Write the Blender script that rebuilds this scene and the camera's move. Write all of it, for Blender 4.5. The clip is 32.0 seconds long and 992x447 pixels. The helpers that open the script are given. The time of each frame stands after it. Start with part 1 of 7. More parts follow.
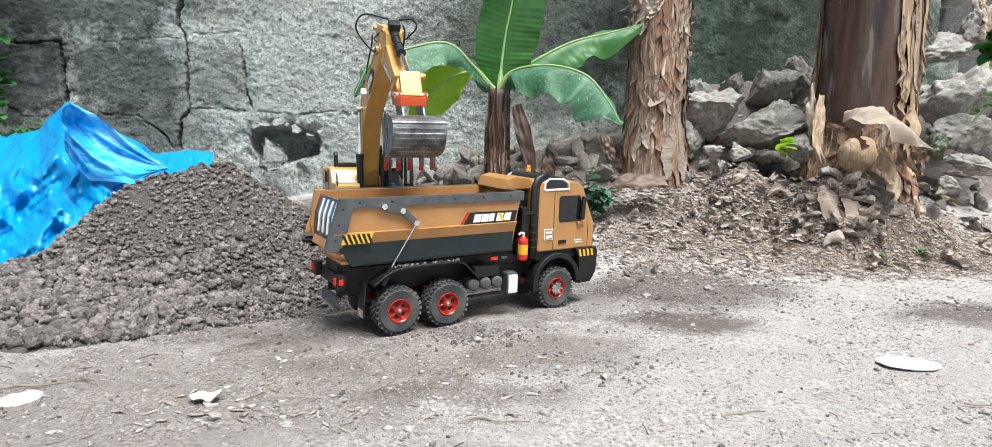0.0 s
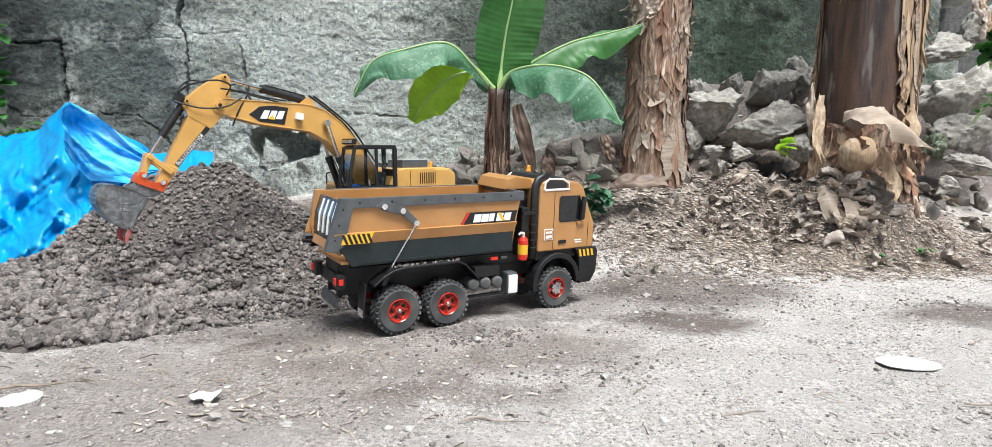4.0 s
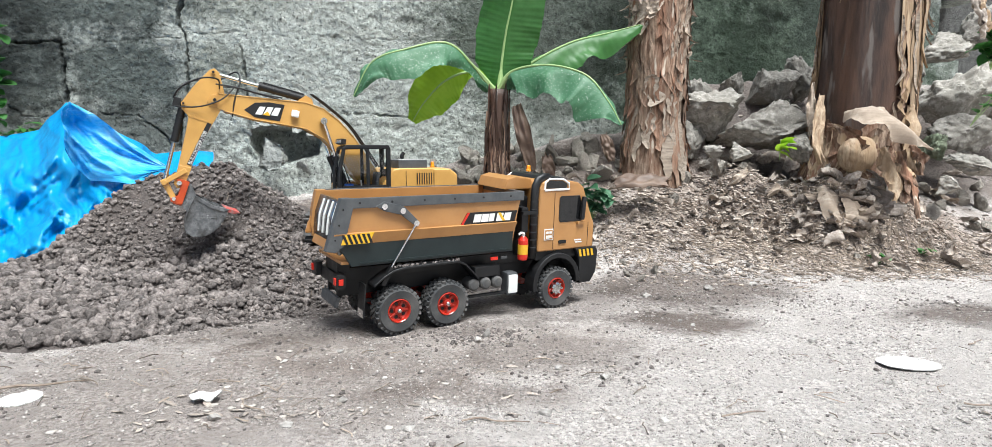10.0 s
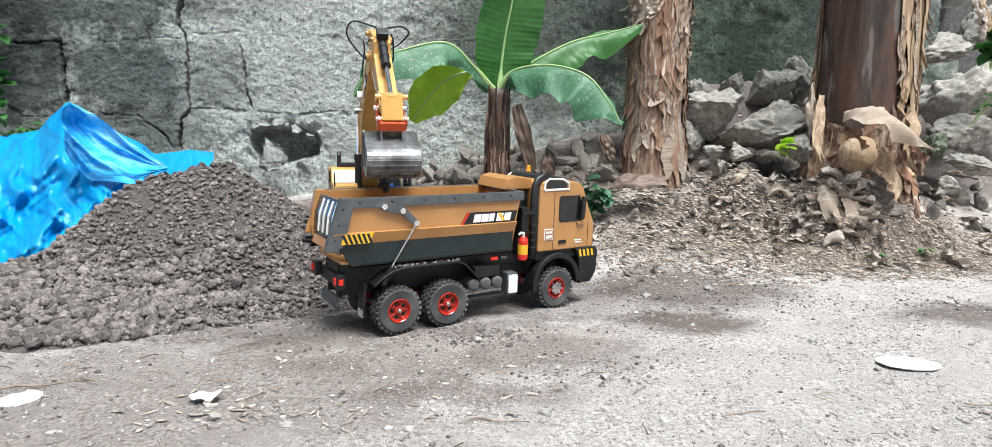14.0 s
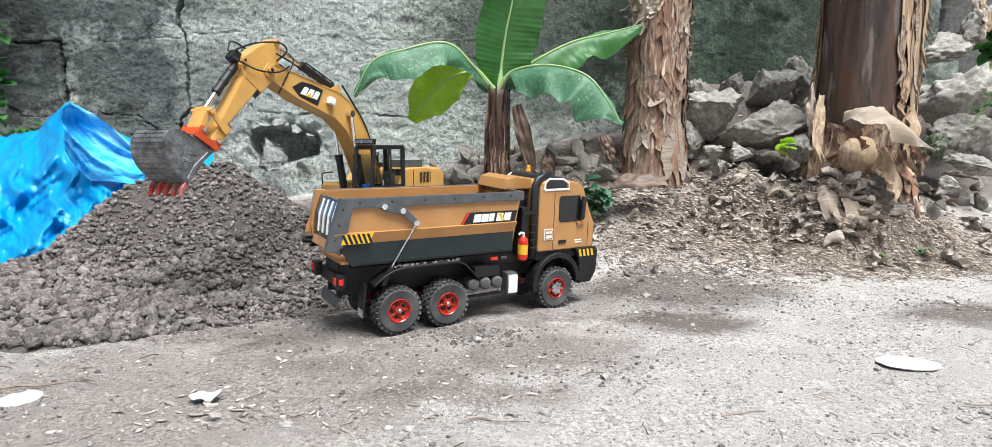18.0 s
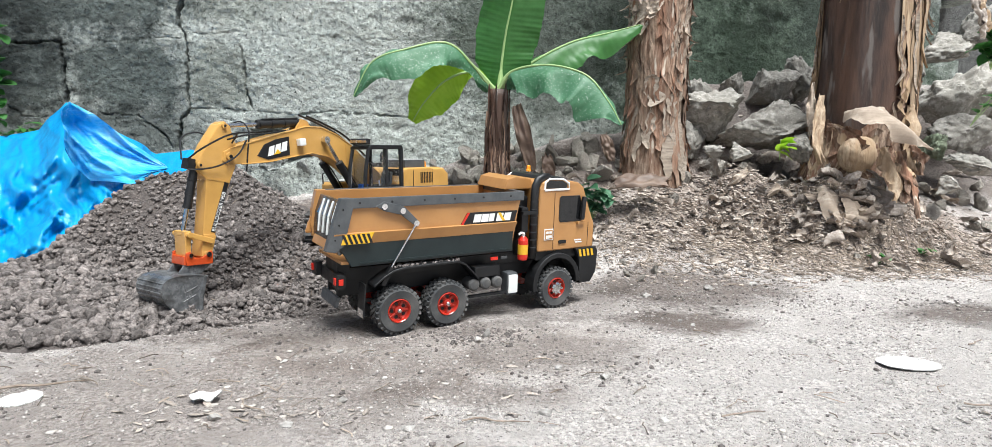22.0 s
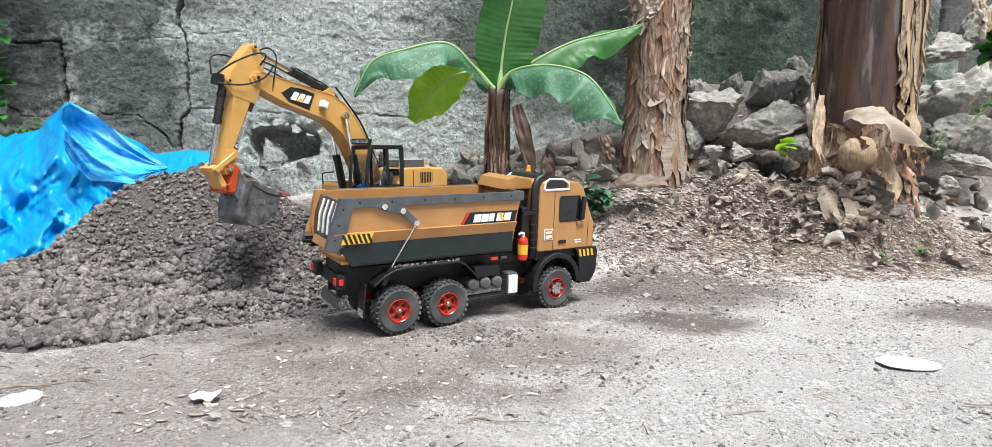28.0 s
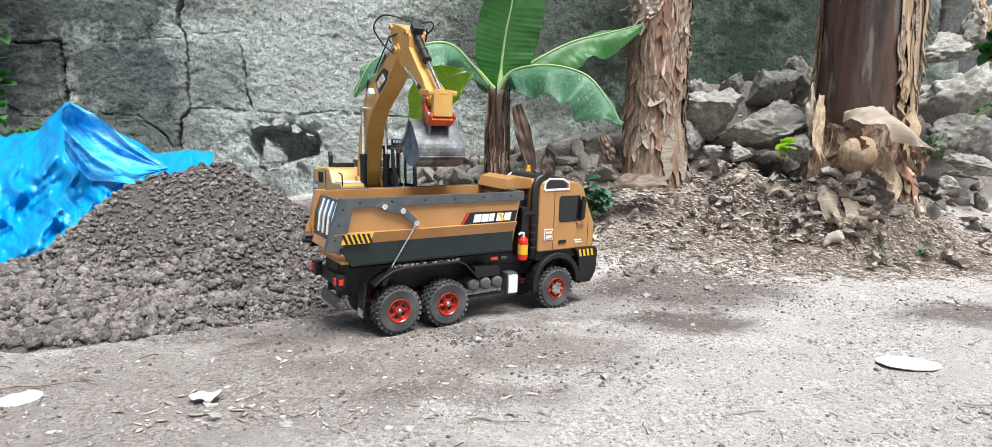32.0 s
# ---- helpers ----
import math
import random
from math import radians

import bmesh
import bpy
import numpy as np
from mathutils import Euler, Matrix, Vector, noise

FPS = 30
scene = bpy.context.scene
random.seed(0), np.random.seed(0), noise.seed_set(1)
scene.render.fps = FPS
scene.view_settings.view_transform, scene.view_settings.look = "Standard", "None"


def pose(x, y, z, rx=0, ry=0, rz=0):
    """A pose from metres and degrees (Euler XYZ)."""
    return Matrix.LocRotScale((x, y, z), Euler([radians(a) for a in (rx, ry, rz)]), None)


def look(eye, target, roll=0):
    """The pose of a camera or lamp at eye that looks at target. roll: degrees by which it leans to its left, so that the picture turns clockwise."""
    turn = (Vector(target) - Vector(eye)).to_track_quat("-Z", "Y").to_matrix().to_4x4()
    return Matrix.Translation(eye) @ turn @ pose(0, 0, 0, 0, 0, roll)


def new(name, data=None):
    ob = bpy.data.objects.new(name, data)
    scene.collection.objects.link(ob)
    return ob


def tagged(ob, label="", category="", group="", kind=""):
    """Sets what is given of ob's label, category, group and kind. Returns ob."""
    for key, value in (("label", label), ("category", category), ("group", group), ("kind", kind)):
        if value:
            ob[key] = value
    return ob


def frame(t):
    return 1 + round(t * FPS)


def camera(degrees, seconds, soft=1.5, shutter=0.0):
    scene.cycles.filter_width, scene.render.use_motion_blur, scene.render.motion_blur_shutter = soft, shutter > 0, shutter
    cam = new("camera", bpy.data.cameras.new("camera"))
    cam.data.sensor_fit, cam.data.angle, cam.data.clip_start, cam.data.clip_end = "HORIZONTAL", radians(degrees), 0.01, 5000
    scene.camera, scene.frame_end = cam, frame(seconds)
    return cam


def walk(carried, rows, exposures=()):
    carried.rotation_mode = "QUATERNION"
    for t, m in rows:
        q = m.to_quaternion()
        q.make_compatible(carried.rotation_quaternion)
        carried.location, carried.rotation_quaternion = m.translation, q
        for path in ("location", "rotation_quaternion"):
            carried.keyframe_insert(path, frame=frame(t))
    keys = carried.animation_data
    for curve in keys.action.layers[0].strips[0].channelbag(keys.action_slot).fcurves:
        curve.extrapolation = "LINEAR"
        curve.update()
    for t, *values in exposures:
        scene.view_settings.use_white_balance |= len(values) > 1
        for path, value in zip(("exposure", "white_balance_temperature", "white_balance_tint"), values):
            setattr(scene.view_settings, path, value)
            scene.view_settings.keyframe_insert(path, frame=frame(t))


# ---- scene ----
import functools

# The camera stands still on the ground, a little higher than the toy truck.
cam = camera(76.2, 32.0, soft=0.5)
EYE = pose(0, 0, 0.317, 83.553, 0, 0)
walk(cam, [(0.0, EYE), (32.0, EYE)], exposures=[(0.0, 0.61, 6080, 6), (32.0, 0.61, 6080, 6)])

# ---- light: bright overcast day, open sky on the camera's side ----
world = bpy.data.worlds.new("sky")
scene.world = world
world.use_nodes = True
wn = world.node_tree
sky = wn.nodes.new("ShaderNodeTexSky")
sky.sky_type = "NISHITA"
sky.sun_disc = False
sky.sun_elevation, sky.sun_rotation = radians(62), radians(150)
sky.air_density, sky.dust_density, sky.ozone_density = 1.0, 5.0, 1.0
wn.nodes["Background"].inputs[1].default_value = 0.062
wn.links.new(sky.outputs[0], wn.nodes["Background"].inputs[0])
sun = new("sun", bpy.data.lights.new("sun", "SUN"))
sun.data.energy, sun.data.angle, sun.data.color = 4.9, radians(34), (1.0, 0.985, 0.955)
sun.matrix_world = look((0.9, -1.7, 4.6), (0, 0, 0))


# ---- materials ----
def mat(name, c1, c2=None, scale=30.0, rough=0.7, metal=0.0, bump=0.2, bscale=None, c3=None, big=4.0, spots=None, stretch=(1, 1, 1), dist=0.002, trans=0.0, coat=0.0, per=0.0, spot_scale=60.0, spot_at=0.62, isl=0.0, lo=0.36, hi=0.64, blobs=(), blob_turn=False, bump2=None, spots2=None):
    """Two tones by fine noise, a third by broad noise, specks of a fourth, and a fine relief."""
    m = bpy.data.materials.new(name)
    m.use_nodes = True
    t = m.node_tree
    N, L = t.nodes, t.links
    b = N["Principled BSDF"]
    co = N.new("ShaderNodeTexCoord")
    mp = N.new("ShaderNodeMapping")
    mp.inputs["Scale"].default_value = stretch
    L.new(co.outputs["Object"], mp.inputs[0])

    def nz(s, d, r=0.6):
        n = N.new("ShaderNodeTexNoise")
        n.inputs["Scale"].default_value, n.inputs["Detail"].default_value, n.inputs["Roughness"].default_value = s, d, r
        L.new(mp.outputs[0], n.inputs["Vector"])
        return n

    def ramp(src, lo, hi):
        r = N.new("ShaderNodeMapRange")
        r.inputs[1].default_value, r.inputs[2].default_value = lo, hi
        L.new(src, r.inputs[0])
        return r.outputs[0]

    def mix(fac, a, c):
        x = N.new("ShaderNodeMix")
        x.data_type = "RGBA"
        for sock, v in ((x.inputs[0], fac), (x.inputs[6], a), (x.inputs[7], c)):
            if isinstance(v, (tuple, list)):
                sock.default_value = (*v[:3], 1)
            elif isinstance(v, float):
                sock.default_value = v
            else:
                L.new(v, sock)
        return x.outputs[2]

    fine = nz(scale, 6)
    col = mix(ramp(fine.outputs["Fac"], lo, hi), c1, c2 or c1)
    if c3:
        col = mix(ramp(nz(big, 5, 0.65).outputs["Fac"], 0.42, 0.64), col, c3)
    if spots:
        col = mix(ramp(nz(spot_scale, 3).outputs["Fac"], spot_at, spot_at + 0.06), col, spots)
    if spots2:
        col = mix(ramp(nz(spots2[0], 3).outputs["Fac"], spots2[1], spots2[1] + 0.08), col, spots2[2])
    edge = nz(9, 7, 0.75).outputs["Fac"] if blobs else None
    for bx, by, rx, ry, stain, most in blobs:
        vm = N.new("ShaderNodeMapping")
        vm.inputs["Location"].default_value = (-bx / rx, 0, -by / ry) if blob_turn else (-bx / rx, -by / ry, 0)
        vm.inputs["Scale"].default_value = (1 / rx, 0, 1 / ry) if blob_turn else (1 / rx, 1 / ry, 0)
        L.new(co.outputs["Object"], vm.inputs[0])
        ln = N.new("ShaderNodeVectorMath")
        ln.operation = "LENGTH"
        L.new(vm.outputs[0], ln.inputs[0])
        ad = N.new("ShaderNodeMath")
        ad.operation = "MULTIPLY_ADD"
        ad.inputs[1].default_value = 1.6
        L.new(edge, ad.inputs[0])
        L.new(ln.outputs["Value"], ad.inputs[2])
        f = ramp(ad.outputs[0], 1.9, 1.4)
        f.node.inputs[4].default_value = most
        x = N.new("ShaderNodeMix")
        x.data_type, x.blend_type = "RGBA", "MULTIPLY"
        L.new(f, x.inputs[0])
        L.new(col, x.inputs[6])
        x.inputs[7].default_value = (*stain, 1)
        col = x.outputs[2]
    if per or isl:
        oi = N.new("ShaderNodeNewGeometry" if isl else "ShaderNodeObjectInfo")
        hs = N.new("ShaderNodeHueSaturation")
        L.new(ramp(oi.outputs["Random Per Island" if isl else "Random"], 0.0, 1.0), hs.inputs["Value"])
        per = isl or per
        r = hs.inputs["Value"].links[0].from_node
        r.inputs[3].default_value, r.inputs[4].default_value = 1 - per, 1 + per
        L.new(col, hs.inputs["Color"])
        col = hs.outputs[0]
    if isinstance(col, tuple):
        b.inputs["Base Color"].default_value = (*col, 1)
    else:
        L.new(col, b.inputs["Base Color"])
    rr = ramp(fine.outputs["Fac"], 0.3, 0.7)
    rr.node.inputs[3].default_value, rr.node.inputs[4].default_value = max(0.02, rough - 0.1), min(1.0, rough + 0.1)
    L.new(rr, b.inputs["Roughness"])
    b.inputs["Metallic"].default_value = metal
    b.inputs["Coat Weight"].default_value = coat
    if bump:
        bp = N.new("ShaderNodeBump")
        bp.inputs["Strength"].default_value, bp.inputs["Distance"].default_value = bump, dist
        L.new(nz(bscale or scale * 1.5, 8, 0.7).outputs["Fac"], bp.inputs["Height"])
        if bump2:
            b2 = N.new("ShaderNodeBump")
            b2.inputs["Strength"].default_value, b2.inputs["Distance"].default_value = 1.0, bump2[1]
            L.new(nz(bump2[0], 5, 0.6).outputs["Fac"], b2.inputs["Height"])
            L.new(b2.outputs[0], bp.inputs["Normal"])
        L.new(bp.outputs[0], b.inputs["Normal"])
    if trans:
        tr = N.new("ShaderNodeBsdfTranslucent")
        ms = N.new("ShaderNodeMixShader")
        ms.inputs[0].default_value = trans
        if isinstance(col, tuple):
            tr.inputs[0].default_value = (*col, 1)
        else:
            L.new(col, tr.inputs[0])
        L.new(b.outputs[0], ms.inputs[1])
        L.new(tr.outputs[0], ms.inputs[2])
        L.new(ms.outputs[0], N["Material Output"].inputs[0])
    return m


M = {}
DAMP, BROWN = (0.33, 0.295, 0.275), (0.55, 0.51, 0.485)
M["dry_soil"] = mat("dry_soil", (0.80, 0.74, 0.70), (0.43, 0.385, 0.357), 150, 0.95, bump=1.0, bscale=330, c3=(0.58, 0.53, 0.497), big=11, spots=(0.78, 0.75, 0.715), spot_scale=300, spot_at=0.615, spots2=(210, 0.63, (0.16, 0.143, 0.13)), dist=0.0065, lo=0.42, hi=0.6, bump2=(90, 0.014),
                    blobs=((-0.45, 0.8, 0.5, 0.25, BROWN, 0.8), (-0.1, 1.0, 0.4, 0.18, (0.72, 0.69, 0.665), 1.0), (0.1, 0.98, 0.16, 0.09, DAMP, 0.4), (0.36, 1.17, 0.15, 0.1, DAMP, 1.0), (0.44, 1.46, 0.3, 0.19, DAMP, 0.95), (0.98, 1.18, 0.22, 0.12, DAMP, 0.95), (-0.02, 0.8, 0.16, 0.05, BROWN, 0.7),
                           (0.0, 1.35, 0.45, 0.24, DAMP, 0.6), (0.55, 1.85, 0.5, 0.2, DAMP, 0.3), (1.1, 2.4, 1.3, 0.35, DAMP, 0.9), (0.1, 2.15, 0.6, 0.22, DAMP, 1.0), (0.95, 1.92, 0.75, 0.33, (0.66, 0.58, 0.52), 0.95), (-0.42, 1.36, 0.28, 0.2, DAMP, 1.0), (-0.75, 1.16, 0.85, 0.18, DAMP, 0.7), (-0.8, 1.75, 1.0, 0.5, DAMP, 1.0)))
# moist base, darker than its clods: shade of the gaps put into colour
M["moist_soil"] = mat("moist_soil", (0.165, 0.142, 0.130), (0.065, 0.053, 0.048), 110, 0.96, bump=1.0, bscale=230, c3=(0.105, 0.088, 0.08), big=9, dist=0.005, lo=0.36, hi=0.64, bump2=(60, 0.010))
M["clod"] = mat("clod", (0.27, 0.237, 0.22), (0.112, 0.095, 0.087), 170, 0.96, bump=1.0, bscale=330, dist=0.003, isl=0.45, lo=0.36, hi=0.64, bump2=(160, 0.004))
M["grit"] = mat("grit", (0.42, 0.385, 0.355), (0.25, 0.226, 0.207), 160, 0.92, bump=0.5, bscale=300, dist=0.002, isl=0.32)
M["pale_chip"] = mat("pale_chip", (0.5, 0.46, 0.415), (0.3, 0.268, 0.235), 120, 0.9, bump=0.6, bscale=250, dist=0.002, isl=0.3)
M["pebble"] = mat("pebble", (0.47, 0.445, 0.415), (0.25, 0.232, 0.212), 110, 0.9, bump=0.8, bscale=200, dist=0.004, per=0.3)
# the right wall's green-grey stains also carry the trees' shade
SOOT, MOSS_SHADE, GREY = (0.2, 0.225, 0.225), (0.26, 0.33, 0.26), (0.55, 0.56, 0.53)
M["block"] = mat("block", (0.67, 0.71, 0.66), (0.335, 0.36, 0.33), 75, 0.95, bump=1.0, bscale=190, c3=(0.47, 0.49, 0.45), big=5, spots=(0.11, 0.118, 0.11), spot_scale=120, spot_at=0.605, spots2=(150, 0.6, (0.82, 0.84, 0.80)), dist=0.012, lo=0.40, hi=0.60, blob_turn=True, bump2=(45, 0.02),
                 blobs=((-0.55, 0.75, 0.4, 0.35, SOOT, 0.8), (-0.05, 0.58, 0.25, 0.17, SOOT, 0.97), (-0.22, 0.83, 0.42, 0.15, SOOT, 0.97), (-0.36, 0.58, 0.16, 0.17, SOOT, 0.85), (-0.1, 0.38, 0.36, 0.12, SOOT, 0.8), (0.24, 0.58, 0.13, 0.15, GREY, 0.9), (0.3, 0.84, 0.2, 0.11, GREY, 0.7),
                        (1.42, 0.80, 0.55, 0.42, (0.18, 0.21, 0.18), 0.92), (2.0, 0.65, 0.5, 0.45, MOSS_SHADE, 1.0), (2.6, 0.75, 0.7, 0.45, MOSS_SHADE, 1.0), (2.75, 0.9, 0.5, 0.25, SOOT, 0.8)))
M["mortar"] = mat("mortar", (0.12, 0.12, 0.115), (0.06, 0.06, 0.057), 40, 0.95, bump=1.0, bscale=70, dist=0.01)
M["stone"] = mat("stone", (0.36, 0.34, 0.305), (0.20, 0.186, 0.165), 60, 0.97, bump=1.0, bscale=150, c3=(0.22, 0.205, 0.178), big=14, dist=0.003, per=0.2, lo=0.40, hi=0.60, bump2=(45, 0.005), spots=(0.13, 0.12, 0.105), spot_scale=110, spot_at=0.64, spots2=(140, 0.63, (0.5, 0.48, 0.44)))
M["rubble_tan"] = mat("rubble_tan", (0.50, 0.455, 0.40), (0.27, 0.24, 0.205), 70, 0.96, bump=1.0, bscale=170, c3=(0.36, 0.325, 0.285), big=14, dist=0.003, per=0.3, bump2=(45, 0.004))
M["rubble_grey"] = mat("rubble_grey", (0.46, 0.475, 0.45), (0.24, 0.25, 0.235), 70, 0.96, bump=1.0, bscale=170, c3=(0.32, 0.33, 0.31), big=14, dist=0.008, spots=(0.1, 0.105, 0.1), spot_scale=120, spot_at=0.62, bump2=(45, 0.01))
M["green_stone"] = mat("green_stone", (0.3, 0.36, 0.24), (0.15, 0.19, 0.12), 45, 0.95, bump=1.0, bscale=130, c3=(0.22, 0.24, 0.17), big=10, dist=0.02)
M["debris"] = mat("debris", (0.46, 0.395, 0.34), (0.15, 0.122, 0.102), 90, 0.95, bump=0.8, bscale=200, dist=0.0015, isl=0.6)
# the loose fold's pale streaks hold the sky's sheen in their colour
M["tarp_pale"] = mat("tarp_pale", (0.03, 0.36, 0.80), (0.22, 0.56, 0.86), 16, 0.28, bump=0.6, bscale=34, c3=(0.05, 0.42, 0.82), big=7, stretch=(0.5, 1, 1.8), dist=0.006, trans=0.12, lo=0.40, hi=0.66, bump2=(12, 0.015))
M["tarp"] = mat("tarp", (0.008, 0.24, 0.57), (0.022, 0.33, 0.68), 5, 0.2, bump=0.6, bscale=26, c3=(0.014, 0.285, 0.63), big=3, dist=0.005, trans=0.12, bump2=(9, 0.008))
M["tooth_red"] = mat("tooth_red", (0.5, 0.03, 0.015), (0.3, 0.03, 0.02), 60, 0.5, bump=0.2, c3=(0.2, 0.17, 0.16), big=40)
M["orange"] = mat("orange", (0.43, 0.218, 0.074), (0.39, 0.196, 0.066), 8, 0.36, bump=0.08, bscale=220, c3=(0.36, 0.178, 0.06), big=14, dist=0.0008, coat=0.15)
M["yellow"] = mat("yellow", (0.58, 0.325, 0.085), (0.53, 0.295, 0.076), 8, 0.38, bump=0.06, bscale=200, c3=(0.5, 0.275, 0.07), big=18, dist=0.0006, coat=0.2)
M["steel_grey"] = mat("steel_grey", (0.1, 0.105, 0.11), (0.07, 0.075, 0.08), 40, 0.5, 0.2, bump=0.1, dist=0.0006)
M["slate_green"] = mat("slate_green", (0.012, 0.021, 0.022), (0.008, 0.015, 0.016), 20, 0.45, bump=0.06, dist=0.0006)
M["gate_gloss"] = mat("gate_gloss", (0.05, 0.052, 0.055), (0.2, 0.2, 0.2), 25, 0.14, 0.6, bump=0.1, dist=0.002)
M["black"] = mat("black", (0.005, 0.0053, 0.006), (0.009, 0.0093, 0.0105), 50, 0.5, bump=0.1, dist=0.0006)
M["rubber"] = mat("rubber", (0.05, 0.052, 0.054), (0.028, 0.029, 0.03), 60, 0.85, bump=0.3, c3=(0.11, 0.105, 0.1), big=30, dist=0.001)
M["red_rim"] = mat("red_rim", (0.4, 0.022, 0.01), (0.33, 0.018, 0.008), 30, 0.3, bump=0.03, coat=0.4)
M["red"] = mat("red", (0.6, 0.025, 0.012), (0.52, 0.02, 0.01), 30, 0.35, bump=0.03)
M["coupler_red"] = mat("coupler_red", (0.52, 0.07, 0.014), (0.44, 0.056, 0.012), 30, 0.35, bump=0.04)
M["chrome"] = mat("chrome", (0.75, 0.75, 0.75), (0.65, 0.65, 0.65), 50, 0.2, 1.0, bump=0.03)
M["bucket_steel"] = mat("bucket_steel", (0.22, 0.226, 0.232), (0.12, 0.125, 0.13), 60, 0.34, 0.4, bump=0.5, bscale=150, c3=(0.06, 0.058, 0.056), big=25, dist=0.0015, spots=(0.45, 0.45, 0.45), spot_scale=220, spot_at=0.68, lo=0.42, hi=0.58)
M["white"] = mat("white", (0.8, 0.8, 0.78), (0.72, 0.72, 0.7), 30, 0.5, bump=0.05)
M["hazard_yellow"] = mat("hazard_yellow", (0.75, 0.45, 0.02), (0.7, 0.4, 0.02), 30, 0.45, bump=0.03)
M["amber"] = mat("amber", (0.8, 0.3, 0.01), (0.75, 0.26, 0.01), 30, 0.25, bump=0.0)
M["blue"] = mat("blue", (0.02, 0.12, 0.55), (0.015, 0.1, 0.45), 30, 0.4, bump=0.0)
M["dark_glass"] = mat("dark_glass", (0.008, 0.009, 0.01), (0.012, 0.012, 0.013), 10, 0.12, bump=0.0)
M["bark"] = mat("bark", (0.36, 0.265, 0.195), (0.12, 0.072, 0.047), 100, 0.92, bump=1.0, bscale=150, c3=(0.24, 0.125, 0.078), big=18, stretch=(1, 1, 0.16), dist=0.004, lo=0.38, hi=0.62, bump2=(40, 0.008), per=0.3, spots2=(60, 0.62, (0.5, 0.42, 0.34)))
M["dark_bark"] = mat("dark_bark", (0.056, 0.030, 0.021), (0.012, 0.008, 0.006), 40, 0.62, bump=0.9, bscale=90, c3=(0.1, 0.052, 0.033), big=12, stretch=(1, 1, 0.18), dist=0.004, lo=0.36, hi=0.66, spots2=(26, 0.58, (0.12, 0.102, 0.09)))
M["sheath"] = mat("sheath", (0.44, 0.345, 0.245), (0.22, 0.15, 0.095), 110, 0.85, bump=1.0, bscale=180, c3=(0.40, 0.28, 0.17), big=12, stretch=(1, 1, 0.12), dist=0.002, per=0.22, lo=0.38, hi=0.62, bump2=(45, 0.004))
M["torn_sheath"] = mat("torn_sheath", (0.45, 0.38, 0.31), (0.23, 0.18, 0.14), 110, 0.88, bump=1.0, bscale=180, c3=(0.33, 0.262, 0.2), big=10, stretch=(0.12, 1, 1), dist=0.0014, per=0.2, lo=0.38, hi=0.62)
M["dry_leaf"] = mat("dry_leaf", (0.47, 0.415, 0.365), (0.27, 0.225, 0.19), 110, 0.9, bump=1.0, bscale=160, c3=(0.37, 0.315, 0.265), big=20, dist=0.0012, per=0.35, lo=0.42, hi=0.58)
M["straw"] = mat("straw", (0.33, 0.27, 0.215), (0.15, 0.115, 0.086), 40, 0.85, bump=0.3, isl=0.5)
M["white_scrap"] = mat("white_scrap", (0.82, 0.81, 0.78), (0.66, 0.65, 0.62), 50, 0.8, bump=0.4, dist=0.002)
M["leaf_green"] = mat("leaf_green", (0.042, 0.155, 0.026), (0.03, 0.12, 0.02), 30, 0.48, bump=0.2, bscale=60, c3=(0.06, 0.19, 0.045), big=8, dist=0.001, trans=0.3)
M["leaf_pale"] = mat("leaf_pale", (0.07, 0.19, 0.095), (0.032, 0.12, 0.048), 40, 0.55, bump=0.2, bscale=90, c3=(0.08, 0.2, 0.11), big=10, spots=(0.40, 0.50, 0.41), spot_scale=210, spot_at=0.61, dist=0.001, trans=0.22)
M["leaf_bright"] = mat("leaf_bright", (0.30, 0.52, 0.025), (0.24, 0.45, 0.022), 30, 0.45, bump=0.2, c3=(0.36, 0.56, 0.04), big=9, dist=0.001, trans=0.45)
M["midrib"] = mat("midrib", (0.34, 0.48, 0.2), (0.28, 0.4, 0.16), 40, 0.5, bump=0.1)
M["clear_glass"] = bpy.data.materials.new("clear_glass")
M["clear_glass"].use_nodes = True
_b = M["clear_glass"].node_tree.nodes["Principled BSDF"]
_b.inputs["Base Color"].default_value = (0.9, 0.93, 0.94, 1)
_b.inputs["Transmission Weight"].default_value, _b.inputs["Roughness"].default_value, _b.inputs["IOR"].default_value = 1.0, 0.04, 1.3


# ---- mesh helpers ----
def part(name, bm, material, parent=None, label="", smooth=False):
    me = bpy.data.meshes.new(name)
    bmesh.ops.recalc_face_normals(bm, faces=bm.faces)
    bm.to_mesh(me)
    bm.free()
    if smooth:
        me.polygons.foreach_set("use_smooth", [True] * len(me.polygons))
    me.materials.append(M[material] if isinstance(material, str) else material)
    ob = new(name, me)
    ob.parent = parent
    return tagged(ob, label)


def again(ob, m, parent=None):
    """Another object on the same mesh."""
    o = new(ob.name.split(".")[0], ob.data)
    o.parent = parent or ob.parent
    o.matrix_basis = m
    for key in ("label", "category", "group", "kind"):
        if key in ob:
            o[key] = ob[key]
    return o


def thing(name, label, category, m=None, group="", kind=""):
    e = new(name)
    e.empty_display_size = 0.05
    if m:
        e.matrix_basis = m
    return tagged(e, label, category, group, kind)


def box(bm, size, at=(0, 0, 0), turn=(0, 0, 0), bevel=0.0, seg=2):
    r = bmesh.ops.create_cube(bm, size=1.0)
    vs = r["verts"]
    bmesh.ops.transform(bm, matrix=pose(*at, *turn) @ Matrix.Diagonal((*size, 1)), verts=vs)
    if bevel:
        es = list({e for v in vs for e in v.link_edges})
        bmesh.ops.bevel(bm, geom=es, offset=bevel, segments=seg, affect="EDGES", profile=0.7)
    return bm


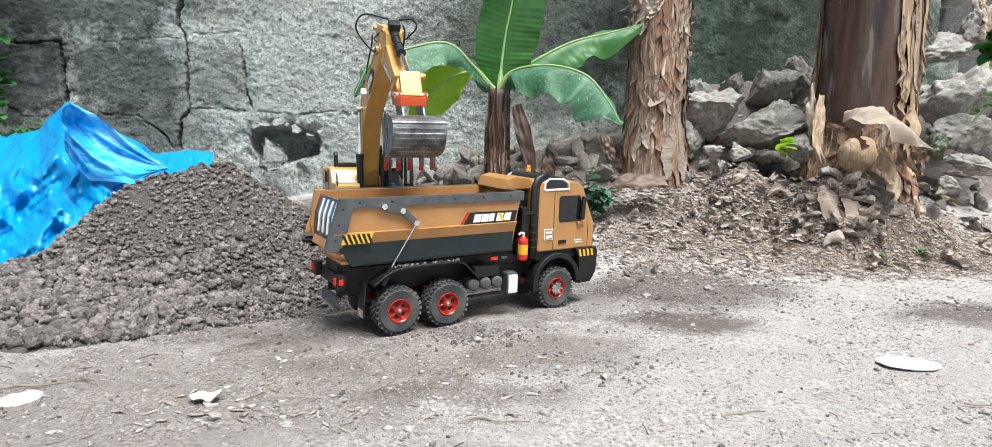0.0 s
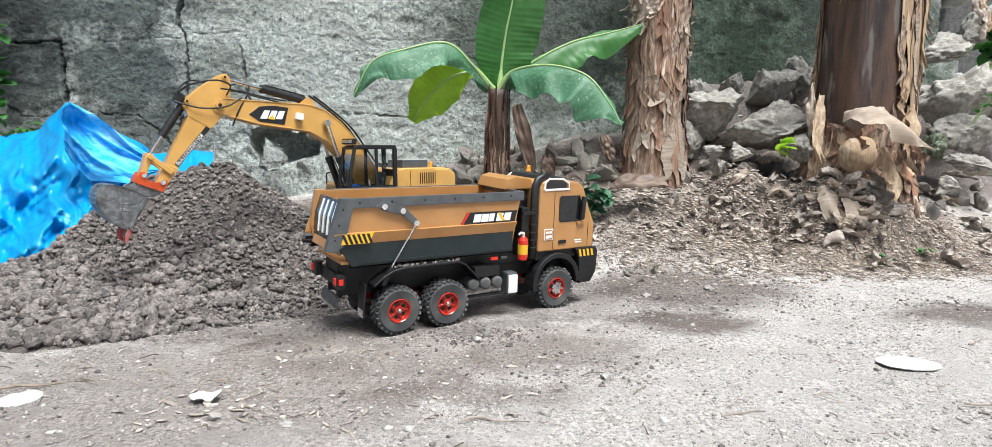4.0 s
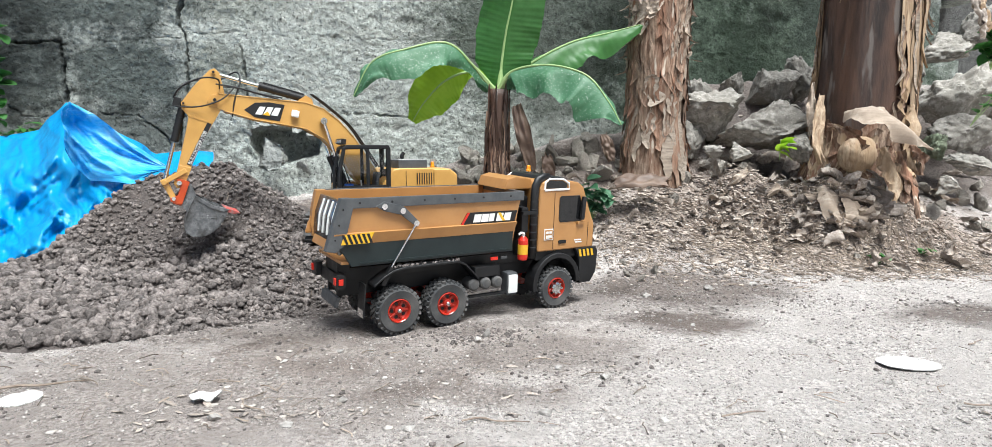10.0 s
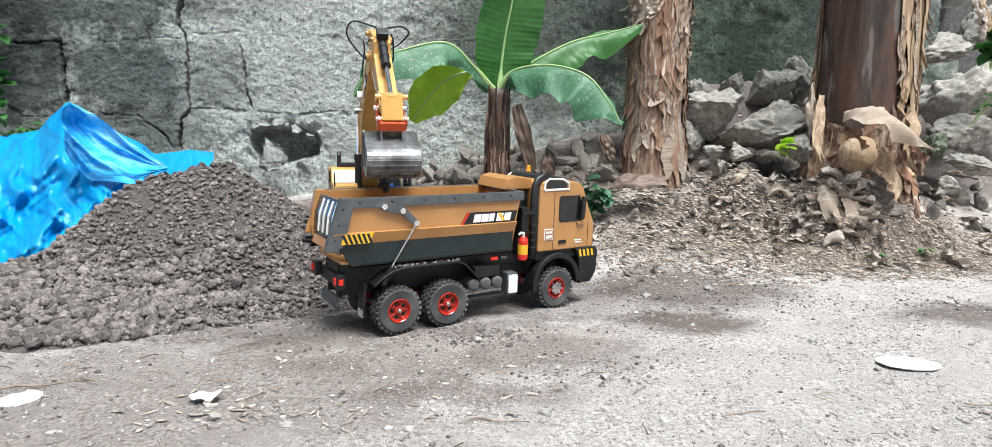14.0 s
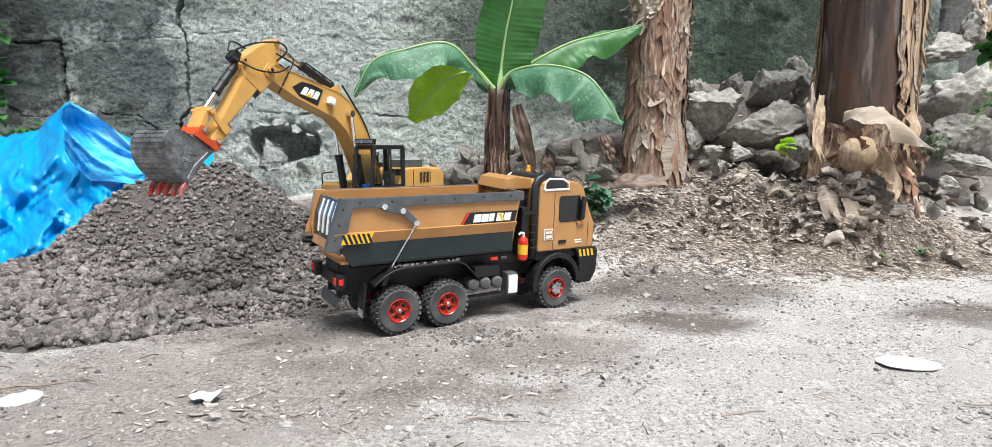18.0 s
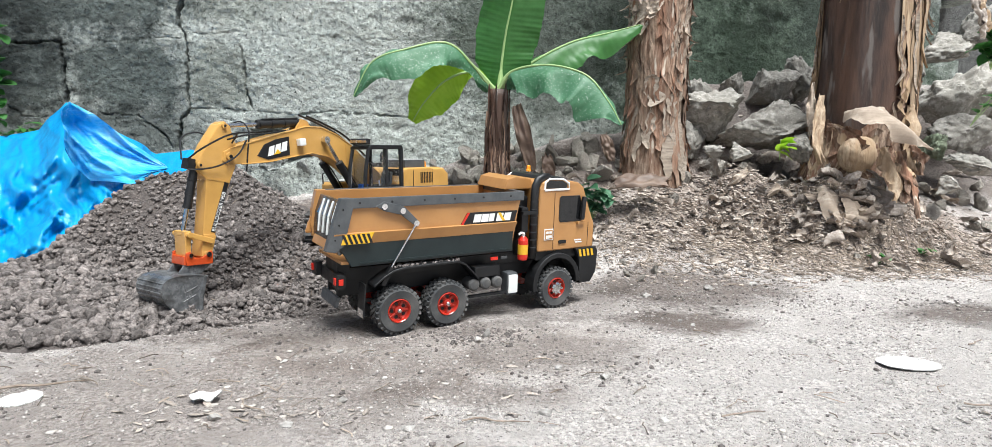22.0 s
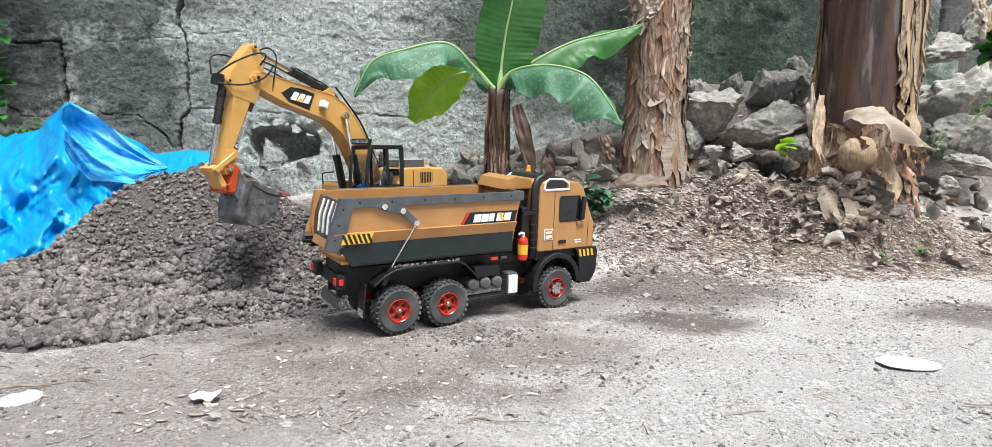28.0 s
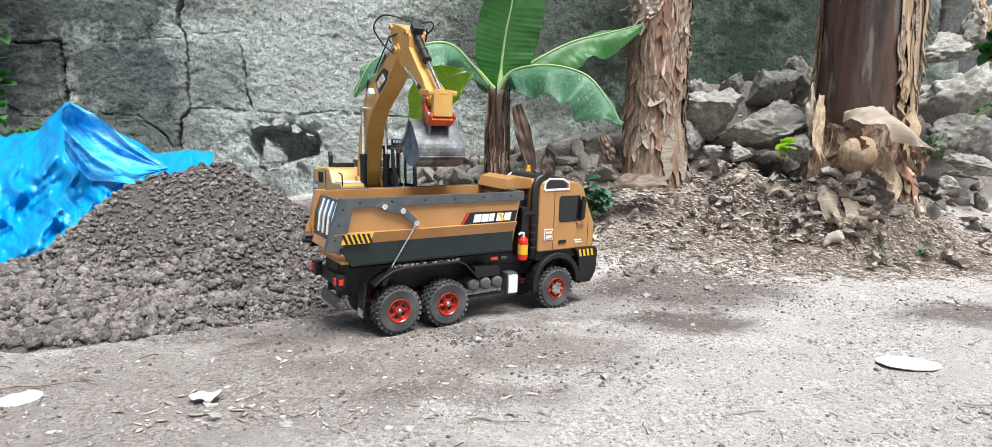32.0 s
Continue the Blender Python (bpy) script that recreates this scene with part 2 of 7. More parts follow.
def prism(bm, outline, y0, y1, bevel=0.0, seg=2):
    """An outline in x and z, drawn out from y0 to y1."""
    vs = [bm.verts.new((x, y0, z)) for x, z in outline]
    face = bm.faces.new(vs)
    r = bmesh.ops.extrude_face_region(bm, geom=[face])
    top = [v for v in r["geom"] if isinstance(v, bmesh.types.BMVert)]
    bmesh.ops.translate(bm, vec=(0, y1 - y0, 0), verts=top)
    if bevel:
        es = list({e for v in vs + top for e in v.link_edges})
        bmesh.ops.bevel(bm, geom=es, offset=bevel, segments=seg, affect="EDGES", profile=0.7, clamp_overlap=True)
    return bm


def rod(bm, a, b, r, r2=None, n=16, caps=True):
    a, b = Vector(a), Vector(b)
    q = (b - a).to_track_quat("Z", "Y").to_matrix().to_4x4()
    bmesh.ops.create_cone(bm, cap_ends=caps, segments=n, radius1=r, radius2=r if r2 is None else r2, depth=(b - a).length,
                          matrix=Matrix.Translation((a + b) / 2) @ q)
    return bm


def tube(bm, pts, r, n=8, closed_ends=True):
    """A round tube along smooth points; r is one radius or one a point."""
    P = [Vector(p) for p in pts]
    rings = []
    side = None
    for i, p in enumerate(P):
        d = (P[min(i + 1, len(P) - 1)] - P[max(i - 1, 0)]).normalized()
        side = (side - d * side.dot(d)).normalized() if side else d.orthogonal().normalized()
        up = d.cross(side)
        rr = r[i] if isinstance(r, (list, tuple)) else r
        rings.append([bm.verts.new(p + rr * (math.cos(2 * math.pi * k / n) * side + math.sin(2 * math.pi * k / n) * up)) for k in range(n)])
    for a, b in zip(rings, rings[1:]):
        for k in range(n):
            bm.faces.new((a[k], a[(k + 1) % n], b[(k + 1) % n], b[k]))
    if closed_ends:
        bm.faces.new(rings[0])
        bm.faces.new(rings[-1][::-1])
    return bm


def bend(pts, n=24):
    """Catmull-Rom points through a few."""
    P = [Vector(p) for p in pts]
    P = [2 * P[0] - P[1]] + P + [2 * P[-1] - P[-2]]
    out = []
    m = len(P) - 3
    for k in range(n + 1):
        s = k / n * m
        i = min(int(s), m - 1)
        u = s - i
        a, b, c, d = P[i:i + 4]
        out.append(0.5 * (2 * b + (c - a) * u + (2 * a - 5 * b + 4 * c - d) * u * u + (3 * b - a - 3 * c + d) * u ** 3))
    return out


def lathe(bm, profile, n=32, axis="y", caps=True):
    """Turn (radius, along) points round the axis."""
    rings = []
    for r, h in profile:
        ring = []
        for k in range(n):
            a = 2 * math.pi * k / n
            c, s = r * math.cos(a), r * math.sin(a)
            ring.append(bm.verts.new((c, h, s) if axis == "y" else (c, s, h)))
        rings.append(ring)
    for a, b in zip(rings, rings[1:]):
        for k in range(n):
            bm.faces.new((a[k], a[(k + 1) % n], b[(k + 1) % n], b[k]))
    for ring in (rings[0], rings[-1]) if caps else ():
        if (ring[0].co - ring[n // 2].co).length > 1e-4:
            bm.faces.new(ring)
    return bm


def sheet(name, xs, ys, height, material, parent=None):
    """A height field over the given lines, as one mesh with smooth shading."""
    X, Y = np.meshgrid(xs, ys)
    Z = height(X, Y)
    nx, ny = len(xs), len(ys)
    co = np.stack([X, Y, Z], -1).reshape(-1, 3)
    i = np.arange(nx * ny).reshape(ny, nx)
    quads = np.stack([i[:-1, :-1], i[:-1, 1:], i[1:, 1:], i[1:, :-1]], -1).reshape(-1, 4)
    me = bpy.data.meshes.new(name)
    me.from_pydata(co.tolist(), [], quads.tolist())
    me.polygons.foreach_set("use_smooth", [True] * len(me.polygons))
    me.materials.append(M[material])
    ob = new(name, me)
    ob.parent = parent
    return ob


@functools.lru_cache(maxsize=None)
def lattice(seed, n=64):
    return np.random.RandomState(seed).rand(n, n)


def vnoise(X, Y, cell, seed):
    """Smooth value noise between -1 and 1."""
    g = lattice(seed)
    x, y = np.asarray(X) / cell + 1000.5, np.asarray(Y) / cell + 1000.5
    i, j = np.floor(x).astype(int), np.floor(y).astype(int)
    u, v = x - i, y - j
    u, v = u * u * (3 - 2 * u), v * v * (3 - 2 * v)
    a, b, c, d = (g[(j + q) % 64, (i + p) % 64] for p, q in ((0, 0), (1, 0), (0, 1), (1, 1)))
    return 2 * ((a * (1 - u) + b * u) * (1 - v) + (c * (1 - u) + d * u) * v) - 1


def ramp01(v, lo, hi):
    s = np.clip((np.asarray(v, float) - lo) / (hi - lo), 0, 1)
    return s * s * (3 - 2 * s)


def rock_bm(seed, size, rough=0.35, sub=3, flat=0.0):
    """A broken, angular lump with flat fracture faces and a gritty skin."""
    rng = random.Random(seed)
    bm = bmesh.new()
    bmesh.ops.create_icosphere(bm, subdivisions=sub, radius=1.0)
    cuts = [(Vector((rng.gauss(0, 1), rng.gauss(0, 1), rng.gauss(0, 1))).normalized(), rng.uniform(0.38, 0.74)) for _ in range(13)]
    off = Vector((rng.uniform(-50, 50), rng.uniform(-50, 50), rng.uniform(-50, 50)))
    for v in bm.verts:
        p = v.co * 1.15
        for n, d in cuts:
            e = p.dot(n) - d
            if e > 0:
                p -= n * e
        p *= 1 + rough * 0.4 * noise.noise(p * 1.6 + off) + rough * 0.3 * noise.noise(p * 5 + off) + rough * 0.22 * noise.noise(p * 12 + off)
        v.co = Vector((p.x * size[0], p.y * size[1], p.z * size[2]))
    return bm


# ---- the ground and the yard's wall ----
def wall_y(x):
    """The wall's front, which draws back to the right."""
    return 2.2 + 0.18 * (x + 1.2)


def outside(X, Y, cx, cy, turn, hx, hy):
    """How far a place lies outside a turned rectangle."""
    c, n = math.cos(radians(turn)), math.sin(radians(turn))
    a, b = (X - cx) * c + (Y - cy) * n, -(X - cx) * n + (Y - cy) * c
    return np.hypot(np.maximum(np.abs(a) - hx, 0), np.maximum(np.abs(b) - hy, 0))


def mound_h(X, Y):
    """The soil heap's height: a steep upper cone, a flat stony foot, room for both machines."""
    X, Y = np.asarray(X, float), np.asarray(Y, float)
    w = 0.035 * vnoise(X, Y, 0.2, 5)
    dx = X + 0.775
    dx = np.where(dx > 0, dx / 1.9, dx / 0.95)
    d = np.sqrt(dx * dx + (Y - 1.6) ** 2 + 0.0025) + w
    top = 0.335 - 0.76 * d
    foot = 0.085 - 0.29 * np.maximum(np.hypot((X + 0.83) / 1.2, Y - 1.44) - 0.12 + 1.3 * w, 0)
    h = np.maximum(top, np.maximum(foot, 0.16 - 0.42 * np.hypot((X + 0.45) / 1.2, Y - 1.6)))
    h = np.minimum(h, 0.046 + 1.0 * np.maximum(np.hypot((X + 0.745) / 1.25, Y - 1.35) - 0.06 + 0.6 * w, 0))
    h = np.minimum(h, 0.02 + 1.0 * np.maximum(np.hypot((X + 0.51) / 1.3, Y - 1.27) - 0.05 + 0.5 * w, 0))
    h = np.minimum(h, 0.098 + 0.9 * outside(X, Y, -0.335, 1.56, 0, 0.145, 0.21))
    return np.minimum(h, -0.012 + 0.55 * outside(X, Y, -0.05, 1.27, 32.94, 0.31, 0.105))


def lumps(X, Y, k):
    """Crumbly soil: rounded lumps of several sizes with sharp clefts between them."""
    n = 0.020 * vnoise(X, Y, 0.13, 10) * vnoise(X, Y, 0.3, 9) + 0.010 * vnoise(X, Y, 0.08, 11)
    for cell, amp, seed in ((0.05, 0.010, 12), (0.026, 0.012, 13), (0.014, 0.010, 14)):
        b = np.abs(vnoise(X + 0.3 * Y, Y - 0.2 * X, cell, seed))
        n = n + amp * (np.sqrt(b) - 0.62) * (0.55 + 0.45 * vnoise(X, Y, 3.1 * cell, seed + 20))
    return k * n


def ground_h(X, Y):
    X, Y = np.asarray(X, float), np.asarray(Y, float)
    base = 0.012 * vnoise(X, Y, 0.6, 1) * ramp01(np.hypot(X + 0.05, Y - 1.2), 0.3, 0.8) + 0.003 * vnoise(X, Y, 0.08, 2) + 0.0026 * vnoise(X, Y, 0.026, 3)
    back = wall_y(X) - Y
    right = ramp01(X, -0.15, 0.55)
    bank = 0.27 * ramp01(-back, -1.05, -0.15) * right
    bank = bank + 0.17 * ramp01(-back, -0.75, -0.25) * (1 - right) * ramp01(X, -1.0, -0.7) + 0.12 * ramp01(-back, -0.4, -0.04) * ramp01(X, -0.4, -0.1) + 0.2 * ramp01(-back, -0.4, -0.06) * ramp01(X, 0.45, 0.75)
    heap = np.hypot((X - 1.06) / 0.42, (Y - 1.93) / 0.27)
    bank = np.maximum(bank, (0.235 + 0.03 * vnoise(X, Y, 0.09, 61)) * ramp01(-heap, -1.05, -0.12))
    bank = np.maximum(bank, (0.235 + 0.03 * vnoise(X, Y, 0.08, 62)) * ramp01(-np.hypot((X - 0.84) / 0.36, (Y - 2.05) / 0.3), -1.05, -0.2))
    plat = 0.1036 * ramp01(-outside(X, Y, -0.32, 1.6, 0, 0.12, 0.17), -0.16, -0.01)
    rise = np.maximum(bank * ramp01(outside(X, Y, -0.32, 1.6, 0, 0.12, 0.19), 0.0, 0.2), plat)
    rise = rise * ramp01(outside(X, Y, -0.05, 1.27, 32.94, 0.33, 0.115), 0.0, 0.12)
    rough = 0.35 + 0.65 * ramp01(rise, 0.01, 0.08)
    return base + rise + lumps(X, Y, 0.8) * ramp01(rise, 0.004, 0.06) * rough * ramp01(outside(X, Y, -0.32, 1.6, 0, 0.12, 0.17), 0.0, 0.03)


def soil_top(x, y):
    return float(max(ground_h(x, y), mound_h(x, y) + lumps(x, y, 1.0)))


def lines(lo, hi, step, out_lo, out_hi, grow=1.35):
    c = list(np.arange(lo, hi + step / 2, step))
    s = step
    while c[-1] < out_hi:
        s *= grow
        c.append(c[-1] + s)
    s = step
    a = []
    p = lo
    while p > out_lo:
        s *= grow
        p -= s
        a.append(p)
    return np.array(a[::-1] + c)


ground = sheet("ground", lines(-1.5, 2.1, 0.011, -40, 40), lines(0.55, 2.8, 0.011, -40, 40), ground_h, "dry_soil")
tagged(ground, "bare dry grey-brown earth with scattered grit", "ground", kind="structure")
mound = sheet("soil_mound", np.arange(-1.75, 0.02, 0.0048), np.arange(0.85, 1.9, 0.0048),
              lambda X, Y: np.maximum(mound_h(X, Y) + lumps(X, Y, 1.0) * ramp01(mound_h(X, Y), -0.02, 0.03), ground_h(X, Y) - 0.03), "moist_soil")
tagged(mound, "heap of loose dark moist soil beside the truck", "soil heap", kind="stuff")

# ---- concrete block wall ----
WALL = pose(-1.2, 2.2, 0, 0, 0, math.degrees(math.atan(0.18)))
wall = thing("wall_north", "weathered grey concrete block wall with cracked joints and a broken hole", "wall", WALL, kind="structure")
bm = box(bmesh.new(), (9.0, 0.08, 2.4), (1.2, 0.19, 1.0))
part("wall_core", bm, "mortar", wall)


# cracks along joints and through blocks: points (along, up) on the wall, and half width
CRACKS = [(min(x for x, _ in p) - 0.03, max(x for x, _ in p) + 0.03, min(z for _, z in p) - 0.03, max(z for _, z in p) + 0.03, p, w) for p, w in (
    (((0.142, 0.847), (0.124, 0.788), (0.118, 0.746)), 0.01),
    (((0.139, 0.715), (0.143, 0.631), (0.141, 0.513), (0.143, 0.47)), 0.0045),
    (((0.143, 0.47), (0.114, 0.426), (0.104, 0.328)), 0.006),
    (((-0.403, 0.668), (-0.259, 0.68), (-0.239, 0.668)), 0.003),
    (((-0.239, 0.668), (-0.142, 0.679), (-0.024, 0.695), (0.044, 0.702), (0.132, 0.702)), 0.0012),
    (((-0.244, 0.676), (-0.241, 0.582), (-0.237, 0.482)), 0.006),
    (((-0.136, 0.445), (-0.031, 0.446), (0.019, 0.41)), 0.0016),
    (((0.019, 0.41), (0.064, 0.369), (0.078, 0.332)), 0.0026),
    (((0.315, 0.701), (0.329, 0.594), (0.334, 0.511), (0.349, 0.468)), 0.0028),
    (((-0.009, 0.69), (-0.0, 0.595), (0.014, 0.564), (-0.006, 0.5), (0.017, 0.472)), 0.0008),
    (((0.142, 0.467), (0.248, 0.469), (0.349, 0.459), (0.52, 0.45)), 0.0015),
    (((0.159, 0.722), (0.256, 0.725), (0.347, 0.735)), 0.0012),
    (((-0.418, 0.469), (-0.37, 0.434), (-0.298, 0.435)), 0.0016),
    (((0.055, 0.837), (0.055, 0.756), (0.007, 0.715)), 0.0012),
    (((0.118, 0.746), (0.139, 0.715)), 0.004),
    (((0.359, 0.72), (0.508, 0.716), (0.704, 0.726)), 0.0008),
    (((0.52, 0.45), (0.62, 0.462), (0.74, 0.455), (0.86, 0.448), (1.0, 0.452)), 0.0022),
    (((0.56, 0.47), (0.66, 0.449), (0.72, 0.452)), 0.0014),
    (((0.704, 0.726), (0.82, 0.716), (0.93, 0.722), (1.1, 0.714)), 0.001),
    (((0.60, 0.60), (0.64, 0.612), (0.67, 0.604)), 0.0012))]


def crack_depth(x, z):
    """How deep the wall is split at a place."""
    jx, jz = x + 0.008 * noise.noise((x * 30, z * 30, 4)) + 0.004 * noise.noise((x * 90, z * 90, 6)), z + 0.008 * noise.noise((x * 30, z * 30, 8)) + 0.004 * noise.noise((x * 90, z * 90, 9))
    deep = 0.0
    for lo_x, hi_x, lo_z, hi_z, pts, w in CRACKS:
        if not (lo_x < x < hi_x and lo_z < z < hi_z):
            continue
        for (ax, az), (bx, bz) in zip(pts, pts[1:]):
            ux, uz = bx - ax, bz - az
            f = max(0.0, min(1.0, ((jx - ax) * ux + (jz - az) * uz) / (ux * ux + uz * uz)))
            e = math.hypot(jx - ax - f * ux, jz - az - f * uz)
            ww = w * (0.62 + 1.1 * noise.noise((x * 14, z * 14, 31)))
            if e < ww + 0.001:
                deep = max(deep, min(0.05, 0.003 + 6 * w) * min(1.0, (ww + 0.001 - e) / 0.0025))
    return deep


def block_part(s0, s1, z0, z1, hole=None):
    """One block of the wall: pitted front, split by the cracks, broken open at the hole."""
    fine = -0.75 < s0 < 1.1 and 0.1 < z0 < 0.9
    nx, nz = (110, 70) if fine else (64, 40) if hole else (44, 28)
    bm = bmesh.new()
    rows = []
    for j in range(nz + 1):
        row = []
        for i in range(nx + 1):
            x, z = s0 + (s1 - s0) * i / nx, z0 + (z1 - z0) * j / nz
            n2 = noise.noise((x * 34, z * 34, 5.1))
            d = -0.012 + 0.007 * noise.noise((x * 7, z * 7, 1.7)) + 0.004 * n2 + 0.003 * noise.noise((x * 80, z * 80, 2)) + 0.016 * max(0, noise.noise((x * 16, z * 16, 9)) - 0.25)
            d += crack_depth(x, z) if fine else 0
            if hole:
                r = math.hypot((x - hole[0]) / hole[2], (z - hole[1]) / hole[3]) + 0.3 * noise.noise((x * 14, z * 14, 2)) + 0.16 * noise.noise((x * 40, z * 40, 2))
                d += 0.13 * float(ramp01(-r, -1.06, -0.9)) + 0.02 * float(ramp01(-r, -1.5, -1.0)) * (0.5 + n2)
            row.append(bm.verts.new((x, min(d, 0.14), z)))
        rows.append(row)
    for j in range(nz):
        for i in range(nx):
            bm.faces.new((rows[j][i], rows[j][i + 1], rows[j + 1][i + 1], rows[j + 1][i]))
    rim = [v for v in rows[0]] + [r[-1] for r in rows[1:]] + rows[-1][-2::-1] + [r[0] for r in rows[-2:0:-1]]
    back = [bm.verts.new((v.co.x, 0.15, v.co.z)) for v in rim]
    for k in range(len(rim)):
        bm.faces.new((rim[k], rim[(k + 1) % len(rim)], back[(k + 1) % len(rim)], back[k]))
    me = part("block", bm, "block", wall)
    me.data.polygons.foreach_set("use_smooth", [k < nx * nz for k in range(len(me.data.polygons))])
    hard = me.data.attributes.new("sharp_edge", "BOOLEAN", "EDGE")
    edge = {}
    for f in me.data.polygons:
        flat = not f.use_smooth
        for key in f.edge_keys:
            edge[key] = edge.get(key, False) or flat
    hard.data.foreach_set("value", [edge.get(tuple(sorted(e.vertices)), False) for e in me.data.edges])
    return me


for k, (z0, z1, start, wide) in enumerate(((-0.05, 0.2, 0.0, 0.388), (0.2, 0.453, 0.122, 0.388), (0.453, 0.705, 0.122, 0.388), (0.705, 0.957, 0.10, 0.3767), (0.957, 1.21, 0.2, 0.388), (1.21, 1.46, 0.1, 0.388))):
    for i in range(-2, 8):
        s0 = start + i * wide
        block_part(s0, s0 + wide, z0, z1, (0.45, 0.345, 0.125, 0.062) if (k, i) in ((1, 0), (1, 1)) else None)


# ---- rubble and stones ----
def ground_at(x, y):
    return float(ground_h(x, y))


def stone(x, y, z, size, seed, label="broken grey concrete rubble lump by the wall", name="rubble_stone", turn=(0, 0, 0), material="stone", rough=0.6, group="rubble along the wall", cat="stone"):
    ob = part(name, rock_bm(seed, size, rough, 5), material, smooth=True)
    ob.matrix_basis = pose(x, y, z, *turn)
    return tagged(ob, label, cat, group)


def at(x, y, Y):
    """A place at the depth Y from its bearing (tangents times 1000)."""
    c, n = math.cos(radians(6.447)), math.sin(radians(6.447))
    v = (353 - y) / 1000
    f = Y / (c + v * n)
    return (x - 784) / 1000 * f, Y, 0.317 + (v * c - n) * f


# bearing, height and depth of the centre, half width and half height in the same measure
STONES = [(1126, 176, 2.24, 50, 50), (1214, 138, 2.36, 33, 32), (1216, 200, 2.14, 72, 46), (1272, 132, 2.42, 28, 32), (1088, 222, 2.2, 24, 32), (1128, 242, 2.04, 18, 13), (1172, 244, 2.05, 22, 16), (1262, 232, 2.04, 34, 20), (1160, 134, 2.46, 26, 22), (1100, 150, 2.4, 26, 30),
          (1503, 162, 2.34, 62, 44), (1534, 206, 2.2, 42, 38), (1490, 80, 2.5, 44, 22), (1500, 294, 1.92, 24, 20), (1575, 110, 2.56, 34, 46), (1300, 190, 2.3, 30, 44), (1590, 170, 2.4, 40, 50), (1545, 262, 2.1, 34, 16), (1540, 60, 2.56, 40, 30), (1445, 110, 2.5, 26, 30)]
for k, (x, y, Y, rx, rz) in enumerate(STONES):
    stone(*at(x, y, Y), (rx * Y / 800, rx * Y / 1050, rz * Y / 800), 40 + k, turn=(6 * (k % 3) - 6, 8 * (k % 2) - 4, 25 * (k % 5) - 50))
stone(*at(1474, 232, 2.08), (0.056, 0.05, 0.066), 71, "rounded grey-green mossy stone beside the trunk", material="green_stone")
for k, (x, y, r) in enumerate(((388, 206, 0.022), (412, 198, 0.03), (440, 194, 0.034), (468, 203, 0.03), (492, 216, 0.026), (384, 262, 0.03), (478, 262, 0.03))):
    stone(*at(x, y, 2.26 + 0.0002 * (x - 388)), (r * 1.5, r, r * 0.6), 90 + k, "crumbled concrete edge of the broken hole", turn=(10 * k, 15 - 6 * k, 30 * k), material="rubble_grey")
stone(*at(434, 252, 2.19), (0.085, 0.06, 0.062), 77, "grey stone lodged in the hole of the wall", material="rubble_grey")

# ---- toy dump truck ----
TRUCK = pose(-0.2201, 1.156, 0.0, 0, 0, 32.94) @ pose(0, -0.095, 0, 3.4, 0, 0) @ pose(0, 0.095, 0)
truck = thing("dump_truck", "toy dump truck with ochre bed, black chassis and red wheels", "toy truck", TRUCK)


def p(name, bm, material, label="", parent=None, smooth=False):
    return part(name, bm, material, parent or truck, label, smooth)


def wheel_meshes():
    R, w = 0.0425, 0.031
    bm = lathe(bmesh.new(), [(0.0195, -w / 2 + 0.003), (0.0225, -w / 2), (0.036, -w / 2 - 0.0015), (0.0392, -w / 2 + 0.002), (0.0398, -w / 2 + 0.006), (0.0398, w / 2 - 0.006), (0.0392, w / 2 - 0.002), (0.036, w / 2 + 0.0015), (0.0225, w / 2), (0.0195, w / 2 - 0.003)], 40, caps=False)
    for k in range(26):
        a = 2 * math.pi * k / 26
        for row, y in enumerate((-0.0115, -0.004, 0.004, 0.0115)):
            b = a + (0.12 if row % 2 else 0)
            m = Matrix.Rotation(-b, 4, "Y") @ pose(R - 0.002, y, 0, 0, 0, 0) @ pose(0, 0, 0, 22 if row % 2 else -22, 0, 0)
            r = bmesh.ops.create_cube(bm, size=1.0)
            bmesh.ops.transform(bm, matrix=m @ Matrix.Diagonal((0.0048, 0.0068, 0.0062, 1)), verts=r["verts"])
    tyre = bm
    bm = lathe(bmesh.new(), [(0.0262, 0.012), (0.0262, -0.0158), (0.0246, -0.0166), (0.0232, -0.0152), (0.0215, -0.0105), (0.0185, -0.0088), (0.0105, -0.0092), (0.009, -0.0125), (0.0072, -0.0132), (0.0, -0.0132)], 32)
    for k in range(5):
        a = 2 * math.pi * k / 5
        box(bm, (0.013, 0.003, 0.0048), (0.0155 * math.cos(a), -0.0104, 0.0155 * math.sin(a)), (0, -math.degrees(a), 0), 0.0008, 1)
    return tyre, bm


def dark_slots():
    bm = bmesh.new()
    for k in range(5):
        a = 2 * math.pi * (k + 0.5) / 5
        rod(bm, (0.0148 * math.cos(a), -0.0085, 0.0148 * math.sin(a)), (0.0148 * math.cos(a), -0.0094, 0.0148 * math.sin(a)), 0.0042, n=10)
    return bm




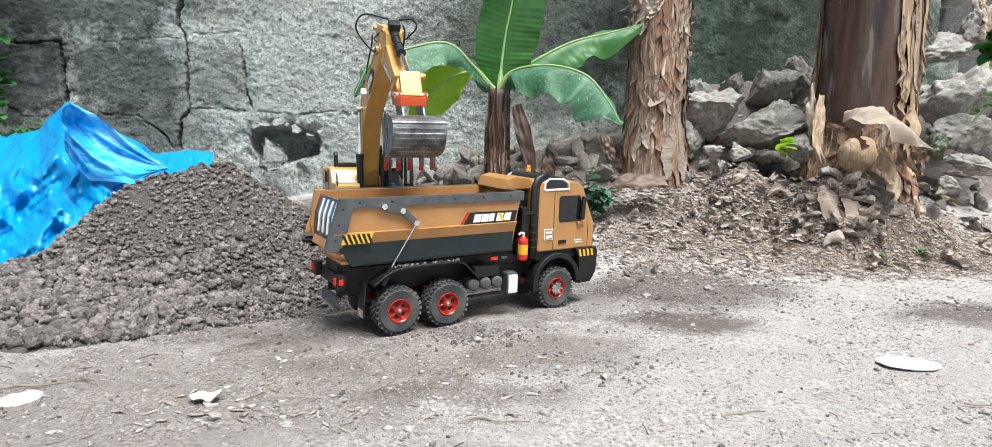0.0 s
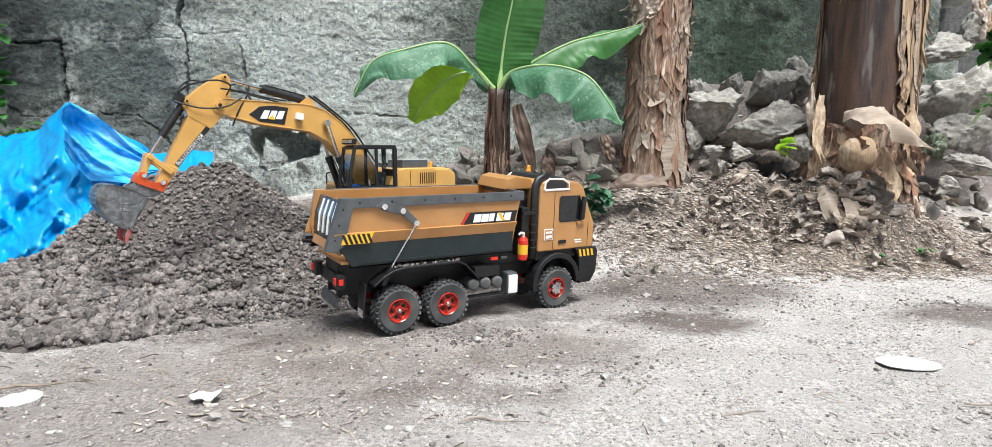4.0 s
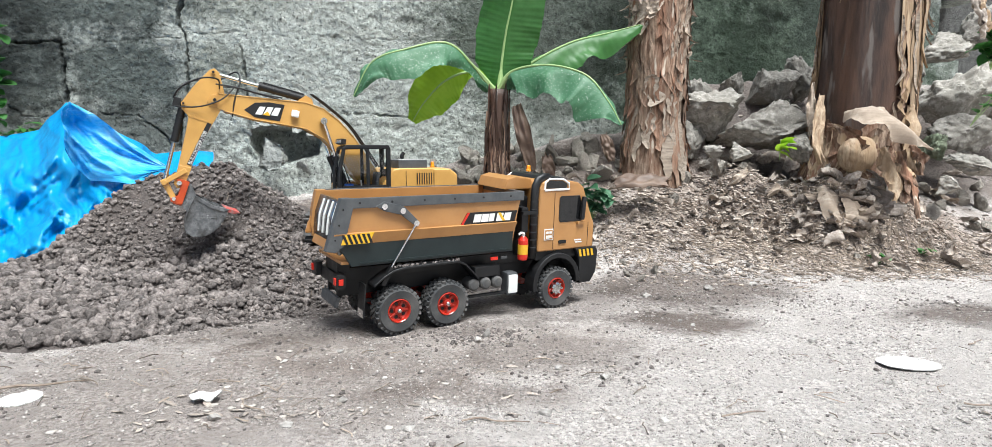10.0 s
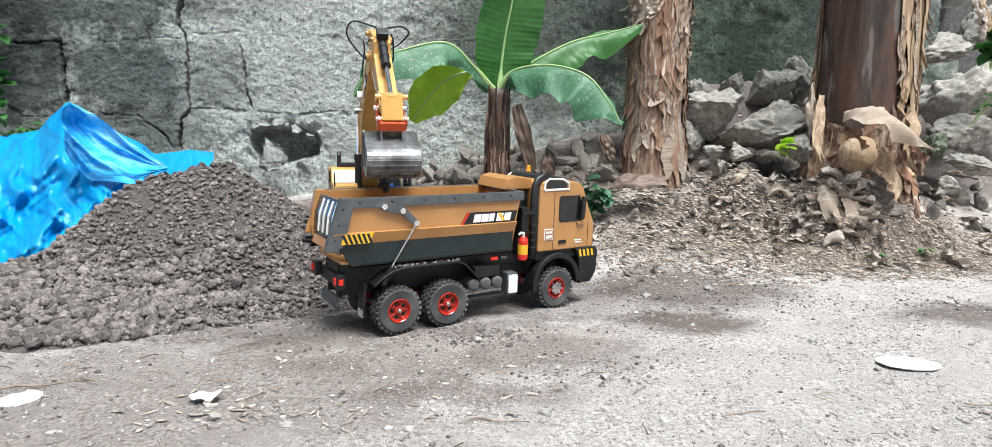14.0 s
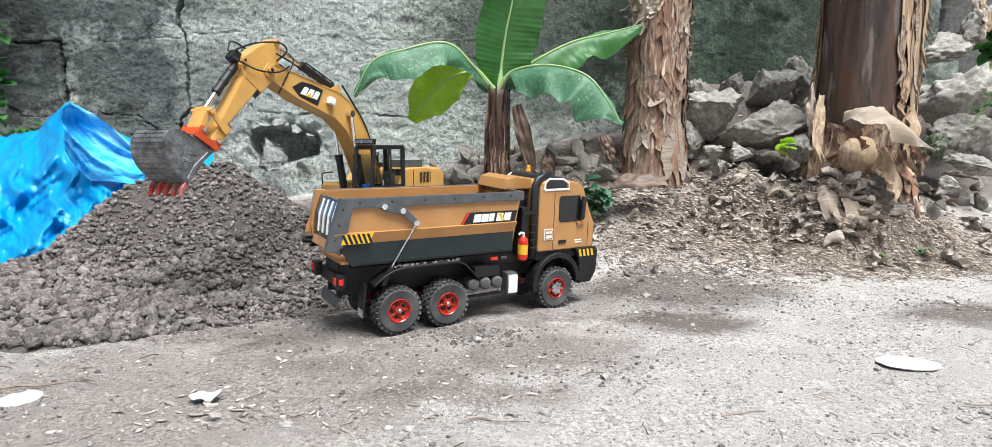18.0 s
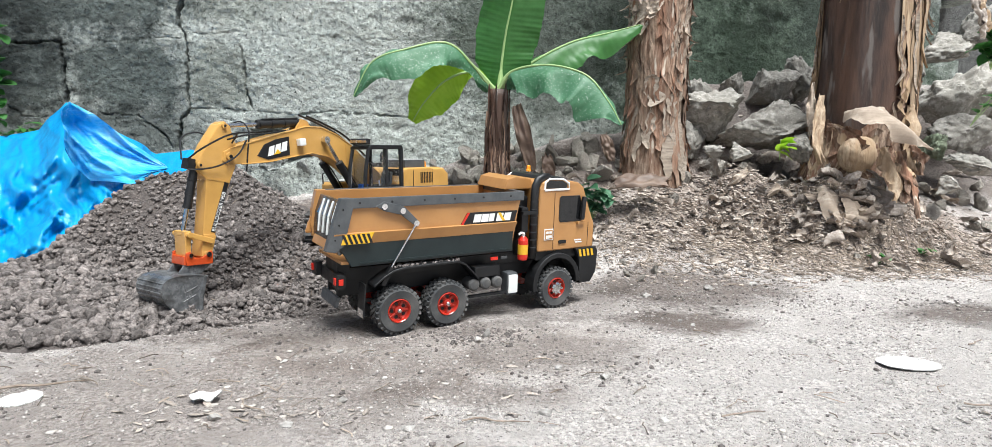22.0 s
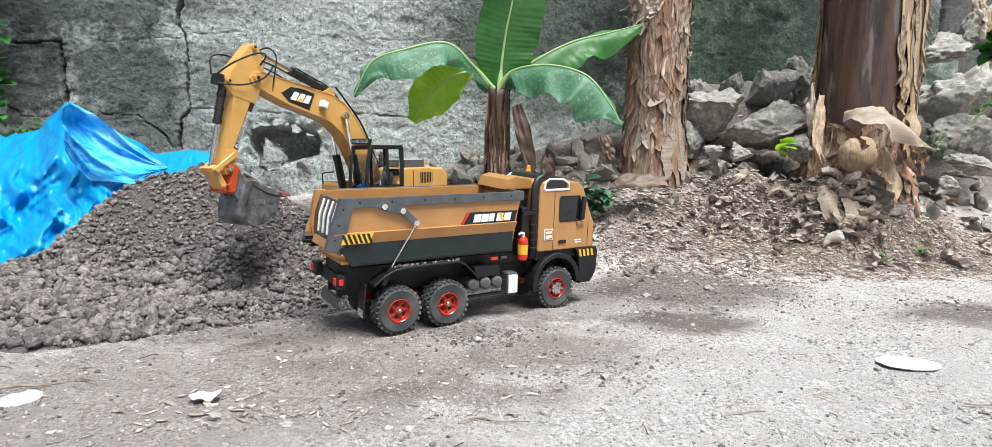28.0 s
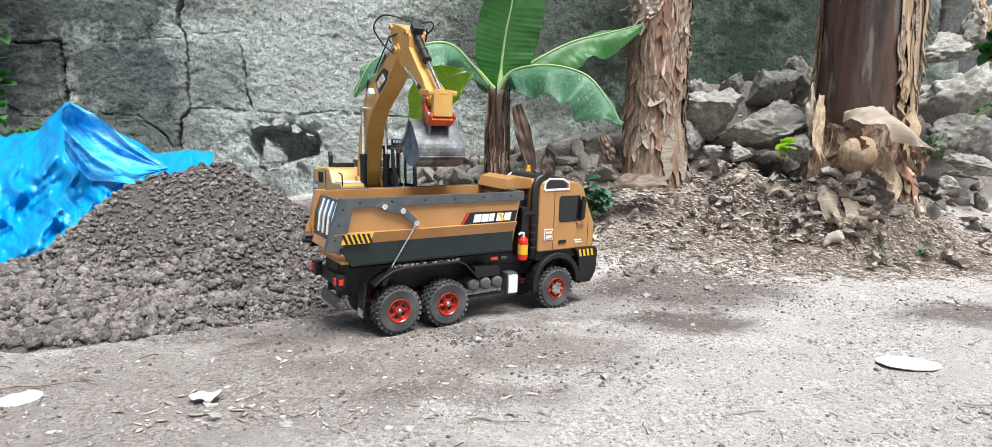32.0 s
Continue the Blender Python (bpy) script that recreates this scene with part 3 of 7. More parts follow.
tyre_bm, rim_bm = wheel_meshes()
hub_bm = lathe(bmesh.new(), [(0.005, -0.008), (0.005, -0.0165), (0.0036, -0.018), (0.0, -0.018)], 12)
wheel = p("wheel", lathe(bmesh.new(), [(0.012, 0.0), (0.012, 0.010), (0.0, 0.010)], 16), "black", "knobby toy wheel")
part("tyre", tyre_bm, "rubber", wheel, "grey-black knobby rubber tyre")
part("rim", rim_bm, "red_rim", wheel, "glossy red rim")
part("slot", dark_slots(), "black", wheel)
part("hub", hub_bm, "chrome", wheel, "silver hub nut")
for c in wheel.children:
    if c.name.split(".")[0] in ("rim", "slot", "hub"):
        c.matrix_basis = Matrix.Diagonal((0.82, 1, 0.82, 1))
wheel.matrix_basis = pose(0, -0.079, 0.0425)
for x, y, turn in ((0.096, -0.079, 0), (0.3457, -0.079, 0), (0, 0.079, 180), (0.096, 0.079, 180), (0.3457, 0.079, 180)):
    w2 = again(wheel, pose(x, y, 0.0425, 0, 25 * x * 10, turn))
    for c in wheel.children:
        again(c, c.matrix_basis.copy(), w2)
# the front hub carries a ring of bolts
bm = lathe(bmesh.new(), [(0.0125, -0.006), (0.012, -0.0165), (0.008, -0.019), (0.0, -0.019)], 20)
for k in range(6):
    a = 2 * math.pi * k / 6
    rod(bm, (0.0105 * math.cos(a), -0.0155, 0.0105 * math.sin(a)), (0.0105 * math.cos(a), -0.021, 0.0105 * math.sin(a)), 0.0022, n=6)
hubcap = p("hub_cap", bm, "chrome", "chrome bolted front hub")
hubcap.matrix_basis = pose(0.3457, -0.079, 0.0425)

# chassis
for y in (-0.03, 0.03):
    p("frame_rail", box(bmesh.new(), (0.50, 0.008, 0.026), (0.155, y, 0.082), bevel=0.001), "black")
for x in (0, 0.096, 0.3457):
    p("axle", rod(bmesh.new(), (x, -0.07, 0.0425), (x, 0.07, 0.0425), 0.006), "black")
    p("differential", rock_bm(3, (0.018, 0.016, 0.016), 0.05), "black").matrix_basis = pose(x, 0, 0.0425)
for x in (-0.01, 0.106):
    for y in (-0.045, 0.045):
        p("leaf_spring", box(bmesh.new(), (0.09, 0.008, 0.006), (x, y, 0.058), bevel=0.001), "black")
p("drive_shaft", rod(bmesh.new(), (0.1, 0, 0.05), (0.34, 0, 0.075), 0.005), "steel_grey")
p("subframe", box(bmesh.new(), (0.40, 0.075, 0.022), (0.11, 0, 0.106), bevel=0.002), "black")

# tipping bed: sides, rims, lower panels, floor, front wall, tailgate
SIDE = [(-0.096, 0.2415), (0.255, 0.2415), (0.238, 0.168), (-0.122, 0.168)]
LOW = [(-0.108, 0.1675), (0.2375, 0.1675), (0.2375, 0.128), (-0.084, 0.128)]
for sgn in (-1, 1):
    y0, y1 = sorted((sgn * 0.088, sgn * 0.083))
    p("bed_side", prism(bmesh.new(), SIDE, y0, y1, 0.0012), "orange", "ochre painted bed side")
    bm = bmesh.new()
    vs = [bm.verts.new((x, sgn * y, z)) for x, y, z in ((-0.115, 0.0882, 0.186), (0.242, 0.0882, 0.186), (0.238, 0.0815, 0.1665), (-0.122, 0.0815, 0.1665))]
    us = [bm.verts.new((v.co.x, sgn * 0.0955, v.co.z - 0.001)) if k < 2 else bm.verts.new((v.co.x, sgn * 0.0878, v.co.z)) for k, v in enumerate(vs)]
    for q4 in ((vs[0], vs[1], us[1], us[0]), (us[0], us[1], us[2], us[3]), (us[3], us[2], vs[2], vs[3]), (vs[0], us[0], us[3], vs[3]), (vs[1], vs[2], us[2], us[1])):
        bm.faces.new(q4)
    p("crease_panel", bm, "orange", "folded lower edge of the bed side")
    y0, y1 = sorted((sgn * 0.0865, sgn * 0.078))
    p("lower_panel", prism(bmesh.new(), LOW, y0, y1, 0.0012), "slate_green", "dark slate-green lower panel")
    p("panel_lip", box(bmesh.new(), (0.30, 0.003, 0.003), (0.08, sgn * 0.087, 0.133), bevel=0.0008), "slate_green")
    rail = p("bed_rail", box(bmesh.new(), (0.353, 0.0065, 0.017), (0.0795, sgn * 0.0912, 0.2345), bevel=0.0016), "steel_grey", "dark grey top rail with bolts")
    for x in (-0.072, -0.015, 0.045, 0.105, 0.165, 0.225):
        part("bolt", rod(bmesh.new(), (x, sgn * 0.0943, 0.235), (x, sgn * 0.0955, 0.235), 0.0020, n=8), "black", rail)
    y0, y1 = sorted((sgn * 0.0945, sgn * 0.076))
    post = p("rear_post", prism(bmesh.new(), [(-0.103, 0.243), (-0.085, 0.243), (-0.083, 0.226), (-0.098, 0.166), (-0.112, 0.155), (-0.129, 0.158)] if sgn < 0 else [(-0.103, 0.243), (-0.085, 0.243), (-0.083, 0.226), (-0.092, 0.166), (-0.098, 0.155), (-0.11, 0.16), (-0.113, 0.18), (-0.11, 0.21)], y0, y1, 0.0014), "steel_grey" if sgn < 0 else "orange", "rear corner post of the bed")
    for z in (0.225, 0.2, 0.176):
        x = -0.097 + (z - 0.235) * 0.28
        part("bolt", rod(bmesh.new(), (x, sgn * 0.0943, z), (x, sgn * 0.0955, z), 0.0016, n=8), "black", post)
p("bed_floor", box(bmesh.new(), (0.335, 0.156, 0.005), (0.068, 0, 0.134)), "orange")
p("bed_front", prism(bmesh.new(), [(0.232, 0.131), (0.2375, 0.131), (0.2545, 0.243), (0.249, 0.243)], -0.083, 0.083, 0.001), "orange")
p("front_rail", box(bmesh.new(), (0.012, 0.18, 0.01), (0.253, 0, 0.238), bevel=0.0015), "steel_grey")
gate = p("tailgate", prism(bmesh.new(), [(-0.096, 0.236), (-0.090, 0.236), (-0.098, 0.19), (-0.100, 0.165), (-0.096, 0.15), (-0.101, 0.146), (-0.108, 0.158), (-0.109, 0.178), (-0.106, 0.206)], -0.076, 0.076, 0.0015), "gate_gloss", "glossy dark tailgate with pale diagonal bars")
# white bars stand in for bright glare on the glossy gate
for k in range(4):
    y = -0.054 + 0.030 * k
    part("bar", prism(bmesh.new(), [(-0.0995, 0.232), (-0.095, 0.232), (-0.1045, 0.2055), (-0.1085, 0.2055)], y - 0.0026, y + 0.0026, 0.0006), "white", gate, "silver tailgate bar")
    part("bar", prism(bmesh.new(), [(-0.1086, 0.205), (-0.105, 0.205), (-0.1075, 0.176), (-0.1112, 0.176)], y - 0.0026, y + 0.0026, 0.0006), "white", gate, "silver tailgate bar")
part("lower_lip", box(bmesh.new(), (0.012, 0.14, 0.016), (-0.106, 0, 0.158), (0, 20, 0), 0.003), "orange", gate)
p("cab_guard", prism(bmesh.new(), [(0.235, 0.243), (0.243, 0.262), (0.262, 0.2675), (0.298, 0.262), (0.306, 0.243)], -0.045, 0.088, 0.002), "orange", "ochre hood box at the bed's front")

# side emblem and hazard plates on the bed
plate = p("emblem_plate", prism(bmesh.new(), [(0.120, 0.185), (0.238, 0.186), (0.244, 0.207), (0.134, 0.2075)], -0.0896, -0.0878), "black", "black emblem plate with plain white marks")
part("red_edge", prism(bmesh.new(), [(0.120, 0.185), (0.125, 0.185), (0.139, 0.2075), (0.134, 0.2075)], -0.0904, -0.0894), "red", plate)
for k, w in enumerate((0.015, 0.015, 0.011, 0.014, 0.015)):
    x = 0.146 + 0.0165 * k
    part("mark", prism(bmesh.new(), [(x, 0.189), (x + w, 0.189), (x + w + 0.0035, 0.2035), (x + 0.0035, 0.2035)], -0.0905, -0.0895), "white", plate)
part("slash", prism(bmesh.new(), [(0.200, 0.2045), (0.206, 0.2045), (0.216, 0.189), (0.210, 0.189)], -0.0912, -0.0900), "hazard_yellow", plate)
for sgn in (-1, 1):
    hz = p("hazard_plate", prism(bmesh.new(), [(-0.104, 0.1675), (-0.098, 0.1835), (-0.047, 0.1855), (-0.056, 0.1675)], *sorted((sgn * 0.0958, sgn * 0.0876))), "hazard_yellow", "black and yellow striped hazard plate")
    for k in range(6):
        x = -0.096 + 0.0084 * k
        part("stripe", prism(bmesh.new(), [(x, 0.168), (x + 0.0044, 0.168), (x - 0.0022, 0.1838), (x - 0.0066, 0.1838)], *sorted((sgn * 0.0966, sgn * 0.0955))), "black", hz)
    # tailgate lever and push rod
    lever = p("gate_lever", prism(bmesh.new(), [(-0.045, 0.228), (-0.03, 0.236), (0.006, 0.226), (0.036, 0.197), (0.03, 0.189), (0.0, 0.212), (-0.028, 0.219)], *sorted((sgn * 0.0975, sgn * 0.0945)), 0.001), "steel_grey", "dark tailgate lever")
    for x, z in ((-0.03, 0.2275), (0.003, 0.2185), (0.029, 0.196)):
        part("pin", rod(bmesh.new(), (x, sgn * 0.097, z), (x, sgn * 0.1005, z), 0.005, n=14), "chrome", lever)
    p("push_rod", rod(bmesh.new(), (0.029, sgn * 0.0985, 0.196), (-0.015, sgn * 0.0925, 0.122), 0.0016, n=10), "chrome", "thin steel push rod")
    # mudguards over the rear pair
    arch = [(-0.047, 0.094), (-0.03, 0.107), (-0.012, 0.1165), (0.01, 0.1205), (0.115, 0.1215), (0.13, 0.115), (0.148, 0.097), (0.16, 0.084)]
    bm = prism(bmesh.new(), arch + [(x, z - 0.004) for x, z in arch[::-1]], *sorted((sgn * 0.056, sgn * 0.097)), 0.0006, 1)
    guard = p("mudguard", bm, "black", "dusty black rear mudguard")
    if sgn < 0:
        bm = bmesh.new()
        gg = random.Random(5)
        for _ in range(150):
            x = gg.uniform(-0.012, 0.122)
            r = gg.uniform(0.001, 0.0028)
            bmesh.ops.create_icosphere(bm, subdivisions=1, radius=r, matrix=pose(x, -gg.uniform(0.062, 0.094), 0.1205 + r * 0.4))
        p("soil_crumbs", bm, "clod", "dry soil crumbs lying on the mudguard")
    p("guard_stay", box(bmesh.new(), (0.008, 0.012, 0.034), (-0.022, sgn * 0.088, 0.106), (0, 30, 0), 0.001), "black")
    p("mud_flap", box(bmesh.new(), (0.003, 0.034, 0.058), (-0.064, sgn * 0.078, 0.068), (0, 4, 0), 0.0008), "black")
    p("flap_plate", box(bmesh.new(), (0.002, 0.03, 0.014), (-0.0665, sgn * 0.078, 0.046), (0, 4, 0), 0.0006), "chrome", "dull silver flap plate")
    # rear lamps
    lamp = p("tail_lamp", box(bmesh.new(), (0.012, 0.03, 0.024), (-0.104, sgn * 0.073, 0.104), bevel=0.0015), "black", "black tail lamp box with red lens")
    part("lens", box(bmesh.new(), (0.004, 0.010, 0.012), (-0.1105, sgn * 0.08, 0.105), bevel=0.001), "red", lamp)
    part("lens", box(bmesh.new(), (0.008, 0.004, 0.010), (-0.103, sgn * 0.0885, 0.104), bevel=0.001), "red", lamp)
p("rear_beam", box(bmesh.new(), (0.012, 0.13, 0.022), (-0.094, 0, 0.1), bevel=0.002), "black")
p("tow_plate", box(bmesh.new(), (0.006, 0.10, 0.018), (-0.099, 0, 0.062), (0, 12, 0), 0.001), "steel_grey")
p("gate_hinge_block", box(bmesh.new(), (0.022, 0.08, 0.02), (-0.085, 0, 0.12), bevel=0.002), "black")
p("tipping_ram", rod(bmesh.new(), (0.12, 0, 0.1), (0.2, 0, 0.13), 0.012), "steel_grey")

# fuel and battery side gear on both flanks
for sgn in (-1, 1):
    bat = p("battery_box", box(bmesh.new(), (0.055, 0.03, 0.02), (0.182, sgn * 0.073, 0.093), bevel=0.002), "black", "black battery box with air tanks")
    for x in (0.152, 0.178, 0.204):
        part("air_tank", lathe(bmesh.new(), [(0.0, -0.022), (0.008, -0.021), (0.0115, -0.017), (0.0115, 0.017), (0.008, 0.021), (0.0, 0.022)], 18), "rubber", bat, "grey air tank").matrix_basis = pose(x, sgn * 0.072, 0.0705)
    tank = p("side_tank", box(bmesh.new(), (0.024, 0.03, 0.044), (0.239, sgn * 0.074, 0.063), bevel=0.004), "steel_grey")
    part("tank_cover", box(bmesh.new(), (0.021, 0.003, 0.036), (0.2395, sgn * 0.0905, 0.063), bevel=0.003), "white" if sgn < 0 else "steel_grey", tank, "pale tank cover")
    p("marker_lamp", box(bmesh.new(), (0.016, 0.003, 0.006), (0.195, sgn * 0.089, 0.117), bevel=0.001), "red")
    p("marker_lamp", box(bmesh.new(), (0.014, 0.003, 0.005), (0.217, sgn * 0.089, 0.117), bevel=0.001), "rubber")
    p("side_step", box(bmesh.new(), (0.09, 0.012, 0.004), (0.19, sgn * 0.08, 0.047), bevel=0.001), "black")
ext = p("fire_extinguisher", lathe(bmesh.new(), [(0.0, -0.022), (0.009, -0.022), (0.0098, -0.019), (0.0098, 0.017), (0.007, 0.022), (0.0035, 0.024), (0.0, 0.024)], 20, "z"), "red", "small red fire extinguisher with a pale label")
ext.matrix_basis = pose(0.258, -0.094, 0.132)
part("paper_label", lathe(bmesh.new(), [(0.0100, -0.011), (0.0100, 0.008)], 20, "z"), "hazard_yellow", ext)
part("nozzle", tube(bmesh.new(), bend([(0, 0, 0.023), (0, -0.002, 0.029), (-0.006, -0.002, 0.031), (-0.012, -0.002, 0.028)], 8), 0.0022), "white", ext)
part("neck_ring", lathe(bmesh.new(), [(0.0038, 0.021), (0.0038, 0.028), (0.0, 0.028)], 12, "z"), "chrome", ext)
part("bracket", box(bmesh.new(), (0.004, 0.012, 0.03), (0, 0.014, 0), bevel=0.001), "black", ext)

# cab
CAB = [(0.297, 0.120), (0.297, 0.246), (0.302, 0.257), (0.312, 0.262), (0.366, 0.261), (0.394, 0.256), (0.408, 0.246), (0.430, 0.192), (0.441, 0.170), (0.441, 0.120)]
body = p("cab_shell", prism(bmesh.new(), CAB, -0.089, 0.089, 0.006, 3), "orange", "ochre truck cab", smooth=False)
for sgn in (-1, 1):
    yy = sgn * 0.0895
    part("door_seam", tube(bmesh.new(), [(0.334, yy, 0.124), (0.334, yy, 0.237)], 0.0006, 5), "black", body)
    part("door_seam", tube(bmesh.new(), [(0.424, yy, 0.124), (0.424, yy, 0.174)], 0.0006, 5), "black", body)
    part("side_window", prism(bmesh.new(), [(0.350, 0.178), (0.347, 0.183), (0.347, 0.225), (0.350, 0.229), (0.398, 0.229), (0.410, 0.187), (0.407, 0.180), (0.402, 0.178)], *sorted((sgn * 0.0905, sgn * 0.085)), 0.0008), "dark_glass", body, "dark side window")
    part("window_frame", tube(bmesh.new(), [(0.350, yy, 0.178), (0.347, yy, 0.183), (0.347, yy, 0.225), (0.350, yy, 0.229), (0.398, yy, 0.229), (0.410, yy, 0.187), (0.407, yy, 0.180), (0.402, yy, 0.178), (0.350, yy, 0.178)], 0.0012, 6), "black", body)
    part("mirror", box(bmesh.new(), (0.010, 0.009, 0.048), (0.403, sgn * 0.098, 0.204), (0, 4, 0), 0.004), "black", body, "black door mirror")
    part("door_handle", box(bmesh.new(), (0.019, 0.004, 0.007), (0.357, sgn * 0.0905, 0.137), bevel=0.0025), "black", body)
    part("sill_strip", box(bmesh.new(), (0.02, 0.008, 0.006), (0.402, sgn * 0.0925, 0.174), bevel=0.001), "orange", body)
badge = part("badge", box(bmesh.new(), (0.0225, 0.0016, 0.0225), (0.322, -0.0899, 0.154), bevel=0.0007), "white", body, "pale square badge with plain marks")
part("badge_field", box(bmesh.new(), (0.019, 0.0012, 0.019), (0.322, -0.0907, 0.154), bevel=0.0005), "orange", body)
for x, z, w, h in ((0.3145, 0.157, 0.0065, 0.0045), (0.3225, 0.157, 0.0065, 0.0045), (0.3145, 0.149, 0.0145, 0.005), (0.3145, 0.1462, 0.008, 0.0022)):
    part("badge_mark", box(bmesh.new(), (w, 0.001, h), (x + w / 2, -0.0914, z + 0.001)), "white", body)
for k in range(2):
    part("letter_bar", box(bmesh.new(), (0.018, 0.001, 0.0026), (0.398 + 0.002 * k, -0.0898, 0.138 - 0.0045 * k)), "white", body)
part("windscreen", prism(bmesh.new(), [(0.4095, 0.2445), (0.4115, 0.245), (0.4325, 0.193), (0.4305, 0.192)], -0.078, 0.078, 0.0004, 1), "dark_glass", body)
part("grille", box(bmesh.new(), (0.006, 0.12, 0.034), (0.442, 0, 0.14), bevel=0.002), "black", body)
visor = p("sun_roof", prism(bmesh.new(), [(0.313, 0.262), (0.32, 0.2685), (0.354, 0.2675), (0.366, 0.262)], -0.083, 0.083, 0.002), "black", "black roof panel with pale edge")
for sgn in (-1, 1):
    part("roof_edge", tube(bmesh.new(), [(0.308, sgn * 0.0895, 0.2435), (0.309, sgn * 0.0895, 0.258), (0.319, sgn * 0.088, 0.2645), (0.354, sgn * 0.088, 0.2635), (0.368, sgn * 0.0895, 0.255), (0.369, sgn * 0.09, 0.2435), (0.308, sgn * 0.0895, 0.2425)], 0.0022, 8), "white", visor)
part("roof_side_window", prism(bmesh.new(), [(0.311, 0.2455), (0.312, 0.256), (0.320, 0.2615), (0.352, 0.2605), (0.364, 0.254), (0.365, 0.2455)], -0.0896, -0.086, 0.0005, 1), "dark_glass", body)
stack = p("intake_pipe", tube(bmesh.new(), [(0.288, -0.082, 0.108), (0.288, -0.082, 0.235), (0.289, -0.082, 0.25), (0.296, -0.08, 0.262), (0.310, -0.078, 0.268), (0.324, -0.076, 0.268)], [0.0085, 0.0085, 0.0085, 0.0085, 0.008, 0.007], 16), "black", "black ribbed air intake stack", smooth=True)
for k in range(7):
    z = 0.13 + 0.015 * k
    part("rib", lathe(bmesh.new(), [(0.0084, -0.002), (0.0091, 0), (0.0084, 0.002)], 16, "z"), "black", stack).matrix_basis = pose(0.288, -0.082, z)
p("rear_cab_panel", box(bmesh.new(), (0.022, 0.13, 0.12), (0.276, 0.01, 0.17), bevel=0.004), "black", "black engine tunnel behind the cab")
p("coolant_box", box(bmesh.new(), (0.016, 0.03, 0.05), (0.268, -0.066, 0.185), bevel=0.004), "black")
p("support_bracket", box(bmesh.new(), (0.036, 0.012, 0.006), (0.274, -0.088, 0.2), (0, 0, 0), 0.001), "black")
beacon = p("beacon", lathe(bmesh.new(), [(0.006, 0.0), (0.006, 0.003), (0.0048, 0.004), (0.0045, 0.011), (0.003, 0.013), (0.0, 0.013)], 16, "z"), "amber", "amber roof beacon")
beacon.matrix_basis = pose(0.335, 0.035, 0.2715)
# front wheel arches and bumper
for sgn in (-1, 1):
    n = 14
    outer = [(0.3457 + 0.060 * math.cos(math.pi * (1.06 - 1.06 * k / n)), 0.052 + 0.063 * math.sin(math.pi * (1.06 - 1.06 * k / n))) for k in range(n + 1)]
    inner = [(0.3457 + 0.050 * math.cos(math.pi * (1.06 - 1.06 * k / n)), 0.052 + 0.053 * math.sin(math.pi * (1.06 - 1.06 * k / n))) for k in range(n + 1)]
    p("wheel_arch", prism(bmesh.new(), outer + inner[::-1], *sorted((sgn * 0.055, sgn * 0.0955)), 0.001, 1), "black", "black front wheel arch")
    bump = p("bumper_corner", prism(bmesh.new(), [(0.392, 0.1205), (0.402, 0.098), (0.406, 0.046), (0.436, 0.046), (0.450, 0.068), (0.452, 0.112), (0.446, 0.1205)], *sorted((sgn * 0.05, sgn * 0.0935)), 0.003), "black", "black bumper corner with yellow stripes")
    for k in range(4):
        x = 0.403 + 0.0105 * k
        part("stripe", prism(bmesh.new(), [(x, 0.103), (x + 0.0055, 0.103), (x + 0.002, 0.1175), (x - 0.0035, 0.1175)], *sorted((sgn * 0.0945, sgn * 0.0932))), "hazard_yellow", bump)
    part("head_lamp", box(bmesh.new(), (0.004, 0.026, 0.018), (0.4515, sgn * 0.073, 0.092), bevel=0.002), "white", bump)
p("bumper", box(bmesh.new(), (0.03, 0.1, 0.05), (0.437, 0, 0.085), bevel=0.004), "black")
p("cab_floor", box(bmesh.new(), (0.15, 0.16, 0.02), (0.372, 0, 0.111), bevel=0.003), "black")

# narrow the body towards its true width; the wheels keep their own thickness
NARROW = Matrix.Translation((0, -0.095, 0)) @ Matrix.Diagonal((1, 0.76, 1, 1)) @ Matrix.Translation((0, 0.095, 0))
for ob in truck.children:
    if ob.name.startswith(("wheel", "hub_cap", "fire")) and not ob.name.startswith("wheel_arch"):
        if ob.location.y > 0:
            ob.location.y = 0.0335
    else:
        ob.matrix_basis = NARROW @ ob.matrix_basis

# ---- toy excavator ----
AX, AY, AZ = -0.3192, 1.5824, 0.1036
excavator = thing("excavator", "toy tracked excavator in yellow with grey steel bucket and black cab", "toy excavator", pose(AX, AY, AZ) @ Matrix.Diagonal((0.92, 0.92, 0.92, 1)))


def q(name, bm, material, label="", parent=None, smooth=False):
    return part(name, bm, material, parent or excavator, label, smooth)


# undercarriage: tracks run towards the yard's open side
def track_path(n, half=0.135, r=0.036):
    total = 4 * half + 2 * math.pi * r
    out = []
    for k in range(n):
        d = total * k / n
        if d < 2 * half:
            out.append((half - d, -r, 180.0))
        elif d < 2 * half + math.pi * r:
            a = (d - 2 * half) / r
            out.append((-half - r * math.sin(a), -r * math.cos(a), 180 - math.degrees(a)))
        elif d < 4 * half + math.pi * r:
            out.append((-half + d - 2 * half - math.pi * r, r, 0.0))
        else:
            a = (d - 4 * half - math.pi * r) / r
            out.append((half + r * math.sin(a), r * math.cos(a), -math.degrees(a)))
    return out


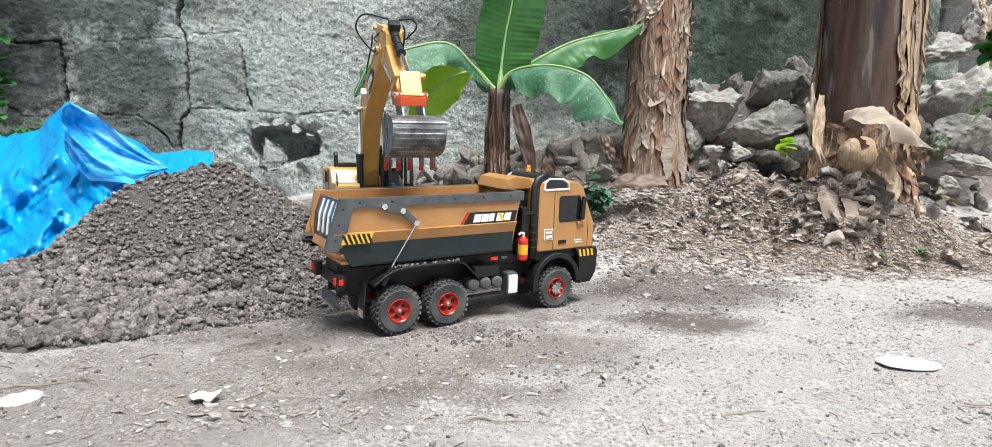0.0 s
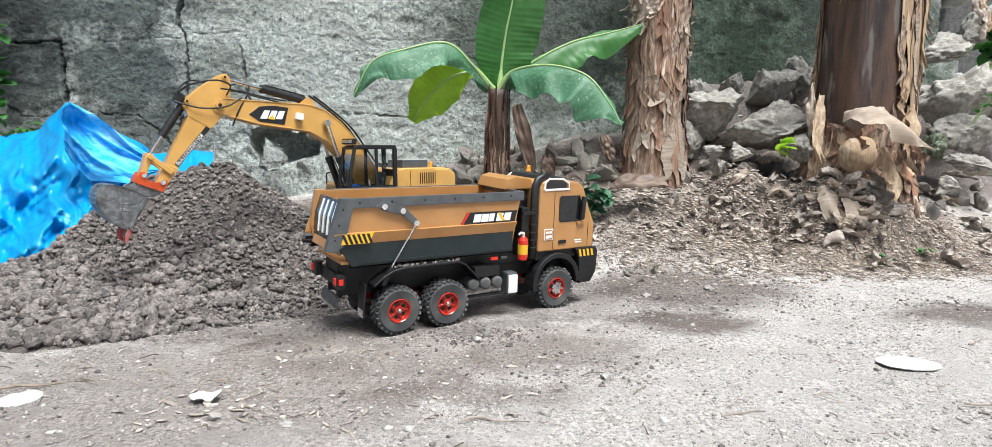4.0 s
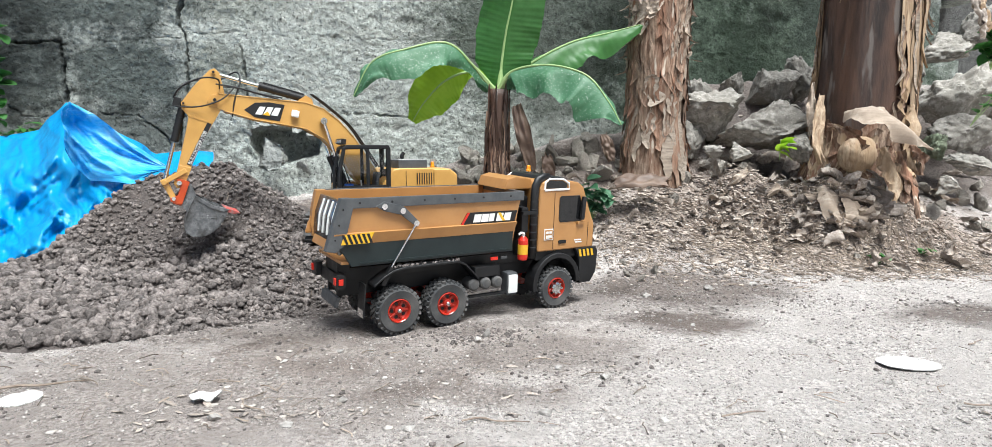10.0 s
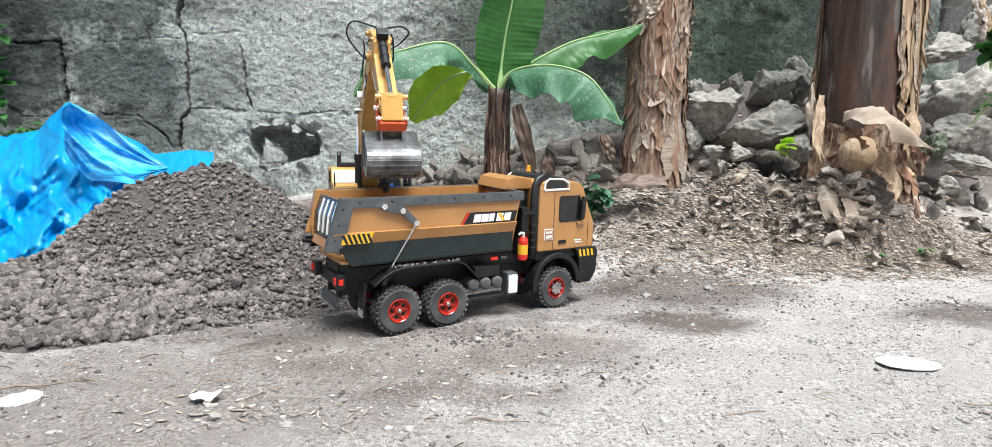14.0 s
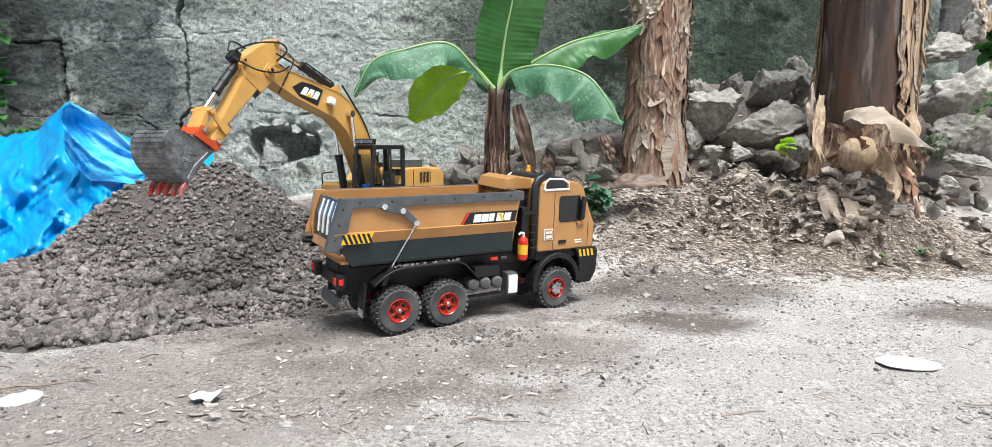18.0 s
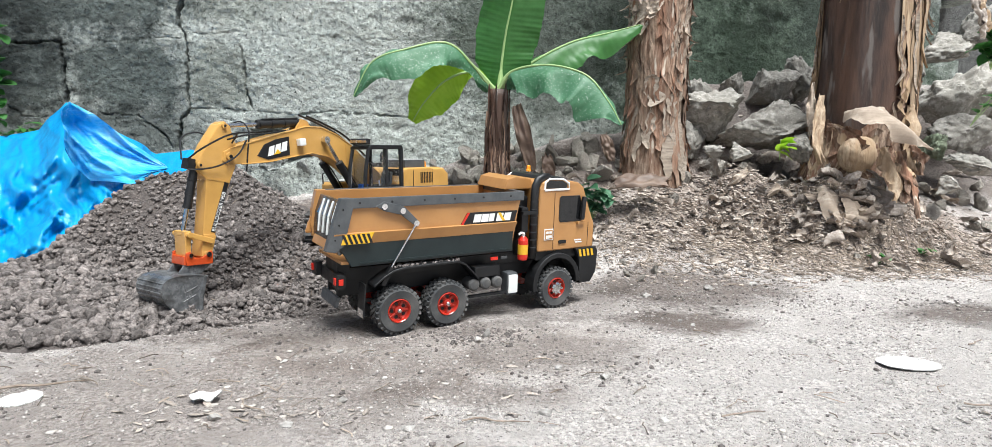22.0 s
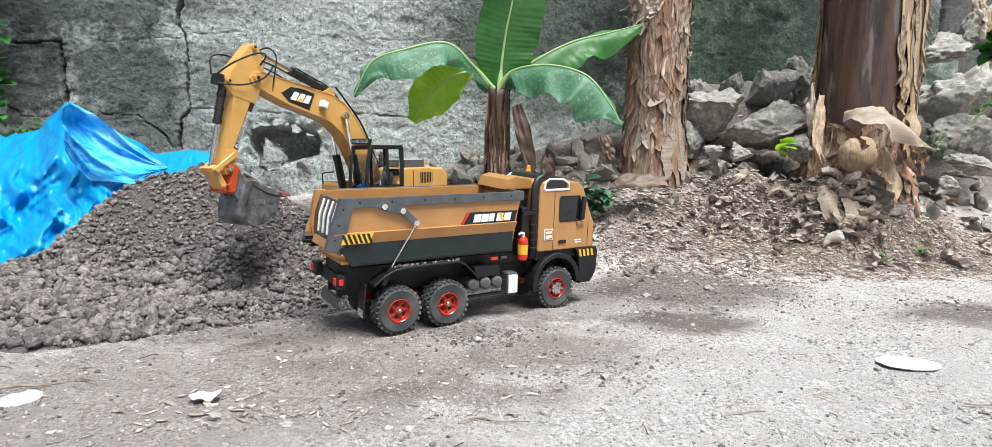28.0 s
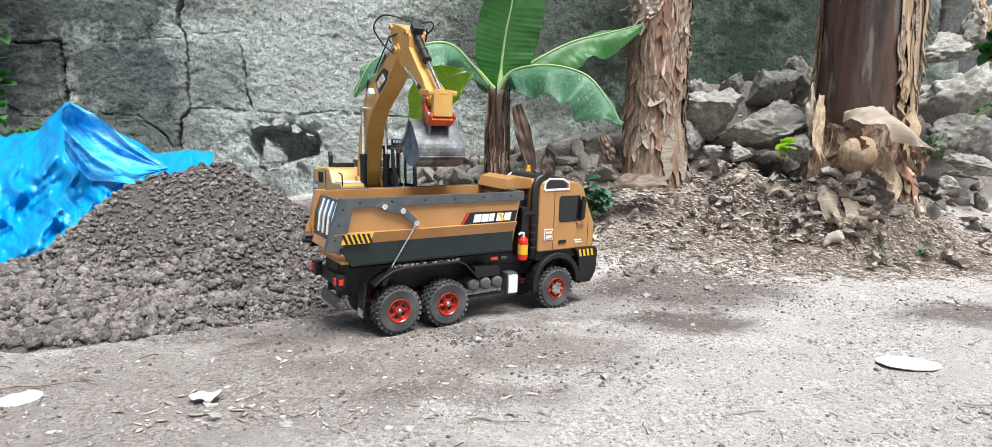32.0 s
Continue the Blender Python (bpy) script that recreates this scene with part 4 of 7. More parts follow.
shoe_bm = box(bmesh.new(), (0.0135, 0.046, 0.004), (0, 0, 0.001), bevel=0.0006, seg=1)
box(shoe_bm, (0.0022, 0.046, 0.005), (0.003, 0, 0.0045))
shoe = None
BASE = Matrix.Rotation(radians(262), 4, "Z")
for sgn in (-1, 1):
    y = sgn * 0.088
    frame_part = q("track_frame", box(bmesh.new(), (0.27, 0.026, 0.036), (0, y, 0.04), bevel=0.006), "steel_grey")
    frame_part.matrix_basis = BASE
    for x, r in ((0.135, 0.031), (-0.135, 0.031)):
        q("idler", lathe(bmesh.new(), [(0.0, -0.012), (0.012, -0.014), (r - 0.006, -0.012), (r, -0.009), (r, 0.009), (r - 0.006, 0.012), (0.012, 0.014), (0.0, 0.014)], 24), "steel_grey").matrix_basis = BASE @ pose(x, y, 0.04)
    for k in range(7):
        q("roller", rod(bmesh.new(), (0, -0.014, 0), (0, 0.014, 0), 0.009, n=14), "black").matrix_basis = BASE @ pose(-0.1 + 0.0333 * k, y, 0.014)
    for x, z, a in track_path(50):
        m = BASE @ pose(x, y, 0.041 + z, 0, a, 0)
        if shoe is None:
            shoe = q("track_shoe", shoe_bm, "rubber", "dusty dark steel track shoe")
            shoe.matrix_basis = m
        else:
            again(shoe, m)
q("centre_frame", box(bmesh.new(), (0.13, 0.15, 0.03), (0, 0, 0.05), bevel=0.008), "steel_grey").matrix_basis = BASE
q("slew_ring", lathe(bmesh.new(), [(0.055, 0.062), (0.055, 0.082), (0.0, 0.082)], 32, "z"), "black")

# upper house, which slews: x forward, y to its left
house = q("house", prism(bmesh.new(), [(0.085, 0.086), (0.085, 0.104), (-0.15, 0.104), (-0.15, 0.086)], -0.098, 0.098, 0.003), "black", "black slewing platform with yellow engine housing")


def h(name, bm, material, label="", smooth=False):
    return part(name, bm, material, house, label, smooth)


h("engine_cover", prism(bmesh.new(), [(-0.01, 0.104), (-0.01, 0.150), (-0.04, 0.186), (-0.06, 0.190), (-0.185, 0.190), (-0.20, 0.18), (-0.205, 0.104)], -0.096, 0.096, 0.006, 3), "yellow", "yellow engine cover")
h("counterweight", prism(bmesh.new(), [(-0.15, 0.088), (-0.15, 0.188), (-0.2, 0.188), (-0.222, 0.172), (-0.224, 0.11), (-0.21, 0.088)], -0.099, 0.099, 0.01, 3), "yellow", "yellow rounded counterweight")
h("side_box", prism(bmesh.new(), [(0.08, 0.104), (0.08, 0.145), (0.07, 0.152), (-0.012, 0.152), (-0.012, 0.104)], -0.096, -0.034, 0.005), "yellow", "yellow tool box beside the boom")
h("tool_box_top", box(bmesh.new(), (0.07, 0.05, 0.004), (0.035, -0.065, 0.154), bevel=0.001), "white")
h("top_grille", box(bmesh.new(), (0.08, 0.08, 0.022), (-0.1, 0.04, 0.2), bevel=0.002), "steel_grey", "grey engine grille")
for k in range(9):
    h("grille_slat", box(bmesh.new(), (0.0045, 0.07, 0.003), (-0.134 + 0.0085 * k, 0.04, 0.2115)), "white")
h("top_grille", box(bmesh.new(), (0.085, 0.05, 0.012), (-0.105, -0.045, 0.196), bevel=0.002), "black")
for sgn in (-1, 1):
    for k in range(9):
        h("louvre", box(bmesh.new(), (0.0022, 0.003, 0.03), (-0.16 + 0.0068 * k, sgn * 0.0965, 0.162)), "black")
    h("side_seam", box(bmesh.new(), (0.0012, 0.002, 0.075), (-0.075, sgn * 0.0963, 0.145)), "black")
    h("side_seam", box(bmesh.new(), (0.0012, 0.002, 0.075), (-0.165, sgn * 0.0963, 0.145)), "black")
h("beacon", lathe(bmesh.new(), [(0.006, 0.190), (0.006, 0.194), (0.0048, 0.195), (0.0045, 0.203), (0.003, 0.206), (0.0, 0.206)], 16, "z"), "amber", "amber beacon").matrix_basis = pose(-0.165, 0.055, 0)
h("exhaust", tube(bmesh.new(), [(-0.12, -0.07, 0.19), (-0.12, -0.07, 0.222), (-0.126, -0.07, 0.23)], 0.006, 12), "black", "black exhaust pipe")
h("mirror_bar", tube(bmesh.new(), bend([(0.075, -0.09, 0.1), (0.078, -0.092, 0.16), (0.074, -0.092, 0.175), (0.04, -0.09, 0.178)], 14), 0.002, 6), "black")
h("side_decal", box(bmesh.new(), (0.05, 0.002, 0.03), (-0.18, -0.0985, 0.135)), "blue")
h("side_decal", box(bmesh.new(), (0.04, 0.0025, 0.012), (-0.18, -0.0987, 0.135)), "white")
h("boom_bracket", prism(bmesh.new(), [(-0.03, 0.1), (-0.014, 0.168), (0.012, 0.168), (0.075, 0.1)], -0.032, -0.026, 0.001), "yellow")
h("boom_bracket", prism(bmesh.new(), [(-0.03, 0.1), (-0.014, 0.168), (0.012, 0.168), (0.075, 0.1)], 0.026, 0.032, 0.001), "yellow")
h("red_stripe", box(bmesh.new(), (0.003, 0.12, 0.01), (-0.2245, 0, 0.12)), "red")

# operator's cab, on the house's left
CX, CY = 0.035, 0.068
cabin = q("cab", box(bmesh.new(), (0.128, 0.066, 0.012), (CX, CY, 0.11), bevel=0.003), "black", "black open-framed operator's cab")


def cpart(name, bm, material, label=""):
    return part(name, bm, material, cabin, label)


x0, x1, ya, yb, zb, zt = CX - 0.066, CX + 0.064, CY - 0.033, CY + 0.033, 0.112, 0.246
cpart("roof", prism(bmesh.new(), [(x0 - 0.002, zt - 0.006), (x0 + 0.004, zt + 0.004), (x1 - 0.02, zt + 0.004), (x1 - 0.008, zt - 0.002), (x1 - 0.006, zt - 0.008)], ya - 0.001, yb + 0.001, 0.003), "black")
for y in (ya + 0.004, yb - 0.004):
    cpart("pillar", tube(bmesh.new(), [(x0 + 0.004, y, zb), (x0 + 0.004, y, zt - 0.004)], 0.0065, 8), "black")
    cpart("pillar", tube(bmesh.new(), [(CX - 0.008, y, zb), (CX - 0.008, y, zt - 0.004)], 0.0045, 8), "black")
    cpart("pillar", tube(bmesh.new(), bend([(x1 - 0.002, y, zb), (x1 + 0.001, y, zb + 0.06), (x1 - 0.012, y, zt - 0.004)], 10), 0.0048, 8), "black")
    cpart("sill", box(bmesh.new(), (0.114, 0.004, 0.034), (CX, y, 0.13), bevel=0.001), "black")
cpart("front_sill", box(bmesh.new(), (0.005, 0.056, 0.02), (x1, CY, 0.122), bevel=0.001), "black")
cpart("back_panel", box(bmesh.new(), (0.004, 0.056, 0.075), (x0 + 0.003, CY, 0.15), bevel=0.001), "black")
for y in (ya + 0.003, yb - 0.003):
    cpart("glass", box(bmesh.new(), (0.045, 0.0015, 0.075), (CX - 0.03, y, 0.19)), "clear_glass", "clear side pane")
    cpart("glass", box(bmesh.new(), (0.052, 0.0015, 0.09), (CX + 0.022, y, 0.18)), "clear_glass", "clear door pane")
cpart("glass", box(bmesh.new(), (0.0015, 0.05, 0.095), (x1 - 0.004, CY, 0.18), (0, -4, 0)), "clear_glass", "clear front pane")
cpart("light_bar", box(bmesh.new(), (0.012, 0.06, 0.014), (x1 - 0.012, CY, zt + 0.012), (0, -10, 0), 0.002), "black", "black light bar on the cab roof")
for k in range(8):
    cpart("light_cell", box(bmesh.new(), (0.003, 0.0058, 0.008), (x1 - 0.005, CY - 0.0255 + 0.0073 * k, zt + 0.0125), (0, -10, 0), 0.0008), "chrome")
cpart("seat", box(bmesh.new(), (0.03, 0.034, 0.016), (CX - 0.02, CY, 0.132), bevel=0.005), "blue", "blue seat")
cpart("seat_back", box(bmesh.new(), (0.010, 0.034, 0.045), (CX - 0.036, CY, 0.158), (0, -8, 0), 0.004), "steel_grey")
cpart("console", box(bmesh.new(), (0.022, 0.014, 0.03), (CX + 0.03, CY - 0.018, 0.135), bevel=0.003), "blue")
cpart("joystick", rod(bmesh.new(), (CX + 0.005, CY + 0.018, 0.13), (CX + 0.008, CY + 0.018, 0.16), 0.002, n=8), "white")

# boom, in its own frame: foot pin at 0, x towards the stick's pin
BOOM = [(-0.018, 0.006), (-0.012, 0.022), (0.05, 0.056), (0.10, 0.083), (0.15, 0.101), (0.20, 0.109), (0.245, 0.101), (0.34, 0.058), (0.43, 0.018), (0.444, 0.008), (0.444, -0.012), (0.432, -0.018), (0.40, -0.012), (0.33, 0.004), (0.27, 0.025), (0.215, 0.043), (0.165, 0.042), (0.11, 0.022), (0.05, -0.010), (0.01, -0.022), (-0.012, -0.016)]
LB = 0.431
boom = q("boom", prism(bmesh.new(), BOOM, -0.021, 0.021, 0.0022, 2), "yellow", "curved yellow boom")
for sgn in (-1, 1):
    part("boom_flange", tube(bmesh.new(), [(x, sgn * 0.0212, z) for x, z in BOOM[1:9]], 0.0016, 6), "yellow", boom)
    part("boom_flange", tube(bmesh.new(), [(x, sgn * 0.0212, z) for x, z in BOOM[12:20]], 0.0016, 6), "yellow", boom)
    lg = part("emblem_plate", prism(bmesh.new(), [(0.279, 0.028), (0.287, 0.070), (0.322, 0.057), (0.350, 0.040), (0.364, 0.012), (0.335, 0.008)], *sorted((sgn * 0.0222, sgn * 0.0205)), 0.0004, 1), "black", boom, "black emblem plate with plain white marks")
    for k in range(3):
        x = 0.290 + 0.0165 * k
        z = 0.047 - 0.0078 * k
        part("emblem_mark", prism(bmesh.new(), [(x, z - 0.010), (x + 0.0145, z - 0.0165), (x + 0.0135, z + 0.0055), (x + 0.001, z + 0.0115)], *sorted((sgn * 0.0232, sgn * 0.0219))), "white", boom)
    part("emblem_mark", prism(bmesh.new(), [(0.305, 0.0285), (0.322, 0.0215), (0.315, 0.0355)], *sorted((sgn * 0.0238, sgn * 0.022))), "hazard_yellow", boom)
    part("work_light", box(bmesh.new(), (0.018, 0.014, 0.017), (0.256, sgn * 0.0285, 0.062), (0, 16, 0), 0.003), "white", boom, "white square work light")
    part("boom_pin", rod(bmesh.new(), (0.187, sgn * 0.018, 0.080), (0.187, sgn * 0.035, 0.080), 0.0075, n=18), "chrome", boom, "silver boom cylinder pin")
    part("pin_cap", rod(bmesh.new(), (LB, sgn * 0.02, 0), (LB, sgn * 0.0275, 0), 0.0085, n=18), "yellow", boom)
    part("pin_bolt", rod(bmesh.new(), (LB, sgn * 0.0275, 0), (LB, sgn * 0.0292, 0), 0.004, n=10), "black", boom)
    part("weld_plate", prism(bmesh.new(), [(0.10, 0.024), (0.104, 0.024), (0.118, 0.082), (0.114, 0.082)], *sorted((sgn * 0.0222, sgn * 0.0207))), "yellow", boom)
    part("cylinder_lug", prism(bmesh.new(), [(0.218, 0.100), (0.234, 0.118), (0.252, 0.119), (0.268, 0.086), (0.235, 0.088)], *sorted((sgn * 0.008, sgn * 0.013)), 0.001), "yellow", boom)
part("hose", tube(bmesh.new(), bend([(0.0, 0.012, 0.045), (0.06, 0.012, 0.077), (0.12, 0.012, 0.106), (0.19, 0.012, 0.122), (0.24, 0.016, 0.128)], 30), 0.0026, 7), "black", boom, "black hydraulic hose")
part("hose", tube(bmesh.new(), bend([(0.0, -0.012, 0.045), (0.06, -0.012, 0.078), (0.12, -0.012, 0.108), (0.19, -0.012, 0.124), (0.24, -0.016, 0.132)], 30), 0.0026, 7), "black", boom, "black hydraulic hose")
for y, zz in ((0.024, 0.0), (-0.024, 0.004)):
    part("hose", tube(bmesh.new(), bend([(0.30, y, 0.082), (0.345, y * 1.05, 0.066 + zz), (0.40, y * 1.05, 0.052 + zz), (0.445, y * 1.3, 0.034)], 26), 0.0019, 6), "black", boom, "thin black hydraulic hose")

def letters(text, size, m):
    """Raised lettering as a bmesh."""
    cu = bpy.data.curves.new("lettering", "FONT")
    cu.body, cu.size, cu.extrude = text, size, 0.0003
    ob = new("lettering", cu)
    me = bpy.data.meshes.new_from_object(ob)
    bpy.data.objects.remove(ob)
    bm = bmesh.new()
    bm.from_mesh(me)
    bmesh.ops.transform(bm, matrix=m, verts=bm.verts)
    return bm


# stick, in its own frame: boom pin at 0, x towards the bucket pin
LS = 0.213
STICK = [(-0.070, 0.027), (-0.065, 0.013), (-0.022, -0.016), (0.0, -0.021), (0.02, -0.021), (0.06, -0.016), (0.10, -0.0115), (0.165, -0.0105), (0.2, -0.011), (0.222, -0.011), (0.227, 0.0), (0.220, 0.010), (0.18, 0.0155), (0.097, 0.0295), (0.060, 0.037), (0.048, 0.058), (0.032, 0.062), (-0.010, 0.053), (-0.060, 0.036)]
stick = q("stick", prism(bmesh.new(), STICK, -0.018, 0.018, 0.0022, 2), "yellow", "yellow stick with a lettered strip")
for sgn in (-1, 1):
    part("letter_strip", prism(bmesh.new(), [(0.056, -0.0145), (0.166, -0.0090), (0.166, 0.0010), (0.056, -0.0045)], *sorted((sgn * 0.0186, sgn * 0.0176))), "black", stick)
    part("lettering", letters("BULLDOZER1908", 0.0115, pose(0.164, 0.0188, -0.0078, 90, 3, 180) if sgn > 0 else pose(0.058, -0.0188, -0.0130, 90, -3, 0)), "white", stick, "white printed lettering")
    part("stick_rib", prism(bmesh.new(), [(0.052, -0.016), (0.054, -0.016), (0.060, 0.036), (0.058, 0.036)], *sorted((sgn * 0.0192, sgn * 0.0176))), "yellow", stick)
    part("stick_cheek", prism(bmesh.new(), [(0.170, -0.012), (0.218, -0.012), (0.227, 0.0), (0.219, 0.010), (0.174, 0.016)], *sorted((sgn * 0.0205, sgn * 0.0176)), 0.0008, 1), "yellow", stick)
    for x, z, r in ((-0.06, 0.026, 0.0058), (0.036, 0.058, 0.0052), (LS, 0.0, 0.0062), (0.184, 0.001, 0.0054)):
        part("pin", rod(bmesh.new(), (x, sgn * 0.017, z), (x, sgn * 0.0235, z), r, n=16), "yellow", stick)
        part("pin_bolt", rod(bmesh.new(), (x, sgn * 0.0235, z), (x, sgn * 0.025, z), r * 0.5, n=10), "black", stick)
part("hose", tube(bmesh.new(), bend([(-0.045, 0.026, -0.028), (-0.012, 0.03, -0.016), (0.012, 0.03, 0.004), (0.032, 0.026, 0.03), (0.046, 0.022, 0.062), (0.05, 0.016, 0.078)], 26), 0.0019, 6), "black", stick, "thin black hydraulic hose")
part("hose", tube(bmesh.new(), bend([(-0.03, 0.02, 0.0), (-0.045, 0.05, 0.012), (-0.03, 0.066, 0.045), (0.005, 0.045, 0.075), (0.03, 0.012, 0.082)], 26), 0.0019, 6), "black", stick, "looped black hydraulic hose")
part("hose", tube(bmesh.new(), bend([(0.0, -0.024, -0.01), (-0.03, -0.045, 0.0), (-0.045, -0.066, 0.03), (-0.02, -0.055, 0.07), (0.03, -0.012, 0.082)], 26), 0.0019, 6), "black", stick, "looped black hydraulic hose")
part("hose", tube(bmesh.new(), bend([(-0.02, -0.019, 0.03), (-0.062, -0.02, 0.0), (-0.086, -0.006, -0.02), (-0.07, 0.014, -0.035), (-0.02, 0.022, -0.04), (0.02, 0.018, -0.05)], 26), 0.0019, 6), "black", stick, "looped black hydraulic hose")

# bucket with its quick coupler, in its own frame: stick pin at 0, x towards the teeth
bucket = None
BW = 0.051
SHELL = [(0.041, 0.017), (0.037, 0.050), (0.039, 0.088), (0.050, 0.106), (0.072, 0.109), (0.094, 0.097), (0.110, 0.074), (0.117, 0.048), (0.118, 0.026)]


def bucket_shell():
    bm = bmesh.new()
    pts = [v for v in bend([(x, 0, z) for x, z in SHELL], 26)]
    rings = []
    for i, v in enumerate(pts):
        d = (pts[min(i + 1, 26)] - pts[max(i - 1, 0)]).normalized()
        nrm = Vector((d.z, 0, -d.x))
        rings.append([bm.verts.new((v.x + nrm.x * t, y, v.z + nrm.z * t)) for t in (0.0, 0.003) for y in (-BW, BW)])
    for a, b in zip(rings, rings[1:]):
        bm.faces.new((a[0], a[1], b[1], b[0]))
        bm.faces.new((a[2], b[2], b[3], a[3]))
        bm.faces.new((a[0], b[0], b[2], a[2]))
        bm.faces.new((a[1], a[3], b[3], b[1]))
    for a in (rings[0], rings[-1]):
        bm.faces.new((a[0], a[2], a[3], a[1]))
    return bm


bucket = q("bucket", bucket_shell(), "bucket_steel", "scratched grey steel digging bucket", smooth=False)
for sgn in (-1, 1):
    part("side_plate", prism(bmesh.new(), SHELL, *sorted((sgn * BW, sgn * (BW - 0.003))), 0.0006, 1), "bucket_steel", bucket, "grey steel side plate")
    part("wear_edge", prism(bmesh.new(), [(0.040, 0.015), (0.042, 0.024), (0.080, 0.034), (0.110, 0.034), (0.120, 0.024), (0.082, 0.026)], *sorted((sgn * (BW + 0.0025), sgn * (BW - 0.004))), 0.0006, 1), "bucket_steel", bucket)
    for (ax, az), (bx, bz) in (((0.060, 0.036), (0.072, 0.062)), ((0.078, 0.040), (0.090, 0.066)), ((0.096, 0.042), (0.104, 0.062)), ((0.052, 0.066), (0.100, 0.052))):
        part("side_rib", rod(bmesh.new(), (ax, sgn * (BW + 0.0004), az), (bx, sgn * (BW + 0.0001), bz), 0.0008, n=6), "bucket_steel", bucket)
    part("ear", prism(bmesh.new(), [(-0.008, -0.006), (0.0, -0.010), (0.020, -0.009), (0.021, 0.046), (0.008, 0.049), (-0.004, 0.048), (-0.008, 0.040), (0.006, 0.030), (0.006, 0.012)], *sorted((sgn * 0.028, sgn * 0.023)), 0.001), "coupler_red", bucket, "orange-red quick coupler plate")
    part("mount_lug", prism(bmesh.new(), [(0.014, -0.004), (0.024, -0.006), (0.043, 0.016), (0.040, 0.064), (0.024, 0.052), (0.014, 0.048)], *sorted((sgn * 0.0225, sgn * 0.0185)), 0.001), "bucket_steel", bucket, "steel mounting lug")
    part("coupler_pin", rod(bmesh.new(), (0.0, sgn * 0.02, 0), (0.0, sgn * 0.031, 0), 0.0055, n=14), "chrome", bucket)
    part("coupler_pin", rod(bmesh.new(), (0.0, sgn * 0.02, 0.039), (0.0, sgn * 0.031, 0.039), 0.0045, n=14), "chrome", bucket)
part("coupler", box(bmesh.new(), (0.010, 0.046, 0.050), (0.014, 0, 0.02), bevel=0.003), "coupler_red", bucket, "orange-red quick coupler block")
part("coupler_lip", box(bmesh.new(), (0.018, 0.050, 0.008), (0.011, 0, 0.047), bevel=0.002), "coupler_red", bucket)
part("fold_line", box(bmesh.new(), (0.0016, 2 * BW, 0.0022), (0.0495, 0, 0.1065), (0, 40, 0), 0.0005, 1), "bucket_steel", bucket)
pts = bend([(x, 0, z) for x, z in SHELL], 60)
for k in range(11):
    v, w_ = pts[26 + 3 * k], pts[27 + 3 * k]
    part("wear_bar", box(bmesh.new(), (0.0032, 2 * BW - 0.010, 0.0030), (v.x, 0, v.z), (0, math.degrees(math.atan2(v.z - w_.z, w_.x - v.x)), 0), 0.0007, 1), "bucket_steel", bucket)
part("lip", box(bmesh.new(), (0.014, 2 * BW, 0.005), (0.113, 0, 0.026), (0, -2, 0), 0.001), "bucket_steel", bucket)
for k in range(5):
    y = -0.0465 + 0.02325 * k
    part("tooth", prism(bmesh.new(), [(0.106, 0.032), (0.108, 0.022), (0.144, 0.023), (0.147, 0.026), (0.130, 0.033)], y - 0.0045, y + 0.0045, 0.0012, 1), "tooth_red", bucket, "worn red bucket tooth")

# hydraulic rams: barrels and rods, each with its pin at 0 and its length along x
boom_barrel = q("boom_cylinder", rod(bmesh.new(), (0, 0, 0), (0.115, 0, 0), 0.0088, n=18), "black", "black boom cylinder")
part("gland", rod(bmesh.new(), (0.108, 0, 0), (0.122, 0, 0), 0.0102, n=18), "black", boom_barrel)
part("hose", tube(bmesh.new(), bend([(0.012, 0, 0.012), (0.05, 0, 0.014), (0.1, 0, 0.012), (0.112, 0, 0.008)], 10), 0.0016, 6), "black", boom_barrel)
boom_rod = q("boom_rod", rod(bmesh.new(), (0, 0, 0), (0.125, 0, 0), 0.0042, n=14), "chrome", "chrome boom rod")
part("rod_eye", rod(bmesh.new(), (0, -0.006, 0), (0, 0.006, 0), 0.0085, n=18), "chrome", boom_rod)
boom_barrel2, boom_rod2 = again(boom_barrel, Matrix()), again(boom_rod, Matrix())
for a, b in ((boom_barrel, boom_barrel2), (boom_rod, boom_rod2)):
    for c in a.children:
        again(c, c.matrix_basis.copy(), b)
stick_barrel = q("stick_cylinder", rod(bmesh.new(), (0, 0, 0), (0.118, 0, 0), 0.0095, n=18), "black", "black stick cylinder")
for x in (0.01, 0.045, 0.08, 0.112):
    part("clamp", rod(bmesh.new(), (x - 0.003, 0, 0), (x + 0.003, 0, 0), 0.0108, n=18), "black", stick_barrel)
part("side_pipe", tube(bmesh.new(), [(0.01, 0.006, 0.0105), (0.11, 0.006, 0.0105)], 0.0018, 6), "black", stick_barrel)
stick_rod = q("stick_rod", rod(bmesh.new(), (0, 0, 0), (0.125, 0, 0), 0.0046, n=14), "chrome", "chrome stick rod")
part("rod_eye", rod(bmesh.new(), (0, -0.009, 0), (0, 0.009, 0), 0.0085, n=18), "yellow", stick_rod)
bucket_barrel = q("bucket_cylinder", rod(bmesh.new(), (-0.006, 0, 0), (0.092, 0, 0), 0.0085, n=18), "black", "black bucket cylinder")
for x in (0.0, 0.03, 0.06, 0.088):
    part("clamp", rod(bmesh.new(), (x - 0.003, 0, 0), (x + 0.003, 0, 0), 0.0098, n=18), "black", bucket_barrel)
part("valve_block", box(bmesh.new(), (0.022, 0.024, 0.016), (0.0, 0, 0.014), bevel=0.002), "black", bucket_barrel)
